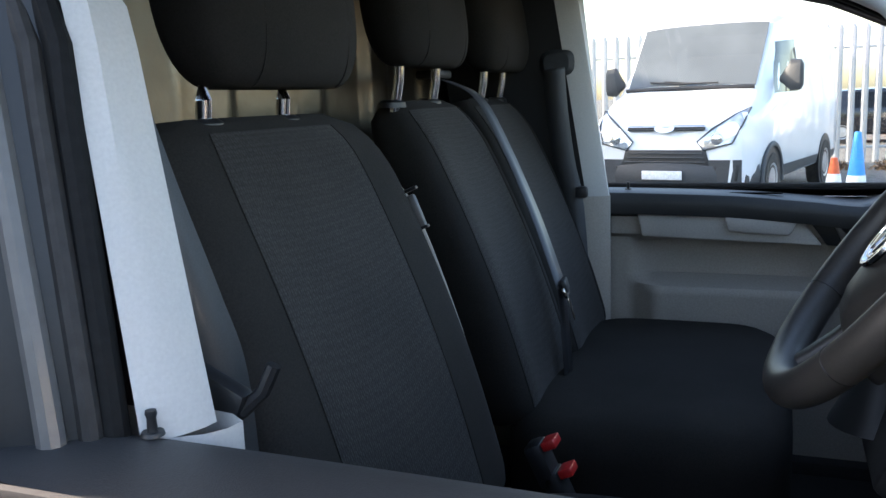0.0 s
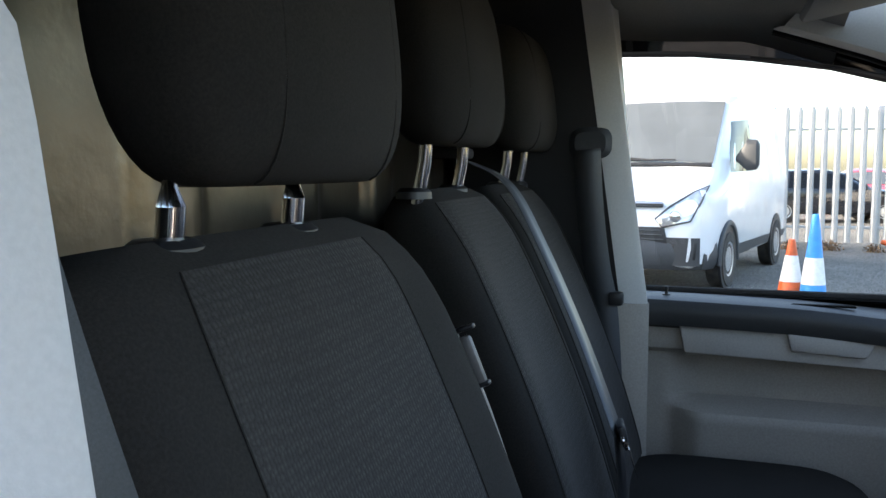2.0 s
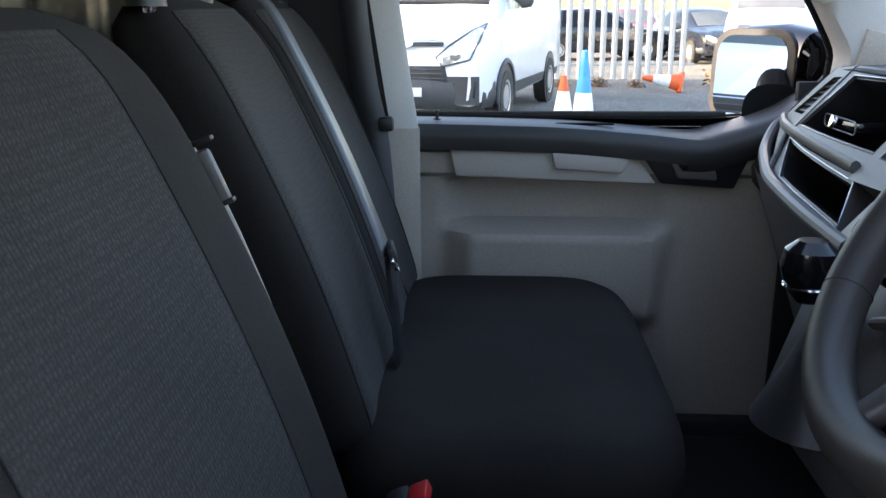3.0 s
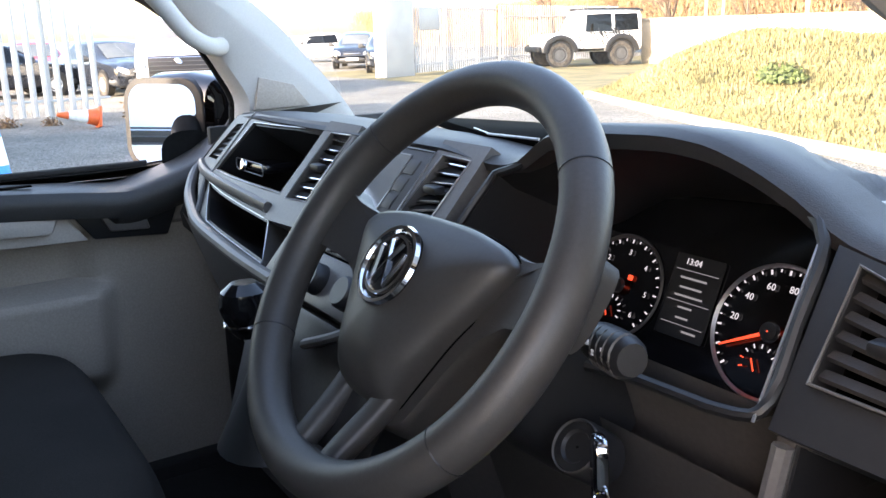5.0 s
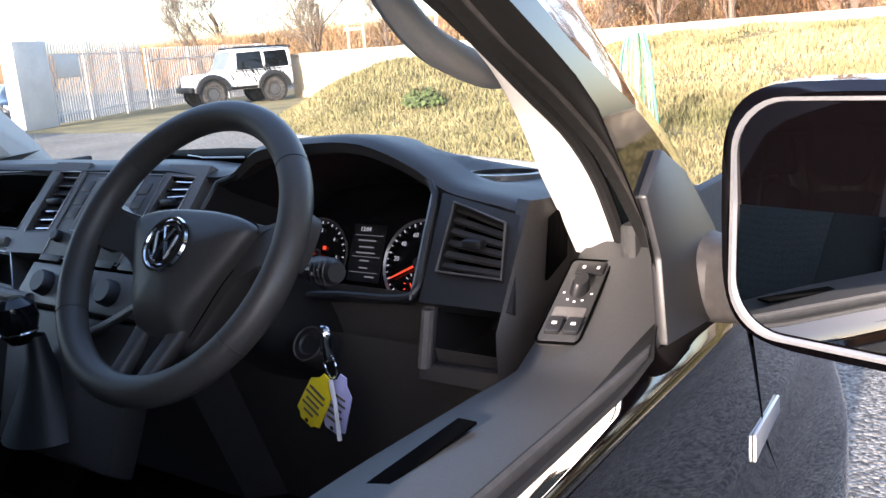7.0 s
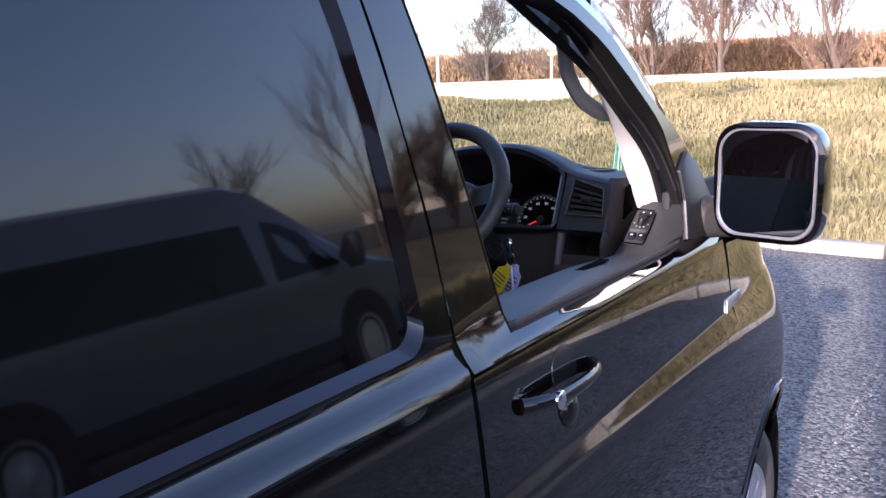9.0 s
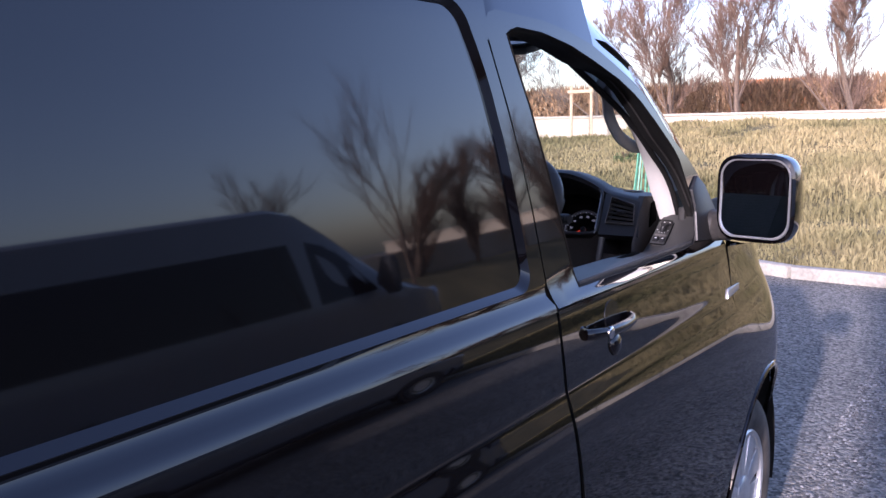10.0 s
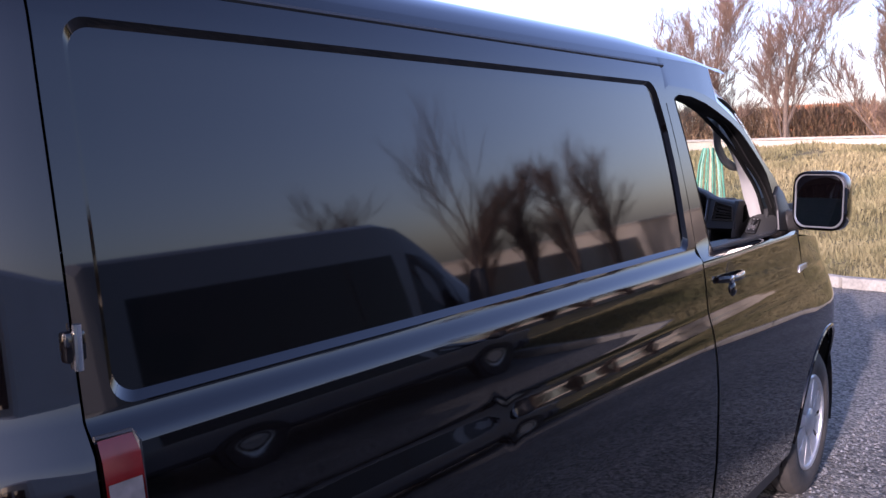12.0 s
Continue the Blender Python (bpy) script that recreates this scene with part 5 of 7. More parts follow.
for y in lin(REAR_Y, -.90, 30):
    half = [(sx(y, z), z) for z in (1.883, 1.905, 1.925, 1.94, 1.95, 1.962)] + [(.62, 1.969), (.45, 1.977), (.25, 1.982), (0, 1.984)]
    drop = .075 * step(-1.7, -.9, y) + .03 * step(-3.5, REAR_Y, y)
    edge = .02 * step(-1.2, -.9, y)
    half = [(x, z - edge - (drop - edge) * min(1.0, i / 7)) for i, (x, z) in enumerate(half)]
    rows.append([Vector((x, y, z)) for x, z in half] + [Vector((-x, y, z)) for x, z in reversed(half[:-1])])
part("roof", strip(rows), PAINT, van)
zs = lin(.30, 1.9, 20)
part("tailgate", strip([[Vector((t * sx(REAR_Y, z), REAR_Y - .0005 - .05 * (1 - t * t), z)) for t in lin(-1, 1, 14)] for z in zs]), PAINT, van)


def nose_top(y):
    return 1.222 - .10 * max(0, y + .3) - .22 * max(0, y - .2) ** 2


part("bonnet", strip([[Vector((t * sx(y, nose_top(y)), y + .0, nose_top(y) + .05 * (1 - t * t))) for t in lin(-1, 1, 16)] for y in lin(-.05, .86, 14)]), PAINT, van)
part("front_bumper", strip([[Vector((t * sx(.86, z), .86 + .10 * (1 - t * t) - .03 * abs(z - .6), z)) for t in lin(-1, 1, 16)] for z in lin(.28, nose_top(.86), 10)]), PAINT, van)
part("underbody", box((1.7, 4.6, .06), (0, -1.55, .28), .01), BLACK, van)
part("cab_floor", box((1.66, 1.75, .04), (0, -.72, .56), .01), MAT_FLOOR, van)
for side in (1, -1):
    part("footwell_side", box((.02, .46, .80), (side * .842, -.16, .94), .005), MAT_FLOOR, van)
    part("inner_sill", box((.09, 1.75, .14), (side * .87, -.72, .54), .01), MAT_FLOOR, van)
part("firewall", box((1.66, .04, .75), (0, -.02, .92), .01), MAT_FLOOR, van)
ws_l = smooth_path([(.735, -.895, 1.88), (.75, -.66, 1.775), (.775, -.42, 1.605), (.80, -.15, 1.385), (.815, .02, 1.225)], 14)
glass = part("windscreen", strip([[Vector((p.x * t, p.y + .10 * (1 - t * t), p.z + .012 * (1 - t * t))) for t in lin(-1, 1, 17)] for p in ws_l]), GLASS, van, "clear laminated windscreen")
glass.visible_shadow = False
lo = resample([(-1.29, 1.25, 0), (-.58, 1.25, 0)], 14)
hi = resample([(-1.42, 1.70, 0), (-1.36, 1.74, 0), (-1.05, 1.73, 0), (-.75, 1.66, 0), (-.40, 1.42, 0)], 14)
pg = part("passenger_window", strip([[Vector((-(sx(p.x, p.y) - .016), p.x, p.y)) for p in (a.lerp(b, t) for a, b in zip(lo, hi))] for t in lin(0, 1, 6)]), GLASS, van, "clear side window")
pg.visible_shadow = False

# front wheel, right and left, and the rear pair
for side in (1, -1):
    for y in (0.0, -3.0):
        c = Matrix.Translation((side * .845, y, .335)) @ Matrix.Rotation(radians(90 * side), 4, "Y")
        w, r, k = .105, .335, .218
        tyre_prof = [(k, -w), (.30, -w), (.325, -w * .85), (.335, -w * .62)]
        for g in (-.4, 0, .4):
            tyre_prof += [(.335, w * (g - .06)), (.327, w * (g - .045)), (.327, w * (g + .045)), (.335, w * (g + .06))]
        tyre_prof += [(.335, w * .62), (.327, w * .84), (.305, w * .98), (.27, w * 1.04), (.235, w), (k, w * .9)]
        wh = part("wheel", lathe(tyre_prof, c, 56, cap=False), TYRE, van, "black tyre with worn tread on a silver wheel")
        part("rim_lip", lathe([(k + .002, w * .9), (k - .004, w * .97), (k - .016, w * .93), (k - .02, w * .8)], c, 48, cap=False), ALLOY, wh)
        part("wheel_back", lathe([(k - .01, w * .3), (.06, w * .3), (.001, w * .3)], c, 32, cap=False), BLACK, wh)
        for i in range(10):
            a = 2 * math.pi * i / 10
            mm = c @ Matrix.Rotation(a, 4, "Z")
            wd = [(.055, -.020), (.13, -.034), (.203, -.050), (.203, .050), (.13, .034), (.055, .020)]
            part("wheel_spoke", prism(wd, w * .62, w * .86, lambda u, v, q: mm @ Vector((u, v, q - .03 * (u - .05) * 0)), .004), ALLOY, wh)
        part("hub_cap", lathe([(.062, w * .6), (.062, w * .9), (.05, w * .98), (.001, w)], c, 28, cap=False), ALLOY, wh)

for side in (1, -1):
    lamp = part("tail_lamp", columns(lin(SEAM_Y + .002, SEAM_Y + .058, 6), lambda y: .66, lambda y: 1.252, side, 24, .006), TAIL, van, "red tail lamp with a clear middle")
    part("clear_lens", columns(lin(SEAM_Y + .004, SEAM_Y + .053, 6), lambda y: 1.10, lambda y: 1.196, side, 8, .009), CLEAR_LENS, lamp, "clear lens")
    part("lamp_edge", tube([(side * (sx(y, z) + .004), y, z) for y, z in [(SEAM_Y + .059, .66), (SEAM_Y + .059, 1.24), (SEAM_Y + .053, 1.253), (SEAM_Y, 1.255)]], .004, 6), BLACK, lamp)
    for hz in (1.375, .78):
        hg = part("rear_hinge", box((.018, .030, .042), (side * (sx(SEAM_Y, hz) + .003), SEAM_Y - .004, hz), .006), PAINT, van, "black rear door hinge")
        part("hinge_pin", tube([(side * (sx(SEAM_Y, hz) + .014), SEAM_Y - .004, hz - .030), (side * (sx(SEAM_Y, hz) + .014), SEAM_Y - .004, hz + .030)], .006, 10), CHROME, hg)

# ---- cab lining ----
rows = []
for y in lin(-1.52, -.80, 14):
    z = 1.875 + .02 * step(-1.0, -1.4, y) - .06 * step(-1.0, -.75, y)
    rows.append([Vector((x, y, z - .10 * (abs(x) / .86) ** 4)) for x in lin(-.86, .86, 24)])
tagged(part("headlining", strip(rows), HEADLINING, van), "")
bk = bmesh.new()
rows = []
for x in lin(-.84, .84, 120):
    rib = -.012 * step(.15, .5, math.sin(x * 22) * .5 + .5)
    rows.append([Vector((x, -1.53 + rib * step(.6, .7, z) * step(1.85, 1.75, z), z)) for z in lin(.5, 1.86 - .10 * (abs(x) / .86) ** 6, 10)])
strip(rows, bm=bk)
part("bulkhead", bk, METAL, van, "plain metal bulkhead behind the seats")
for side in (1, -1):
    # door inner panel with pocket, armrest and relief
    def relief(y, z):
        d = 0.0
        d += .020 * step(1.155, 1.140, z) * (-1)                              # below the insert
        pk = step(-1.10, -1.02, y) * step(-.62, -.70, y) * step(1.145, 1.13, z) * step(1.03 - .05 * step(-.7, -.6, y), 1.05, z)
        d -= .040 * pk
        d += .046 * step(1.045, 1.022, z) * step(-1.10, -1.02, y) * step(-.60 + .1 * (z - 1), -.66, y) * step(.80, .86, z)
        return d
    base_x = .845
    ys, zs = lin(-1.20, -.34, 74), lin(.60, 1.215, 60)
    part("door_card", strip([[Vector((side * (base_x - relief(y, z) - .0), y, z)) for y in ys] for z in zs]), DOOR_GREY, van, "grey moulded plastic door lining with a pocket")
    # dark top rail of the door
    yy = lin(-1.265, -.37, 44)
    ztop = mono([-1.3, -1.2, -.87, -.68, -.575, -.53, -.415, -.37], [1.262, 1.262, 1.256, 1.243, 1.234, 1.245, 1.287, 1.315])
    xin = mono([-1.3, -1.2, -.87, -.6, -.45, -.37], [.810, .808, .802, .790, .778, .772])
    rows = []
    for y in yy:
        zt, xi = ztop(y), xin(y)
        rows.append([Vector((side * x, y, z)) for x, z in ((sx(y, zt) - .022, zt - .012), (sx(y, zt) - .026, zt - .001), (sx(y, zt) - .05, zt + .001), (xi + .03, zt), (xi + .012, zt - .004), (xi + .003, zt - .014), (xi, zt - .03), (xi + .008, zt - .055), (xi + .03, 1.205 if y < -.6 else zt - .075), (xi + .045, 1.19))])
    part("door_top_rail", strip(rows), RAIL, van, "dark grained plastic rail along the door top")
    py = -1.168 if side > 0 else -1.10
    part("lock_pin", lathe([(.005, 0), (.004, .004), (.0034, .016), (.0045, .019), (.004, .022), (.001, .0225)], Matrix.Translation((side * (.822 if side > 0 else .862), py, 1.258)), 14), BLACK, van)
    part("lock_pin_collar", lathe([(.009, 0), (.008, .003), (.004, .003)], Matrix.Translation((side * (.822 if side > 0 else .862), py, 1.261)), 16, cap=False), BLACK, van)
    part("demister_slot", box((.018, .128, .003), (side * .85, -.806, ztop(-.806) + .0015), .001), VOID, van)
    part("insert_panel", prism([(-1.072, 1.206), (-1.06, 1.150), (-.655, 1.137), (-.70, 1.198)], 0, .014, lambda u, v, w: Vector((side * (.838 - w), u, v)), .004), DOOR_LIGHT, van, "pale grey door insert")
    part("door_pull", prism([(-.868, 1.204), (-.86, 1.168), (-.725, 1.160), (-.705, 1.198)], .014, .030, lambda u, v, w: Vector((side * (.838 - w), u, v)), .006), DOOR_LIGHT, van, "pale grey door pull")
    sb = part("latch_bezel", prism([(-.69, 1.203), (-.645, 1.138), (-.50, 1.128), (-.47, 1.20)], 0, .016, lambda u, v, w: Vector((side * (.836 - w), u, v)), .004), BLACK, van)
    part("latch_handle", prism([(-.63, 1.182), (-.615, 1.150), (-.535, 1.146), (-.545, 1.182)], .010, .022, lambda u, v, w: Vector((side * (.836 - w), u, v)), .005), TRIM_SILVER, sb, "grey door release handle")
    # centre pillar trim
    rows = []
    for z in lin(1.255, 1.86, 20):
        ya = (-1.148 if side > 0 else -1.130) - (.24 if side > 0 else .13) * (z - 1.26) - (.55 * max(0, z - 1.57) if side > 0 else 0)
        t = .11 * (z - 1.26)
        rows.append([Vector((side * (x - t), ya + d, z)) for x, d in ((.824, -.030 + .04 * (z - 1.26)), (.812, -.016 + .04 * (z - 1.26)), (.803, -.010 + .02 * (z - 1.26)), (.785, -.003), (.772, -.002), (.765, -.012), (.760, -.055))])
    part("pillar_trim", strip(rows), PILLAR, van, "pale grey centre pillar trim")
    part("pillar_rear_cover", strip([[r[-1] + Vector((side * (.002 - .01 * k), -.30 * k, 0)) for k in (0, .2, .6, 1)] for r in rows]), BLACK, van, "dark trim behind the pillar")
    rows = []
    for z in lin(.60, 1.256, 16):
        rows.append([Vector((side * x, y, z)) for x, y in ((.835, -1.205), (.818, -1.17), (.80, -1.14), (.785, -1.13), (.768, -1.128), (.757, -1.145), (.752, -1.18), (.75, -1.25), (.745, -1.52))])
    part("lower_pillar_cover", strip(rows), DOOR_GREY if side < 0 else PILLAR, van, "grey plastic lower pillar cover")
    # two seal lips and the frame edge; both greys carry painted skylight
    for sx0, sy0, sk, sr, sm in ((.828, -1.196, .055, .011, RUBBER), (.842, -1.205, .07, .009, SEAL_GREY), (.862, -1.222, .09, .0105, FRAME_GREY)):
        part("door_seal", tube([(side * (sx0 - .11 * max(0, z - 1.26)), sy0 - (sk + (.11 if side > 0 else 0)) * max(0, z - 1.26) - (.55 * max(0, z - 1.57) if side > 0 else 0), z) for z in lin(.6, 1.74, 24)], sr, 10), sm, van, "strip of the door seal and frame edge, light painted in its tone")
    part("door_jamb", strip([[Vector((side * (x - .12 * max(0, z - 1.26)), y - .17 * max(0, z - 1.26), z)) for x, y in ((.935, -1.37), (.905, -1.34), (.885, -1.26), (.86, -1.22), (.84, -1.20))] for z in lin(.4, 1.80, 12)]), BLACK, van)
    # front pillar trim
    zz = [1.315, 1.36, 1.40, 1.45, 1.50, 1.56, 1.62, 1.70, 1.78]
    yy = [-.340, -.337, -.338, -.366, -.398, -.446, -.518, -.675, -.91]
    ye = [y + .012 for y in yy]
    if side > 0:
        zz = [1.30, 1.35, 1.40, 1.45, 1.50, 1.56, 1.62, 1.68, 1.76]
        yy = [-.352, -.380, -.410, -.455, -.530, -.625, -.735, -.875, -1.07]
        ye = [-.372, -.400, -.430, -.462, -.500, -.560, -.640, -.76, -.95]
    ea = smooth_path([(side * x, y, z) for x, y, z in zip([.816, .814, .810, .803, .798, .795, .790, .783, .775], yy, zz)], 24)
    es = smooth_path([(side * x, y, z) for x, y, z in zip([.770, .765, .759, .759, .758, .756, .752, .74, .73], ye, zz)], 24)
    eb = smooth_path([(side * .765, -.07, 1.33), (side * .765, -.11, 1.39), (side * .76, -.19, 1.48), (side * .75, -.29, 1.575), (side * .735, -.43, 1.675), (side * .715, -.62, 1.785), (side * .70, -.82, 1.86)], 24)
    rows = [ea, [a.lerp(b, .12) - Vector((0, .006, 0)) for a, b in zip(ea, es)], [a.lerp(b, .5) - Vector((0, .010, 0)) for a, b in zip(ea, es)], [a.lerp(b, .85) - Vector((0, .004, 0)) for a, b in zip(ea, es)], es] + [[a.lerp(b, t) - Vector((side * .012 * math.sin(math.pi * t), 0, 0)) for a, b in zip(es, eb)] for t in (.12, .3, .5, .75, 1)]
    part("pillar_seal", tube([p + Vector((side * .008, -.004, 0)) for p in ea], .008, 8), RUBBER, van, "black rubber seal along the front pillar")
    part("pillar_cover", strip(rows), PILLAR, van, "pale grey front pillar cover")
    gh = part("grab_handle", tube(smooth_path([(side * .745, -.735, 1.690), (side * .733, -.675, 1.660), (side * .730, -.650, 1.605), (side * .730, -.597, 1.558), (side * .730, -.540, 1.534), (side * .732, -.480, 1.518), (side * .745, -.430, 1.520), (side * .775, -.42, 1.535)] if side > 0 else [(side * .76, -.63, 1.70), (side * .73, -.565, 1.66), (side * .70, -.505, 1.59), (side * .705, -.455, 1.53), (side * .73, -.40, 1.505), (side * .785, -.35, 1.512)], 30), .014, 12, r2=.018), PILLAR, van, "pale grey grab handle")

part("tweeter_grille", prism([(-.318, 1.376), (-.195, 1.378), (-.232, 1.424), (-.305, 1.442)], -.004, .006, lambda u, v, w: Vector((-.752 + w + .05 * (u + .31), u, v)), .002), DOOR_GREY, van, "grey four-sided speaker grille")


# ---- seats ----
def backrest_fn(c, hw_low, hw_high, z0, z1, y_top, slope, bol):
    """Point on a seat back: u across (-1 to 1), s up (0 to 1), d outwards at the front."""
    def f(u, s, d=0.0):
        z = z0 + (z1 - z0) * s
        hw = hw_low + (hw_high - hw_low) * s ** 1.5
        y = y_top + (z1 - z) * slope + .02 * math.sin(math.pi * s)
        b = bol * (abs(u) ** 3) * step(1.0, .86, abs(u)) * step(1.0, .75, s)
        return Vector((c + hw * u, y + b + d, z + d * .4))
    return f


def seat_back(e, c, hw_low, hw_high, z0, z1, y_top, slope, bol, depth, insert=.66, top_r=.09, outer=.85):
    rings = []
    u, v = (1, 0, 0), (0, 1, slope * .6)
    n = 30
    f = backrest_fn(c, hw_low, hw_high, z0, z1, y_top, slope, bol)
    for i in range(n):
        s = i / (n - 1)
        z = z0 + (z1 - z0) * s
        hw = hw_low + (hw_high - hw_low) * s ** 1.5
        k = 1.0
        top = (z1 - z) / top_r
        if top < 1:
            k = math.sqrt(max(0.0004, 1 - (1 - top) ** 2))
        low = (z - z0) / .05
        if low < 1:
            k = min(k, .6 + .4 * math.sqrt(max(0, 1 - (1 - low) ** 2)))
        y = y_top + (z1 - z) * slope + .02 * math.sin(math.pi * s) - depth
        a = hw * (.72 + .28 * k)
        rings.append(((c, y, z), a, depth * (.45 + .55 * k), u, v, s))
    rows = []
    seg = 56
    for cc, a, b, uu, vv, s in rings:
        row = []
        for j in range(seg):
            t = 2 * math.pi * j / seg
            cu, sv = math.cos(t), math.sin(t)
            x = math.copysign(abs(cu) ** (2 / 3.6), cu)
            y = math.copysign(abs(sv) ** (2 / 3.0), sv)
            dish = 0.0
            if y > 0:
                dish = bol * (abs(x) ** 2.5 - .35) * y * step(1.0, .8, s)
            row.append(Vector(cc) + Vector(uu) * (a * x) + Vector(vv) * (b * y + dish))
        rows.append(row)
    ob = part("backrest", strip(rows, closed=True, cap=True), CLOTH_SIDE, e, "black cloth backrest")
    # woven centre panel lies on the front of the cushion
    ins = []
    for i, (cc, a, b, uu, vv, s) in enumerate(rings):
        if s < .02 or s > .975:
            continue
        row = []
        lim = insert * (1 - .10 * step(.8, 1.0, s))
        for x in lin(-lim, outer, 19):
            y = max(0.0, 1 - abs(x) ** 3.6) ** (1 / 3.0)
            dish = bol * (abs(x) ** 2.5 - .35) * y * step(1.0, .8, s)
            edge = .0010 * step(-lim, -lim + .06, x) * step(outer, outer - .06, x)
            row.append(Vector(cc) + Vector(uu) * (a * x) + Vector(vv) * (b * y + dish + edge))
        ins.append(row)
    part("centre_panel", strip(ins), CLOTH, ob, "charcoal woven cloth centre panel")
    for k in (0, -1):
        part("seam", tube([r[k] + Vector((0, .0006, 0)) for r in ins], .0008, 5), CLOTH_SIDE, ob)
    return rings


def headrest(e, c, y, z0, z1, hw, hd, post_z, sp, post_y, post_c=None):
    pc = c if post_c is None else post_c
    rings = []
    n = 26
    for i in range(n):
        s = .5 - .5 * math.cos(math.pi * i / (n - 1))
        z = z0 + (z1 - z0) * s
        k = math.sqrt(max(.004, 1 - abs(2 * s - 1) ** 3.2))
        rings.append(((c, y - .03 * s, z), hw * (.72 + .28 * k) * (1.0 - .04 * s), hd * (.35 + .65 * k), (1, 0, 0), (0, 1, 0)))
    h = part("headrest", superloft(rings, 44, 3.0), CLOTH_SIDE, e, "padded black headrest on chrome posts")
    part("seam", tube([Vector((c + hw * .55, r[0][1] + r[2] * .93, r[0][2])) for r in rings[1:-1]], .0008, 5), CLOTH_SIDE, h)
    part("seam", tube([Vector((c - hw * .55, r[0][1] + r[2] * .93, r[0][2])) for r in rings[1:-1]], .0008, 5), CLOTH_SIDE, h)
    for s in (-1, 1):
        part("headrest_post", tube([(pc + s * sp, post_y, post_z - .03), (pc + s * sp, (post_y + y) / 2, (post_z + z0) / 2 + .01), (pc + s * sp, y - .01, z0 + .04)], .0088, 14), CHROME, e, "chrome headrest post")
        part("post_collar", lathe([(.031, -.002), (.030, .007), (.022, .012), (.007, .012)], Matrix.Translation((pc + s * sp, post_y, post_z)) @ Matrix.Diagonal((1, .75, 1, 1)), 20, cap=False), BLACK, e)


def cushion(e, x0, x1, y0, y1, z, t, name="cushion"):
    c, hw = (x0 + x1) / 2, (x1 - x0) / 2
    rows = []
    seg = 56
    cy, hd = (y0 + y1) / 2, (y1 - y0) / 2
    for i in range(14):
        s = i / 13
        zz = z - t + t * s
        k = 1.0
        if s > .55:
            k = math.sqrt(max(0, 1 - ((s - .55) / .46) ** 2.4))
        row = []
        for j in range(seg):
            a = 2 * math.pi * j / seg
            cu, sv = math.cos(a), math.sin(a)
            x = math.copysign(abs(cu) ** (2 / 5), cu)
            y = math.copysign(abs(sv) ** (2 / 5), sv)
            q = .80 + .20 * k
            row.append(Vector((c + (hw - .06 * (1 - k)) * x, cy + (hd - .05 * (1 - k)) * y, zz - .02 * (1 - y) * .0)))
        rows.append(row)
    top = rows[-1]
    for f in (.75, .5, .25):
        rows.append([Vector((c, cy, z + .004)).lerp(p, f) + Vector((0, 0, .004 * (1 - f))) for p in top])
    ob = part(name, strip(rows, closed=True, cap=True), CLOTH_SIDE, e, "black cloth seat cushion")
    return ob


drv = thing("driver_chair", (.44, -1.0, .58), "charcoal and black cloth driver's seat with a padded headrest", "seat")
seat_back(drv, .424, .262, .245, .93, 1.478, -1.285, .36, .036, .055, insert=.56, top_r=.07, outer=.62)
headrest(drv, .392, -1.312, 1.514, 1.800, .172, .066, 1.471, .079, -1.324, .448)
cushion(drv, .17, .69, -1.10, -.60, .965, .15)
part("seat_base", box((.46, .42, .26), (.43, -.86, .70), .03), BLACK, drv)
part("side_trim", tube(smooth_path([(.194, -1.270, 1.385), (.178, -1.248, 1.345), (.170, -1.208, 1.25), (.168, -1.175, 1.17), (.168, -1.158, 1.12)], 18), .006, 10, r2=.015, taper=[.5, .8, 1, 1, 1, 1, .95, .9, .8, .7, .6, .5, .42, .36, .3, .26, .22, .15]), DOOR_GREY, drv, "grey plastic seat side trim")
part("release_lever", box((.010, .020, .050), (.186, -1.228, 1.340), .004, Matrix.Rotation(radians(22), 4, "X")), TRIM_SILVER, drv, "grey backrest release lever")
for z in (1.318, 1.372):
    part("lever_clip", box((.010, .021, .005), (.187, -1.225 - .3 * (z - 1.345), z), .002, Matrix.Rotation(radians(22), 4, "X")), BLACK, drv)

bench = thing("passenger_bench", (-.4, -1.0, .58), "charcoal and black cloth double passenger bench with two headrests", "bench seat")
seat_back(bench, -.235, .180, .17, .93, 1.49, -1.345, .40, .030, .06, .70)
seat_back(bench, -.595, .190, .18, .93, 1.49, -1.345, .40, .030, .06, .70)
headrest(bench, -.184, -1.355, 1.555, 1.80, .165, .062, 1.487, .086, -1.385)
headrest(bench, -.63, -1.355, 1.555, 1.775, .150, .062, 1.487, .070, -1.385)
cushion(bench, -.785, -.01, -1.20, -.715, .965, .16)
part("seat_base", box((.72, .40, .25), (-.39, -.93, .70), .03), BLACK, bench)

# ---- seat belts ----
def ribbon(pts, w, across, name, e, label="", t=.0012):
    p = smooth_path(pts, 40)
    a = Vector(across).normalized() * (w / 2)
    bm = strip([[q - a, q + a] for q in p])
    ob = part(name, bm, BELT, e, label, flip=False)
    md = ob.modifiers.new("thickness", "SOLIDIFY")
    md.thickness = t
    return ob


mb = thing("middle_seat_belt", (-.4, -1.38, 1.5), "black webbing seat belt hanging across the passenger bench", "seat belt")
ribbon([(-.385, -1.44, 1.545), (-.393, -1.385, 1.532), (-.40, -1.325, 1.495), (-.383, -1.265, 1.395), (-.345, -1.195, 1.26), (-.300, -1.135, 1.13)], .040, (.96, -.22, .08), "webbing", mb)
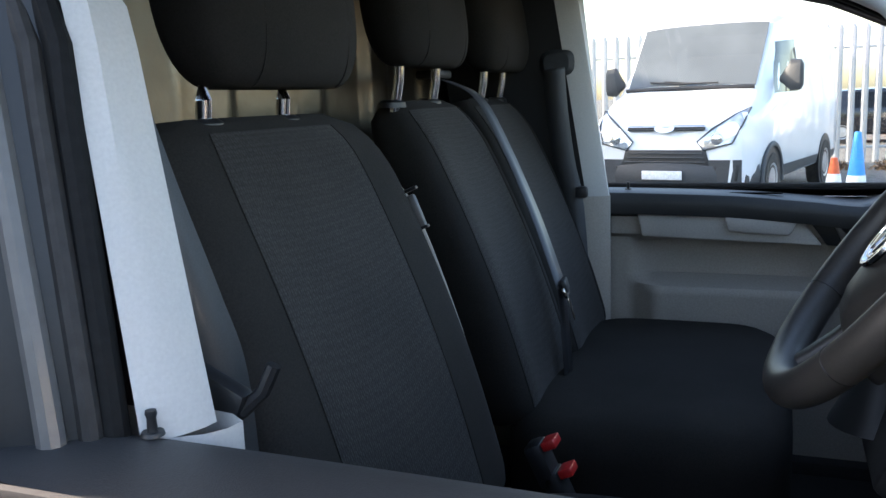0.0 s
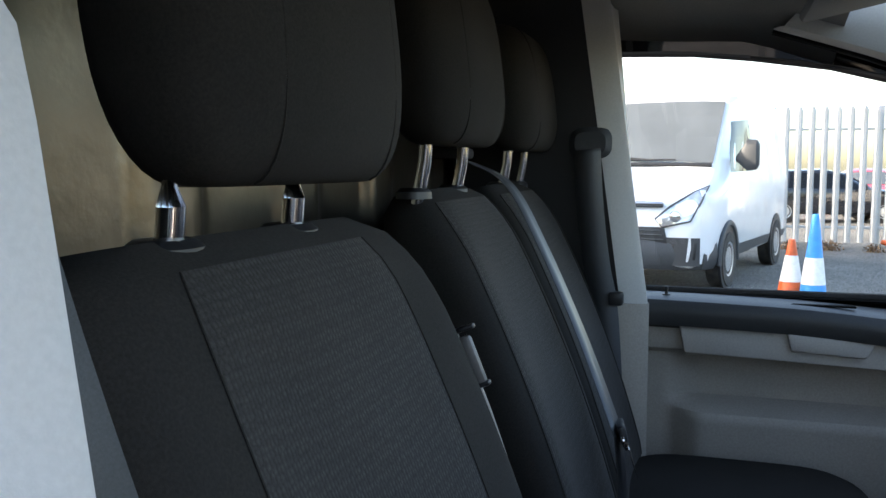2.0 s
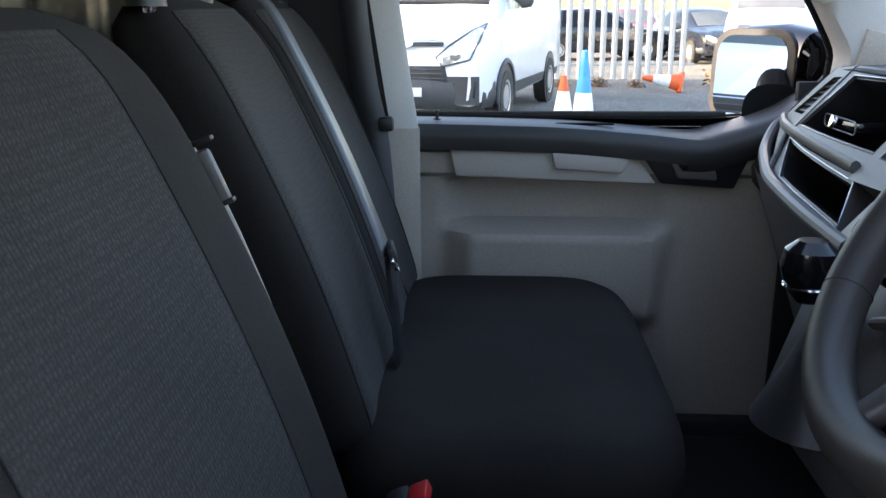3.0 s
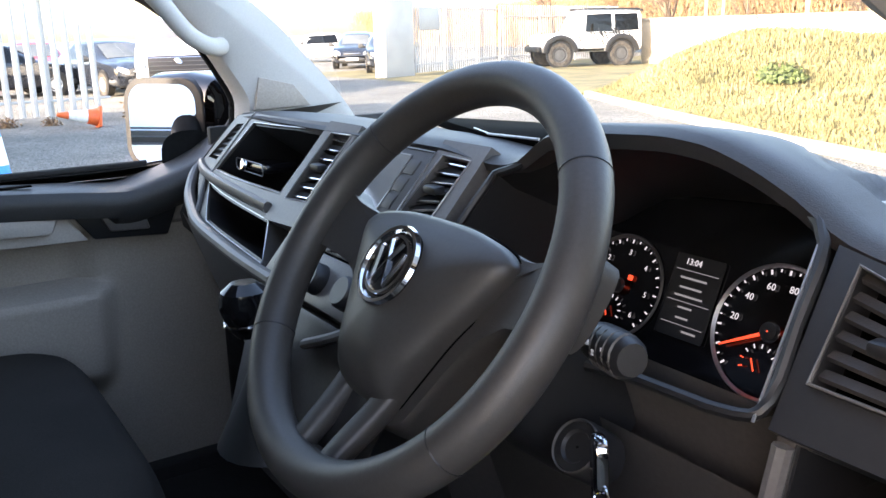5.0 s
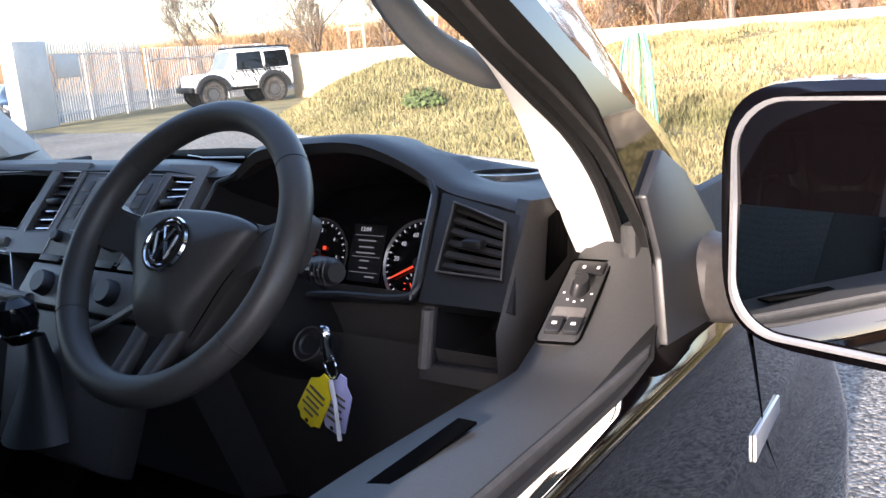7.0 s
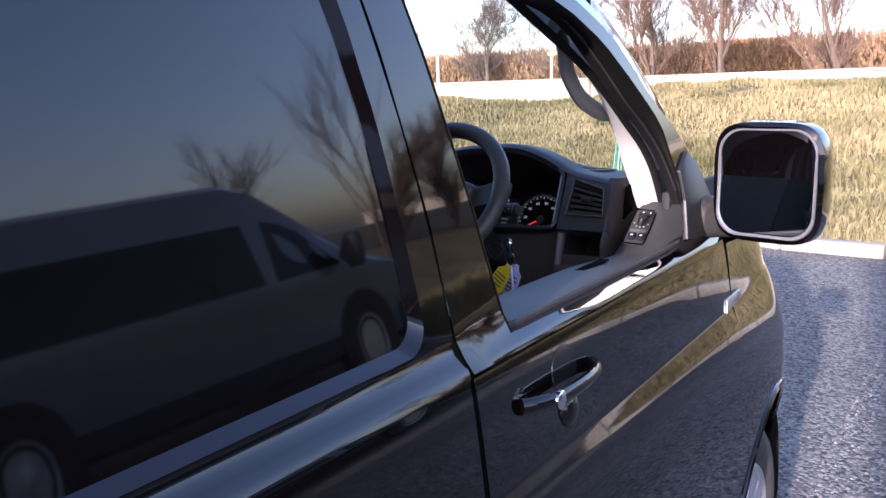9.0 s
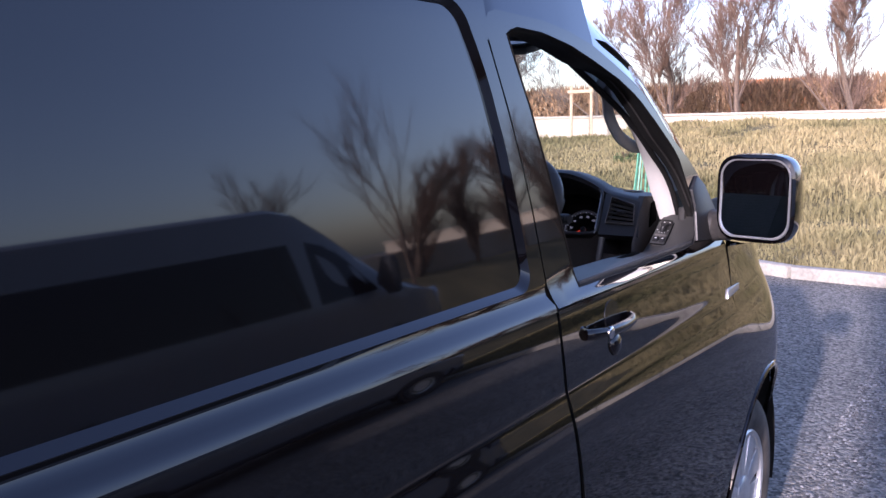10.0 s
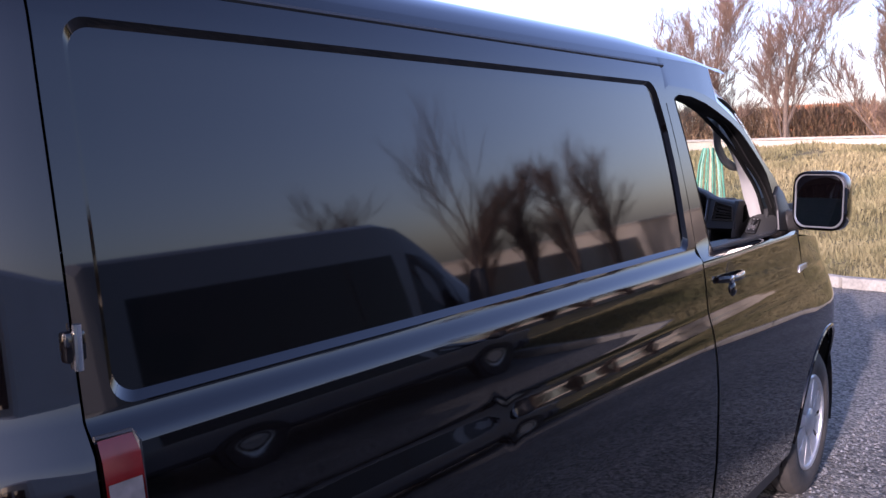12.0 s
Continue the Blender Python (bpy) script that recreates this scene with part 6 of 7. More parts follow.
ribbon([(-.300, -1.135, 1.13), (-.290, -1.128, 1.07), (-.282, -1.122, 1.01), (-.277, -1.118, .962)], .036, (.96, -.22, .08), "lower_webbing", mb).data.materials[0] = BLACK
part("tongue", prism(rounded(.060, .022, .006, 3), -.003, .003, lambda u, v, w: frame_of((-.300, -1.128, 1.125), (.93, .15, 0), (.35, .42, -.8)) @ Vector((u, v, w)), .001), CHROME, mb, "metal belt tongue")
part("tongue_blade", box((.022, .045, .002), (0, 0, 0), .0008, frame_of((-.278, -1.112, 1.098), (.93, .15, 0), (.35, .30, -.85))), CHROME, mb)
part("tongue_grip", box((.05, .026, .012), (0, 0, 0), .004, frame_of((-.304, -1.131, 1.135), (.93, .15, 0), (.35, .30, -.85))), BLACK, mb)
part("belt_guide", box((.085, .05, .018), (-.388, -1.42, 1.548), .006), BLACK, mb)

sbp = thing("side_seat_belt", (-.73, -1.25, 1.55), "black seat belt running down the pale pillar", "seat belt")
part("belt_anchor", superloft([((-.755, -1.245, 1.575), .010, .010, (0, 1, 0), (0, 0, 1)), ((-.75, -1.245, 1.575), .040, .030, (0, 1, 0), (0, 0, 1)), ((-.725, -1.243, 1.573), .042, .032, (0, 1, 0), (0, 0, 1)), ((-.713, -1.242, 1.572), .030, .022, (0, 1, 0), (0, 0, 1))], 26, 3), GREY_PLASTIC, sbp, "grey plastic belt anchor cover")
part("anchor_slide", box((.012, .055, .20), (-.768, -1.235, 1.62), .004), PILLAR, sbp)
part("anchor_back", box((.010, .085, .12), (-.762, -1.238, 1.53), .004), TRIM_SILVER, sbp)
ribbon([(-.712, -1.247, 1.56), (-.716, -1.240, 1.45), (-.728, -1.228, 1.34), (-.738, -1.212, 1.25), (-.738, -1.20, 1.10), (-.738, -1.19, .95)], .052, (.1, 1, .1), "webbing", sbp)
part("belt_stop", box((.02, .03, .028), (-.735, -1.190, 1.268), .006), BLACK, sbp)
sbd = thing("driver_seat_belt", (.78, -1.2, 1.3), "black driver's seat belt beside the pale pillar", "seat belt")
ribbon([(.752, -1.262, 1.60), (.748, -1.236, 1.50), (.744, -1.212, 1.42), (.732, -1.192, 1.34), (.720, -1.180, 1.27), (.714, -1.178, 1.15), (.714, -1.18, .98)], .044, (-.75, .62, .1), "webbing", sbd).data.materials[0] = BELT_DARK
part("tongue_grip", box((.02, .055, .035), (.738, -1.172, 1.262), .006, Matrix.Rotation(radians(-25), 4, "X")), BLACK, sbd)
part("tongue", tube([(.738, -1.15, 1.25), (.735, -1.13, 1.268), (.732, -1.12, 1.29)], .006, 8), BLACK, sbd)
for i, (y, z) in enumerate(((-1.055, .985), (-1.03, .945))):
    bk = thing("belt_buckle", (.115, y, z - .05), "black belt buckle with a red release button", "belt buckle", group="belt buckles")
    mm = Matrix.Rotation(radians(25), 4, "X")
    part("case", box((.045, .030, .07), (.115, y - .012, z - .03), .008, mm), BLACK, bk)
    part("button", box((.036, .022, .014), (.115, y, z + .004), .003, mm), RED, bk, "red release button")

# ---- dashboard ----
dash = thing("dashboard", (0, -.3, 1.1), "dark grey moulded plastic dashboard with vents, radio and open shelves", "dashboard")
DS = .70
NV = Vector((0, -1, DS)).normalized()


def wrap(x):
    return .05 * (max(0, -x - .35) / .4) ** 2 + .9 * max(0, x - .76) ** 1.5


def dp(x, z, off=0.0):
    """A point on the sloping face of the dashboard; off stands out towards the seats."""
    return Vector((x, -.43 - (1.37 - z) * DS + wrap(x), z)) + NV * off


def dpl(x, z, w):
    return dp(x, z, w)


EDGE_Z = mono([-.87, -.72, -.62, -.45, -.2, .1, .21, .245, .27, .30, .35, .40, .45, .49, .53, .58, .625, .655, .70, .735, .77],
              [1.345, 1.372, 1.386, 1.394, 1.396, 1.401, 1.393, 1.397, 1.411, 1.430, 1.439, 1.442, 1.4445, 1.442, 1.432, 1.411, 1.385, 1.3775, 1.3695, 1.360, 1.350])


# top
rows = []
for x in lin(-.865, .762, 110):
    ze = EDGE_Z(x)
    base = min(1.386, ze - .004)
    up = ze - base
    h = step(.215, .29, x) * step(.66, .60, x)
    yr = -.42 + wrap(x) + 1.5 * max(0, -x - .63) ** 1.35
    prof = [(.04 - .09 * (x / .8) ** 2, 1.245), (.0 - .09 * (x / .8) ** 2, 1.30 + .1 * up), (-.12, 1.352 + .25 * up), (-.24, base - .012 + .5 * up), (max(-.33, yr + .05), base - .002 + .88 * up), (yr + .03, ze - .001), (yr + .008, ze - .002), (yr - .003, ze - .008), (yr + .002, ze - .016 - .006 * h)]
    if h > .02:
        prof += [(yr + .03, ze - .022 - .004 * h), (yr + .12, ze - .04)]
    else:
        prof += [(yr + .002, ze - .018), (yr + .012, ze - .020)]
    fine = resample([(0, y, z) for y, z in prof[:6]], 30) + [Vector((0, y, z)) for y, z in prof[6:]]
    row = []
    for q in fine:
        k = step(.115, .072, math.hypot(x - .606, q.y + .248)) if q.y > -.34 else 0.0
        row.append(Vector((x, q.y, q.z + (1.3665 - .05 * (q.y + .248) - q.z) * k)))
    rows.append(row)
part("dash_top", strip(rows), DASH_TOP, dash, "dark grained dashboard top with an instrument hood")


def quad_loop(c4, n=4, r=.0):
    """Four corners as a closed outline with n points a side."""
    out = []
    for a, b in zip(c4, c4[1:] + c4[:1]):
        out += [(a[0] + (b[0] - a[0]) * i / n, a[1] + (b[1] - a[1]) * i / n) for i in range(n)]
    return out


def slats(name, corners, count, e, tab=True, thick=.0035, deep=.022, mt=BLACK):
    """Vent blades across an opening of four corners TL TR BR BL on the dash face."""
    tl, tr, br, bl = [Vector((a, b, 0)) for a, b in corners]
    for i in range(count):
        t = (i + .5) / count
        a, b = tl.lerp(bl, t), tr.lerp(br, t)
        pts = []
        bm = bmesh.new()
        r = []
        for q in (a, b):
            p = dp(q.x, q.y, -.004)
            f = Vector((0, .8, .35)).normalized() * deep
            up = Vector((0, -.35, .8)).normalized() * thick
            r.append([p - up * .5 , p + up * .5, p + f + up * .3, p + f - up * .3])
        strip(r, closed=True, cap=True, bm=bm)
        part("vent_blade", bm, mt, e)
    if tab:
        c = (tl + tr + br + bl) / 4
        part("vent_tab", box((.026, .016, .010), dp(c.x, c.y, .004), .003), BLACK, e)


# driver's outer vent
V = [(.646, 1.365), (.722, 1.346), (.735, 1.291), (.647, 1.293)]
B = [(.622, 1.376), (.735, 1.356), (.757, 1.262), (.632, 1.262)]
vent = part("driver_vent", plate_with_recess(quad_loop(B), quad_loop(V), .05, dpl, .03), BLACK, dash, "dark air vent panel")
slats("driver", V, 6, vent, True, thick=.0042, deep=.009, mt=DASH_TOP)
part("vent_rim", tube([dp(a, b, .005) for a, b in V], .0016, 6, closed=True), FRAME_GREY, vent)
# near-black slab for the shade deep in the vent
part("vent_shade", prism([(.690 + (x - .690) * .97, 1.325 + (z - 1.325) * .95) for x, z in quad_loop(V, 3)], -.034, -.028, dpl), VOID, vent)
part("vent_bezel", tube([dp(x, z, .002) for x, z in quad_loop(V, 3)], .0016, 6, closed=True), BLACK, vent)
# right end of the dash with its side vent
rows = []
for z in lin(1.05, 1.372, 16):
    y = -.43 - (1.37 - z) * DS * step(1.0, 1.25, z)
    yb = max(y, -.52)
    rows.append([Vector((.725 + .018 * step(1.375, 1.25, z), yb + .004, z)), Vector((.745, yb - .004, z)), Vector((.757, yb + .010, z)), Vector((.762, yb + .035, z)), Vector((.764, -.34, z)), Vector((.765, -.05, z))])
part("dash_end", strip(rows), DASH_TOP, dash)
# no opening here: a near-black plate and bars paint the vent's inner shade
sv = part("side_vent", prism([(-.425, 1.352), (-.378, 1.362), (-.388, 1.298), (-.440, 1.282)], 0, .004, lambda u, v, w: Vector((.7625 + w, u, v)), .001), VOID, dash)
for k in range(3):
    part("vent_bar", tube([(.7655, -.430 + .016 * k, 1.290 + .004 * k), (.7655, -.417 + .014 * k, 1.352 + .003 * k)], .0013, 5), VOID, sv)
# cup holder in the dash top
cup = part("cup_holder_ring", lathe([(.062, -.006), (.060, .003), (.050, .004), (.047, 0), (.046, -.05), (.001, -.05)], Matrix.Translation((.606, -.248, 1.3695)) @ Matrix.Rotation(radians(-4), 4, "X"), 36, cap=False), TRIM_SILVER, dash, "grey ring of a cup holder")
part("cup_holder_well", lathe([(.0465, .003), (.0455, -.05), (.001, -.05)], Matrix.Translation((.606, -.248, 1.3705)) @ Matrix.Rotation(radians(-4), 4, "X"), 36, cap=False), BLACK, cup)

# instrument cluster
CN = Vector((0, -.92, .39)).normalized()


def cl(x, z, off=0.0):
    """A point on the instrument face."""
    return Vector((x, -.300 - (1.246 - z) * .42, z)) + CN * off


CU = Vector((0, .39, .92)).normalized()
pod = [(.222, 1.376), (.25, 1.386), (.275, 1.402), (.305, 1.419), (.35, 1.428), (.40, 1.431), (.45, 1.4335), (.487, 1.431), (.53, 1.421), (.575, 1.401), (.612, 1.374), (.620, 1.32), (.624, 1.275), (.60, 1.262), (.50, 1.258), (.38, 1.245), (.24, 1.24), (.205, 1.26), (.205, 1.32)]
bm = bmesh.new()
front = [dp(x, z, -.004) for x, z in pod]
mid = [dp(.39 + (x - .39) * .98, 1.33 + (z - 1.33) * .97, -.03) for x, z in pod]
back = [cl(.385 + (x - .385) * .92, 1.165 + (z - 1.24) * .98, 0) for x, z in pod]
strip([front, mid, back], closed=True, bm=bm)
part("instrument_pod", bm, BLACK, dash, "deep black instrument pod")
face = part("instrument_face", prism([(.385 + (x - .385) * .925, 1.165 + (z - 1.24) * .985) for x, z in pod], -.006, -.001, lambda u, v, w: cl(u, v, w)), GLOSS_BLACK, dash)
part("pod_lip", tube(smooth_path([dp(x, z, .001) for x, z in pod + pod[:1]], 60)[:-1], .005, 8, closed=True), BLACK, dash)


def dial(cx, cz, r, a0, a1, ticks, labels, needle, nm, parent):
    g = part(nm, lathe([(r, .0), (r + .003, .003), (r + .004, .0015), (r + .004, 0)], frame_of(cl(cx, cz, .001), (1, 0, 0), CU), 56, cap=False), SATIN if nm == "speedometer" else FRAME_GREY, parent, "round gauge with white figures and a red needle")
    base = frame_of(cl(cx, cz, .002), (1, 0, 0), CU)
    bm = bmesh.new()
    for i in range(ticks):
        a = radians(a0 + (a1 - a0) * i / (ticks - 1))
        big = i % 2 == 0
        mm = base @ Matrix.Rotation(a, 4, "Z")
        vs0 = set(bm.verts)
        box((r * (.075 if big else .045), r * (.030 if big else .020), .0006), (r * (.93 if big else .95), 0, 0), 0, bm=bm)
        for v in bm.verts:
            if v not in vs0:
                v.co = mm @ v.co
    part("tick_marks", bm, WHITE_MARK, g)
    for text, a in labels:
        a = radians(a)
        words(text, r * .155, base @ Matrix.Translation((math.cos(a) * r * .70, math.sin(a) * r * .70, .0004)), WHITE_MARK, g, "figure")
    a = radians(needle)
    part("needle", prism([(-r * .12, -r * .03), (r * .88, -r * .012), (r * .88, r * .012), (-r * .12, r * .03)], .003, .0045, lambda u, v, w: base @ Matrix.Rotation(a, 4, "Z") @ Vector((u, v, w))), ORANGE, g, "red needle")
    part("needle_cap", lathe([(r * .15, .002), (r * .14, .007), (.001, .008)], base, 20, cap=False), BLACK, g)
    part("cap_ring", lathe([(r * .155, .003), (r * .17, .003)], base, 24, cap=False), CHROME, g)
    return g, base


tach, tb = dial(.288, 1.243, .056, 225, -45, 25, [("0", 222), ("1", 180), ("2", 135), ("3", 88), ("4", 42), ("5", -3), ("6", -45)], 180, "rev_counter", face)
speed, sb_ = dial(.487, 1.244, .063, 225, -45, 29, [("20", 174), ("40", 142), ("60", 110), ("80", 78), ("100", 46), ("120", 14), ("140", -18), ("160", -44)], 208, "speedometer", face)
for g, b, r in ((tach, tb, .056), (speed, sb_, .063)):
    for i in range(9):
        a = radians(200 - 220 * i / 8)
        part("small_tick", box((.004, .0012, .0006), (0, 0, 0), 0, b @ Matrix.Translation((-.004, -r * .52, .0012)) @ Matrix.Rotation(a, 4, "Z") @ Matrix.Translation((r * .28, 0, 0))), WHITE_MARK if i > 1 else ORANGE, g)
    part("small_needle", box((.013, .0014, .0006), (0, 0, 0), 0, b @ Matrix.Translation((-.008, -r * .55, .002)) @ Matrix.Rotation(radians(-60), 4, "Z")), ORANGE, g)
part("warning_light", prism(rounded(.007, .006, .0015, 3), 0, .0006, lambda u, v, w: tb @ Vector((.012 + u, .012 + v, w))), ORANGE, tach, "small red warning light")
lb = frame_of(cl(.386, 1.252, .002), (1, 0, 0), CU)
lcd = part("trip_display", prism(rounded(.060, .088, .003, 3), -.001, .001, lambda u, v, w: lb @ Vector((u, v, w))), LCD, face, "dark trip display with dim readings")
words("13:04", .0095, lb @ Matrix.Translation((-.008, .036, .0016)), WHITE_MARK, lcd, "clock_reading")
for i, (w, z) in enumerate(((.034, .019), (.028, .009), (.036, .0), (.018, -.012), (.016, -.023), (.018, -.036))):
    part("reading_bar", box((w, .0022, .0006), (0, 0, 0), 0, lb @ Matrix.Translation((-.002 + (.0 if i < 5 else .014), z, .0016))), DIM_MARK, lcd)
for z in (.027, -.006, -.030):
    part("rule", box((.054, .0008, .0006), (0, 0, 0), 0, lb @ Matrix.Translation((0, z, .0016))), DIM_MARK, lcd)
part("display_edge", box((.0012, .088, .0008), (0, 0, 0), 0, lb @ Matrix.Translation((-.031, 0, .001))), CHROME, lcd)

# centre stack
VL = [(-.180, 1.384), (-.118, 1.385), (-.146, 1.295), (-.212, 1.291)]
VR = [(.117, 1.383), (.174, 1.382), (.155, 1.318), (.085, 1.305)]
SB = [(-.200, 1.398), (.195, 1.398), (.165, 1.255), (-.245, 1.255)]
part("centre_console", plate_with_recess(quad_loop(SB), quad_loop([(-.105, 1.386), (.104, 1.386), (.074, 1.270), (-.135, 1.270)]), .004, lambda x, z, w: dp(x, z, w - .052), .02), PLASTIC, dash, "grey centre console face")
vl = part("centre_vent", plate_with_recess(quad_loop([(-.202, 1.399), (-.103, 1.399), (-.136, 1.262), (-.246, 1.258)]), quad_loop(VL), .045, lambda x, z, w: dp(x, z, w + .004), .05), TRIM_SILVER, dash, "grey vent surround")
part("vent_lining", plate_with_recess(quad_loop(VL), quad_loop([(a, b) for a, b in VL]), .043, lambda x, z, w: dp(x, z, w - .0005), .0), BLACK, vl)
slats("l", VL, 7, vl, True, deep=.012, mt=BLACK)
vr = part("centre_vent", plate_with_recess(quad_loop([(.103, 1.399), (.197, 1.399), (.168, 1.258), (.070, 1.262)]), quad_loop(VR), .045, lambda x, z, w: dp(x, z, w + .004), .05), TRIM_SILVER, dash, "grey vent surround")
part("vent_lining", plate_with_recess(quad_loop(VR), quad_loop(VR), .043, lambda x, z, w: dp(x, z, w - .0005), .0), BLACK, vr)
slats("r", VR, 7, vr, True, deep=.012, mt=BLACK)
for k, c4 in enumerate((VL, VR)):
    tl, tr, br, bl = [Vector((a, b, 0)) for a, b in c4]
    for i in range(7):
        t = (i + .5) / 7
        part("blade_edge", tube([dp(q.x, q.y, -.003) for q in (tl.lerp(bl, t), tr.lerp(br, t))], .0013, 5), CHROME, (vl, vr)[k])
radio = part("radio", prism([(-.100, 1.384), (.101, 1.384), (.070, 1.258), (-.136, 1.258)], -.05, .004, dpl, .002), PLASTIC, dash, "car radio with a touch screen painted pale for its reflection")
part("radio_screen", prism([(-.062, 1.376), (.055, 1.376), (.036, 1.298), (-.085, 1.298)], .004, .0055, dpl), SCREEN, radio, "glossy unlit touch screen, its reflection painted as grey")
for s, x0 in ((1, .066), (-1, -.083)):
    for i in range(3):
        z = 1.364 - .020 * i
        part("radio_button", prism([(x0 - .012 - .006 * i, z + .008), (x0 + .014 - .006 * i, z + .008), (x0 + .010 - .006 * i, z - .008), (x0 - .016 - .006 * i, z - .008)], .0035, .0050, dpl, .0004), PLASTIC, radio)
for x in (-.107, .052):
    part("radio_knob", lathe([(.010, 0), (.010, .010), (.008, .012), (.001, .012)], frame_of(dp(x, 1.288, .004), (1, 0, 0), NV.cross(Vector((1, 0, 0)))), 20), BLACK, radio)
heat = part("heater_panel", prism([(-.150, 1.250), (.165, 1.250), (.150, 1.195), (-.165, 1.195)], -.02, .004, dpl, .003), TRIM_SILVER, dash, "grey heater control panel")
for i in range(3):
    part("heater_knob", lathe([(.021, 0), (.020, .014), (.017, .018), (.001, .018)], frame_of(dp(-.09 + .085 * i, 1.222, .004), (1, 0, 0), NV.cross(Vector((1, 0, 0)))), 24), BLACK, heat)
for i in range(4):
    part("heater_button", prism([(-.13 + .07 * i, 1.262), (-.075 + .07 * i, 1.262), (-.08 + .07 * i, 1.253), (-.135 + .07 * i, 1.253)], .004, .007, dpl, .001), PLASTIC, heat)
part("lower_console", prism([(-.18, 1.19), (.165, 1.19), (.14, .98), (-.16, .98)], -.05, .0, lambda u, v, w: dp(u, v, w) + Vector((0, .35 * (1.19 - v), 0)), .01), PLASTIC, dash)

# passenger shelves
UO = [(-.522, 1.391), (-.200, 1.398), (-.245, 1.268), (-.590, 1.275)]
UI = [(-.495, 1.377), (-.205, 1.387), (-.243, 1.294), (-.566, 1.291)]
up = part("upper_shelf", plate_with_recess(quad_loop(UO), quad_loop(UI), .13, dpl, .03), TRIM_SILVER, dash, "open upper shelf in a grey surround")
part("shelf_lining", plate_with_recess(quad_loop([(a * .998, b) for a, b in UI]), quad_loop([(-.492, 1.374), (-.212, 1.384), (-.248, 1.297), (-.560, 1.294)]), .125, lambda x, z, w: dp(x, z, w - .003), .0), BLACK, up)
LO = [(-.700, 1.274), (-.247, 1.265), (-.165, 1.196), (-.470, 1.208)]
LI = [(-.560, 1.270), (-.232, 1.258), (-.182, 1.208), (-.462, 1.222)]
lw = part("lower_shelf", plate_with_recess(quad_loop(LO), quad_loop(LI), .12, dpl, .03), PLASTIC, dash, "open lower shelf")
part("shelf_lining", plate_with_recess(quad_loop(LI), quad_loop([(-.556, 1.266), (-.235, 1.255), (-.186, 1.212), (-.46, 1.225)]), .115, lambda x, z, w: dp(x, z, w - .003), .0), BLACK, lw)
part("shelf_edge", tube(smooth_path([dp(-.722, 1.284, .0), dp(-.64, 1.279, .004), dp(-.5, 1.278, .006), dp(-.25, 1.272, .004)], 14), .0075, 8, r2=.010), TRIM_SILVER, lw)
part("shelf_strut", tube([dp(-.590, 1.272, .002), dp(-.525, 1.222, .002)], .006, 8), PLASTIC, lw)
part("shelf_lip", tube(smooth_path([dp(-.735, 1.290, -.012), dp(-.73, 1.268, .0), dp(-.66, 1.238, .003), dp(-.56, 1.222, .004), dp(-.46, 1.211, .005), dp(-.27, 1.202, .005), dp(-.12, 1.198, .003)], 30), .0105, 10), TRIM_SILVER, lw)
ev = part("end_vent", plate_with_recess(quad_loop([(-.628, 1.379), (-.522, 1.391), (-.590, 1.275), (-.735, 1.279)]), quad_loop([(-.596, 1.367), (-.551, 1.371), (-.604, 1.304), (-.684, 1.300)]), .04, dpl, .03), TRIM_SILVER, dash)
slats("e", [(-.596, 1.367), (-.551, 1.371), (-.604, 1.304), (-.684, 1.300)], 6, ev, False, mt=BLACK)
end_x = mono([1.0, 1.20, 1.279, 1.379], [-.60, -.66, -.735, -.630])
def end_face(z, t):
    """The passenger end of the dashboard; below the shelves it falls away forwards."""
    zz = max(z, 1.19)
    return dp(end_x(zz), zz) + Vector((-.14 * t, .30 * t ** .8 + (zz - z) * .9, z - zz))


part("dash_end_left", strip([[end_face(z, t) for t in lin(0, 1, 6)] for z in lin(1.0, 1.379, 16)]), PLASTIC, dash)
part("lower_dash", strip([[Vector((x, (-.545 if x < .2 else -.50) + .35 * (1.21 - z) + wrap(x), z)) for x in lin(-.70, .80, 30)] for z in lin(.85, 1.205, 8)]), PLASTIC, dash, "dark lower dashboard panel")
tray = part("shelf_tray", box((.13, .06, .016), (-.475, -.408, 1.302), .006, Matrix.Rotation(radians(-3), 4, "Y")), GLOSS_BLACK, up)
part("tray_rim", tube([Vector((-.475, -.440, 1.304)) + Vector((u, -.002, v)) for u, v in rounded(.125, .020, .008, 4)], .0012, 6, closed=True, up=(0, 1, 0)), SATIN, tray)
part("tray_catch", lathe([(.012, 0), (.010, .006), (.001, .007)], Matrix.Translation((-.505, -.440, 1.304)) @ Matrix.Rotation(radians(75), 4, "X"), 16), CHROME, tray, "round chrome catch")
for lp in (VL, VR, UI, LI):
    part("edge_line", tube([dp(x, z, .0048 if lp in (VL, VR) else .001) for x, z in quad_loop(lp, 3)], .0011, 5, closed=True), SATIN, dash, "thin satin edge line")
part("edge_line", tube([dp(x, z, .001) for x, z in UO[:1] + UO[3:]], .0012, 5), SATIN, dash)
part("edge_line", tube([dp(x, z, .001) for x, z in LO[:2]], .0012, 5), SATIN, dash)
# driver's side pocket under the vent
part("knee_panel", strip([[Vector((x, -.475 + .30 * (1.26 - z), z)) for x in lin(.17, .64, 10)] for z in lin(.85, 1.262, 10)]), PLASTIC, dash, "dark knee panel")
PO = [(.634, 1.262), (.754, 1.262), (.748, 1.165), (.622, 1.165)]
PI = [(.647, 1.254), (.748, 1.258), (.744, 1.188), (.641, 1.184)]
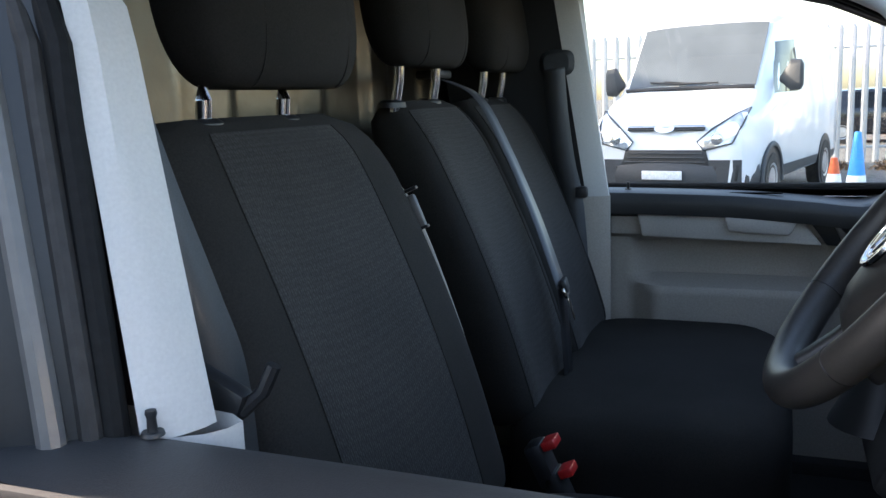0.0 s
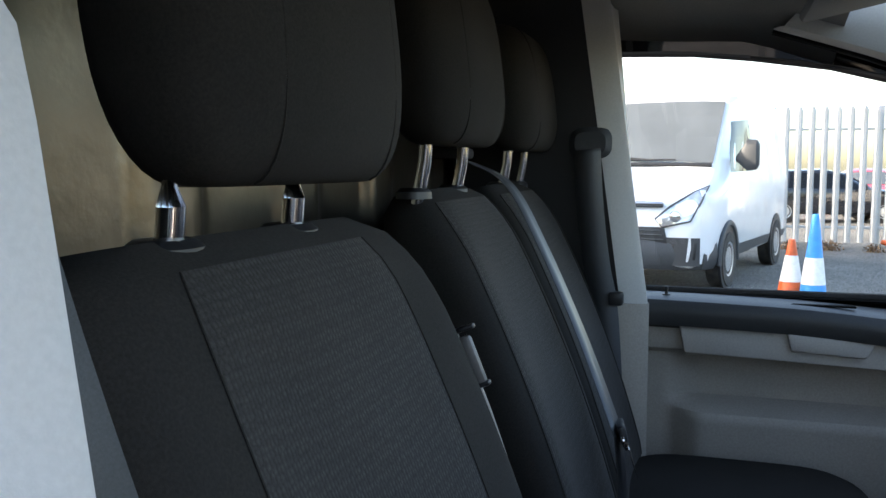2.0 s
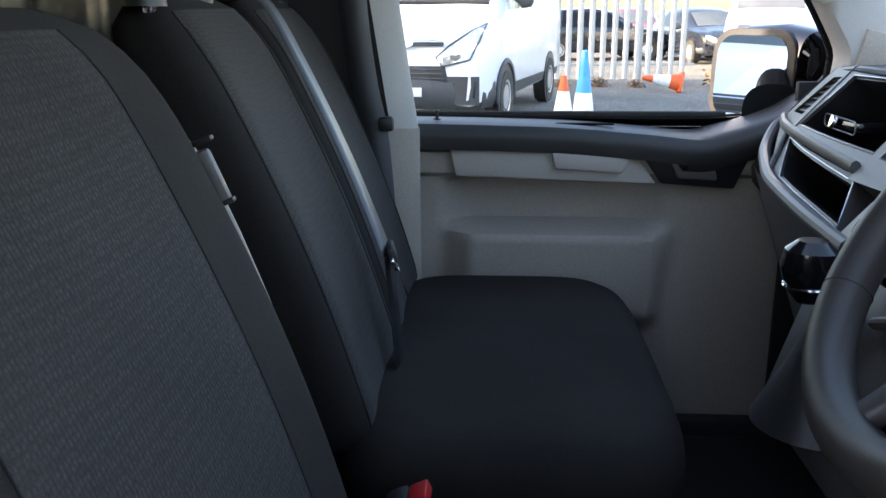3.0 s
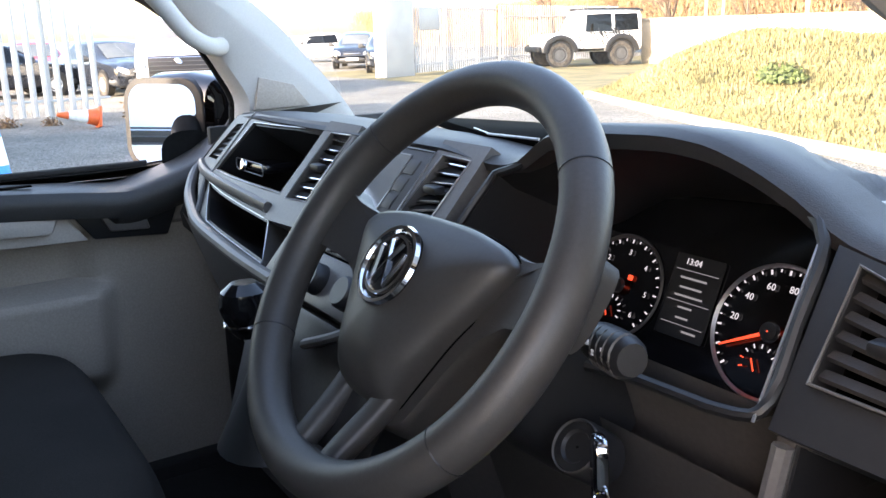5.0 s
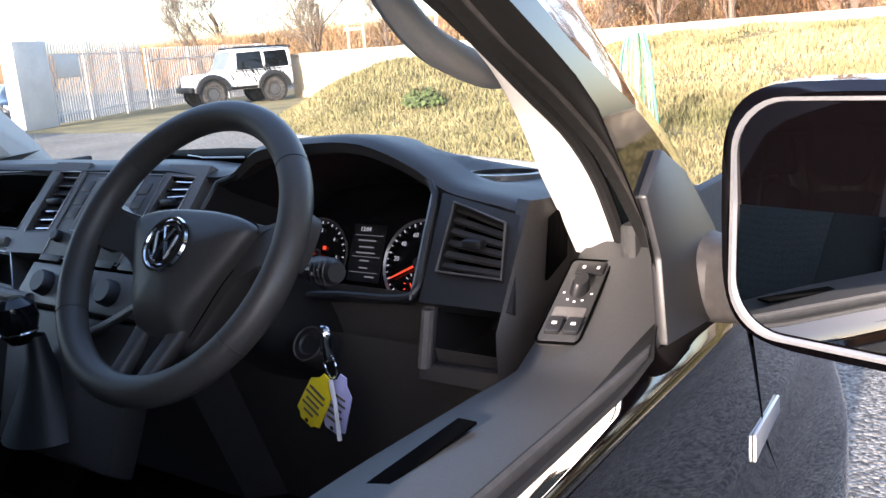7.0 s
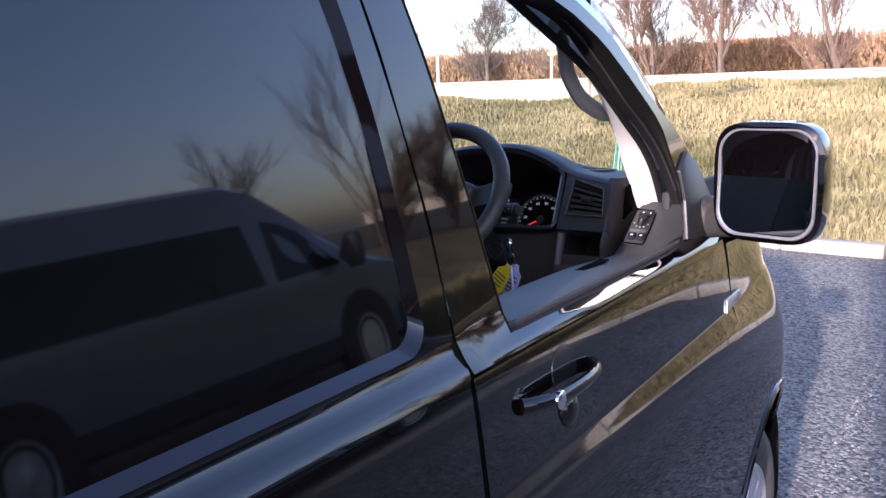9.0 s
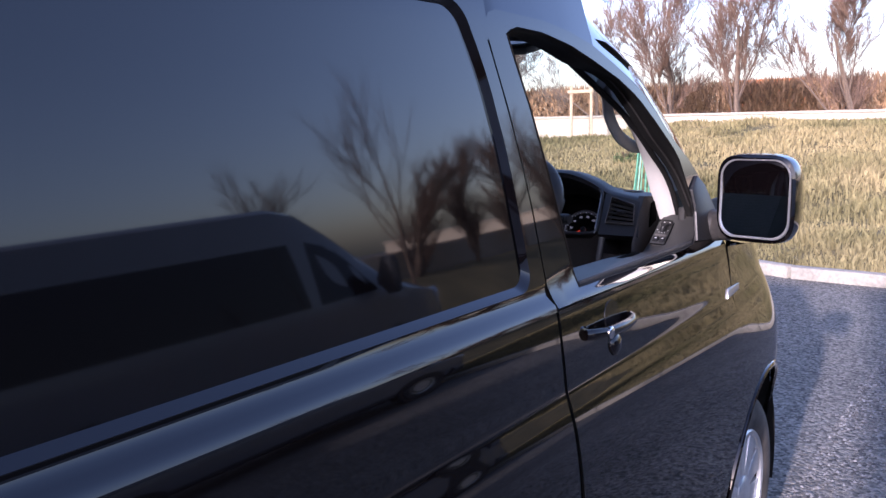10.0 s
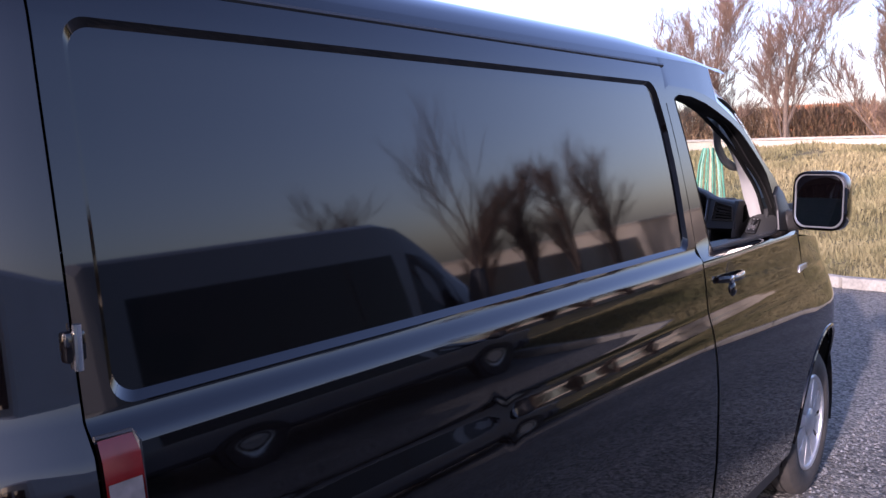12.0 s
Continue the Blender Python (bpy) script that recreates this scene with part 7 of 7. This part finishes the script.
pk = part("door_side_pocket", plate_with_recess(quad_loop(PO), quad_loop(PI), .14, lambda x, z, w: Vector((x, -.495 - (1.26 - z) * .1 - w, z)), .03), PLASTIC, dash, "open dark storage pocket")
part("pocket_lining", plate_with_recess(quad_loop(PI), quad_loop([(.649, 1.252), (.746, 1.256), (.742, 1.190), (.643, 1.186)]), .13, lambda x, z, w: Vector((x, -.492 - (1.26 - z) * .1 - w, z)), .0), BLACK, pk)
part("pocket_edge", tube([(.641, -.500, 1.252), (.634, -.508, 1.182)], .0065, 8, r2=.008), TRIM_SILVER, pk)
part("bezel_strip", tube([dp(.610, 1.372, .004), dp(.622, 1.262, .004)], .0014, 6), SATIN, dash)

# windscreen shelf slot on the dash top, its inner shade a near-black slab
part("slot_shade", prism([(-.165, -.262), (-.01, -.182), (.14, -.200), (.190, -.330), (.09, -.345)], 0, .012, lambda u, v, w: Vector((u, v, 1.390 + w - .04 * (v + .33))), .002), VOID, dash, "near-black slab painted as the shade of a dash-top slot")
part("slot_lip", tube([(.03, -.318, 1.401), (.10, -.346, 1.402), (.185, -.336, 1.402)], .0016, 6), SATIN, dash)

# ---- steering column and wheel ----
SC, ST, SR = Vector((.383, -.637, 1.342)), .635, .1945
SN = Vector((0, -math.cos(ST), math.sin(ST)))
SU = Vector((0, math.sin(ST), math.cos(ST)))
SM = frame_of(SC, (1, 0, 0), SU)
wheel = thing("steering_wheel", SC, "dark grey plastic steering wheel with a chrome emblem", "steering wheel")
R0 = SR - .0185
rp = [SM @ Vector((R0 * math.cos(a), R0 * math.sin(a), 0)) for a in lin(0, 2 * math.pi, 97)[:-1]]
part("rim", tube(rp, .0185, 22, closed=True, up=SN, r2=.0195), WHEEL_GREY, wheel, "grained grey wheel rim")
for ang in (38, 142, 215, 325):
    c = SM @ Vector((R0 * math.cos(radians(ang)), R0 * math.sin(radians(ang)), 0))
    rad = (c - SC).normalized()
    part("seam", tube([c + rad * (.0186 * math.cos(a)) + SN * (.0196 * math.sin(a)) for a in lin(0, 2 * math.pi, 25)[:-1]], .0007, 4, closed=True), BLACK, wheel)
for scr in ([(-.062, 1.376), (.055, 1.376), (.036, 1.298), (-.085, 1.298)], [(-.100, 1.384), (.101, 1.384), (.070, 1.258), (-.136, 1.258)]):
    part("edge_line", tube([dp(x, z, .0052) for x, z in quad_loop(scr, 3)], .0010, 5, closed=True), SATIN, dash, "thin satin edge line")


def spoke(pts, w, name, t=.012, mt=HUB, inner=-.040):
    """A rounded arm from the hub to the rim, flared at both ends."""
    rows = []
    n = 16
    p = smooth_path([(*q, 0) for q in pts], n)
    for i, q in enumerate(p):
        f = i / (n - 1)
        d = (p[min(i + 1, n - 1)] - p[max(i - 1, 0)]).normalized()
        s = Vector((-d.y, d.x, 0))
        ww = (w[0] + (w[1] - w[0]) * f) * (1 + .45 * abs(2 * f - 1) ** 5)
        h = inner * (1 - f) ** 1.3 - .004
        ring = []
        for j in range(16):
            a = 2 * math.pi * j / 16
            cu, sv = math.cos(a), math.sin(a)
            ring.append(SM @ (q + s * (ww * math.copysign(abs(cu) ** .6, cu)) + Vector((0, 0, h + t * math.copysign(abs(sv) ** .7, sv)))))
        rows.append(ring)
    return part(name, strip(rows, closed=True, cap=True), mt, wheel)


def mirrored(half):
    """A closed outline from its right half, top to bottom, smoothed."""
    pts = half + [(-x, y) for x, y in reversed(half[1:-1])]
    return [tuple(q)[:2] for q in smooth_path([(*q, 0) for q in pts + pts[:1]], 121)][:-1]


# the frame behind the cover: two broad arms to the rim
arms = mirrored([(0, .050), (.05, .050), (.085, .046), (.115, .043), (.150, .048), (.176, .058), (.180, .020), (.172, -.006), (.146, -.004), (.106, -.020), (.079, -.055), (.060, -.090), (.049, -.112), (.024, -.120), (0, -.121)])
rows = []
for k, d in ((1.0, -.030), (1.0, -.010), (.992, -.003), (.97, 0), (.85, 0), (.6, 0), (.3, 0), (.02, 0)):
    row = []
    for x, y in arms:
        u, v = x * k, -.02 + (y + .02) * k
        row.append(SM @ Vector((u, v, d - .020 + .016 * step(.095, .165, abs(u)) - .010 * step(-.02, -.10, v))))
    rows.append(row)
part("spoke_frame", strip(rows, closed=True, cap=True), HUB, wheel, "dark grey arms from the hub to the rim")
for s in (1, -1):
    spoke([(s * .032, -.070), (s * .028, -.115), (s * .025, -.150), (s * .026, -.176)], (.012, .011), "lower_spoke", .010, inner=-.028)
part("lower_bridge", superloft([(SM @ Vector((0, -.181, -.004)), .040, .010, (1, 0, 0), SN), (SM @ Vector((0, -.168, -.008)), .036, .010, (1, 0, 0), SN), (SM @ Vector((0, -.158, -.014)), .030, .006, (1, 0, 0), SN)], 28, 3), HUB, wheel)
part("spoke_slot", prism([(-.030, -.095), (.030, -.095), (.026, -.170), (-.026, -.170)], -.036, -.022, lambda u, v, w: SM @ Vector((u, v, w)), .002), BLACK, wheel)
hl = mirrored([(0, .0525), (.04, .0515), (.078, .046), (.099, .038), (.1035, .027), (.091, .000), (.068, -.042), (.048, -.080), (.040, -.098), (.026, -.106), (0, -.108)])
rows = []
for k, h in ((1.0, -.050), (1.0, -.022), (.992, -.013), (.965, -.006), (.90, -.001), (.75, .005), (.5, .010), (.25, .0125), (.03, .013)):
    rows.append([SM @ Vector((x * k, -.015 + (y + .015) * k - (.012 * (1 - k) if y < -.06 else 0), h - .012 * step(-.06, -.115, y * k))) for x, y in hl])
hub = part("hub_cover", strip(rows, closed=True, cap=True), HUB, wheel, "dark grey airbag cover")
part("cover_seam", tube([SM @ Vector((x * 1.006, y * 1.006, -.021 - .010 * step(-.02, -.10, y))) for x, y in hl], .0016, 6, closed=True), VOID, hub)
em = SM @ Matrix.Translation((-.004, -.004, .0130))
part("emblem_disc", lathe([(.034, -.004), (.034, .001), (.001, .002)], em, 40), GLOSS_BLACK, hub)
part("emblem_ring", lathe([(.029, .001), (.031, .0045), (.034, .0045), (.0355, .001)], em, 48, cap=False, wrap=True), CHROME, hub, "chrome emblem ring")
part("emblem_ring", lathe([(.0225, .001), (.0235, .004), (.0260, .004), (.0270, .001)], em, 48, cap=False, wrap=True), CHROME, hub)
zz = [(-.019, .012), (-.010, -.017), (0, .004), (.010, -.017), (.019, .012)]
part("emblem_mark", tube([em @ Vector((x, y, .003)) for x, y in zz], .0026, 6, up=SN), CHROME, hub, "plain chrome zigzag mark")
part("emblem_mark", tube([em @ Vector((x, y, .003)) for x, y in [(-.009, .020), (0, .004), (.009, .020)]], .0026, 6, up=SN), CHROME, hub)
part("cover_marks", box((.030, .004, .0006), (0, 0, 0), 0, SM @ Matrix.Translation((-.004, -.056, .0075))), BLACK, hub, "small raised mark")
col = thing("steering_column", (.37, -.5, 1.25), "black plastic steering column shroud with stalks and the ignition", "steering column")

part("shroud", superloft([(SC - SN * .045 + SU * -.005, .055, .045, (1, 0, 0), SU), (SC - SN * .07 + SU * -.01, .075, .062, (1, 0, 0), SU), (SC - SN * .14 + SU * -.02, .08, .065, (1, 0, 0), SU), (SC - SN * .24 + SU * -.03, .08, .06, (1, 0, 0), SU)], 30, 3.4), BLACK, col)
lv = smooth_path([(.43, -.555, 1.296), (.49, -.556, 1.302), (.535, -.566, 1.308), (.578, -.580, 1.312)], 16)
part("stalk", tube(lv, .0095, 14, taper=[.7, .7, .7, .7, .75, .8, .9, 1, 1.2, 1.45, 1.6, 1.65, 1.65, 1.6, 1.5, 1.2], r2=.0098), BLACK, col, "black wiper stalk with pale marks")
for i in range(4):
    part("stalk_ring", tube([Vector((.540 + .009 * i, -.5685 - .0028 * i, 1.3085 + .0008 * i)) + Vector((0, .0152 * math.cos(a), .0152 * math.sin(a))) for a in lin(0, 6.283, 17)[:-1]], .0012, 4, closed=True), PLASTIC, col)
for i in range(3):
    part("stalk_mark", box((.006, .0008, .004), (.536 + .011 * i, -.5835 - .002 * i, 1.314 - .005 * (i % 2)), 0), WHITE_PRINT, col)
lv2 = smooth_path([(.30, -.56, 1.262), (.20, -.56, 1.232), (.11, -.57, 1.190), (.03, -.575, 1.158)], 14)
part("stalk", tube(lv2, .010, 10, r2=.007), TRIM_SILVER, col, "grey indicator stalk")
kn = frame_of((.500, -.555, 1.208), (1, 0, 0), SU)
part("ignition", lathe([(.023, -.03), (.023, 0), (.020, .005), (.014, .005), (.012, .002), (.001, .002)], kn, 28, cap=False), BLACK, col, "black ignition lock")
part("ignition_ring", lathe([(.0205, .005), (.0215, .007), (.0225, .005)], kn, 28, cap=False), PLASTIC, col)
keys = thing("key_ring", (.545, -.575, 1.19), "car key in the ignition with a ring and two plastic tags", "keys")
part("key_bow", prism(rounded(.026, .045, .011, 5), -.005, .005, lambda u, v, w: frame_of((.552, -.583, 1.226), (.8, -.5, 0), (.1, -.1, 1)) @ Vector((u, v, w)), .003), CHROME, keys, "chrome key bow")
part("split_ring", tube([Vector((.558 + .0145 * math.cos(a), -.586 - .006 * math.cos(a), 1.201 + .0145 * math.sin(a))) for a in lin(0, 6.283, 29)[:-1]], .0016, 8, closed=True, up=(0, 1, 0)), CHROME, keys, "steel split ring")


def tag(c, rot, mt, nm, label):
    mm = Matrix.Translation(c) @ Matrix.Rotation(radians(rot), 4, "Y") @ Matrix.Rotation(radians(6), 4, "X")
    out = [(u * .95, v * .90) for u, v in [(-.005, .004), (-.008, -.008), (-.019, -.020), (-.021, -.082), (-.014, -.086), (-.010, -.093), (.010, -.093), (.014, -.086), (.021, -.082), (.019, -.020), (.008, -.008), (.005, .004)]]
    t = part(nm, prism(out, -.001, .001, lambda u, v, w: mm @ Vector((u, w, v)), .0004), mt, keys, label)
    for i in range(5):
        w = (.026, .030, .022, .028, .016)[i]
        part("print_bar", box((w, .0005, .0035), (0, 0, 0), 0, mm @ Matrix.Translation((-.002, -.0014, -.028 - .0095 * i))), INK, t)
    part("hole", lathe([(.003, 0), (.001, .0004)], mm @ Matrix.Translation((0, -.0014, -.079)) @ Matrix.Rotation(radians(90), 4, "X"), 10), BLACK, t)


tag((.553, -.590, 1.186), 36, YELLOW_TAG, "yellow_tag", "yellow plastic key tag with faint writing")
tag((.572, -.582, 1.186), 25, LILAC_TAG, "lilac_tag", "pale lilac plastic key tag with faint writing")
part("key_strap", tube([(.562, -.592, 1.186), (.566, -.593, 1.155), (.566, -.592, 1.112)], .0028, 8), WHITE_PRINT, keys)

# ---- gear lever ----
gear = thing("gear_lever", (-.25, -.55, 1.05), "black gear lever with a chrome-ringed knob", "gear lever")

part("knob", superloft([((-.035, -.625, 1.160), .014, .014, (1, 0, 0), (0, 1, 0)), ((-.035, -.625, 1.175), .024, .026, (1, 0, 0), (0, 1, 0)), ((-.035, -.6252, 1.200), .031, .033, (1, 0, 0), (0, 1, 0)), ((-.035, -.6255, 1.220), .027, .029, (1, 0, 0), (0, 1, 0)), ((-.035, -.6256, 1.231), .014, .016, (1, 0, 0), (0, 1, 0))], 26, 2.3), GLOSS_BLACK, gear)
part("knob_ring", tube([Vector((-.035 + .026 * math.cos(a), -.625 + .028 * math.sin(a), 1.179)) for a in lin(0, 6.283, 25)[:-1]], .002, 6, closed=True), CHROME, gear)
part("gaiter", lathe([(.014, 1.165), (.02, 1.13), (.04, 1.08), (.06, 1.04), (.075, 1.01)], Matrix.Translation((-.035, -.60, 0)), 24, cap=False), BLACK, gear)

# ---- driver's door switches ----
sp_x, sp_y = Vector((.035, .0225, -.0055)), Vector((-.019, .1315, .0495))
sp_n = sp_x.cross(sp_y).normalized()
sp_o = Matrix.Translation((.815, -.471, 1.2735)) @ Matrix((sp_x / .070, sp_y / .150, sp_n)).transposed().to_4x4()
swp = part("switch_panel", prism(rounded(.070, .150, .008, 4), -.006, .002, lambda u, v, w: sp_o @ Vector((u, v, w)), .001), RAIL, van, "dark switch panel let into the door rail")
part("panel_gap", tube([sp_o @ Vector((u, v, .0012)) for u, v in rounded(.074, .154, .010, 5)], .0016, 6, closed=True), VOID, swp)
part("lock_switch", prism(rounded(.052, .020, .003, 3), .002, .006, lambda u, v, w: sp_o @ Vector((u + .004, v + .056, w)), .001), BLACK, swp)
for dx in (-.010, .016):
    part("switch_mark", box((.005, .005, .0006), (0, 0, 0), 0, sp_o @ Matrix.Translation((dx + .002, .056, .0064))), WHITE_PRINT, swp)
part("mirror_knob", lathe([(.017, .002), (.0165, .004), (.0145, .014), (.012, .017), (.001, .017)], sp_o @ Matrix.Translation((0, .018, 0)), 26), BLACK, swp, "round mirror adjuster knob")
for a in (200, 240, 270, 300, 340):
    part("knob_mark", box((.004, .0022, .0006), (0, 0, 0), 0, sp_o @ Matrix.Translation((.026 * math.cos(radians(a)), .018 + .024 * math.sin(radians(a)), .0026))), WHITE_PRINT, swp)
part("switch_recess", prism(rounded(.056, .022, .003, 3), .002, .0035, lambda u, v, w: sp_o @ Vector((u, v - .028, w)), .0005), TRIM_SILVER, swp)
for dx in (-.015, .017):
    k = part("window_switch", prism(rounded(.027, .022, .004, 3), .002, .009, lambda u, v, w: sp_o @ Vector((u + dx, v - .053, w + v * .15)), .0015), BLACK, swp)
    part("switch_mark", box((.008, .004, .0006), (0, 0, 0), 0, sp_o @ Matrix.Translation((dx, -.053, .0094))), WHITE_PRINT, k)

# sun visor
vis = thing("sun_visor", (.35, -.78, 1.80), "folded grey sun visor under the roof lining", "sun visor")
part("flap", box((.42, .17, .02), (.40, -.80, 1.79), .009, Matrix.Rotation(radians(12), 4, "X")), HEADLINING, vis)
vis2 = thing("sun_visor", (-.35, -.78, 1.80), "folded grey sun visor under the roof lining", "sun visor")
part("flap", box((.42, .17, .02), (-.40, -.80, 1.79), .009, Matrix.Rotation(radians(12), 4, "X")), HEADLINING, vis2)
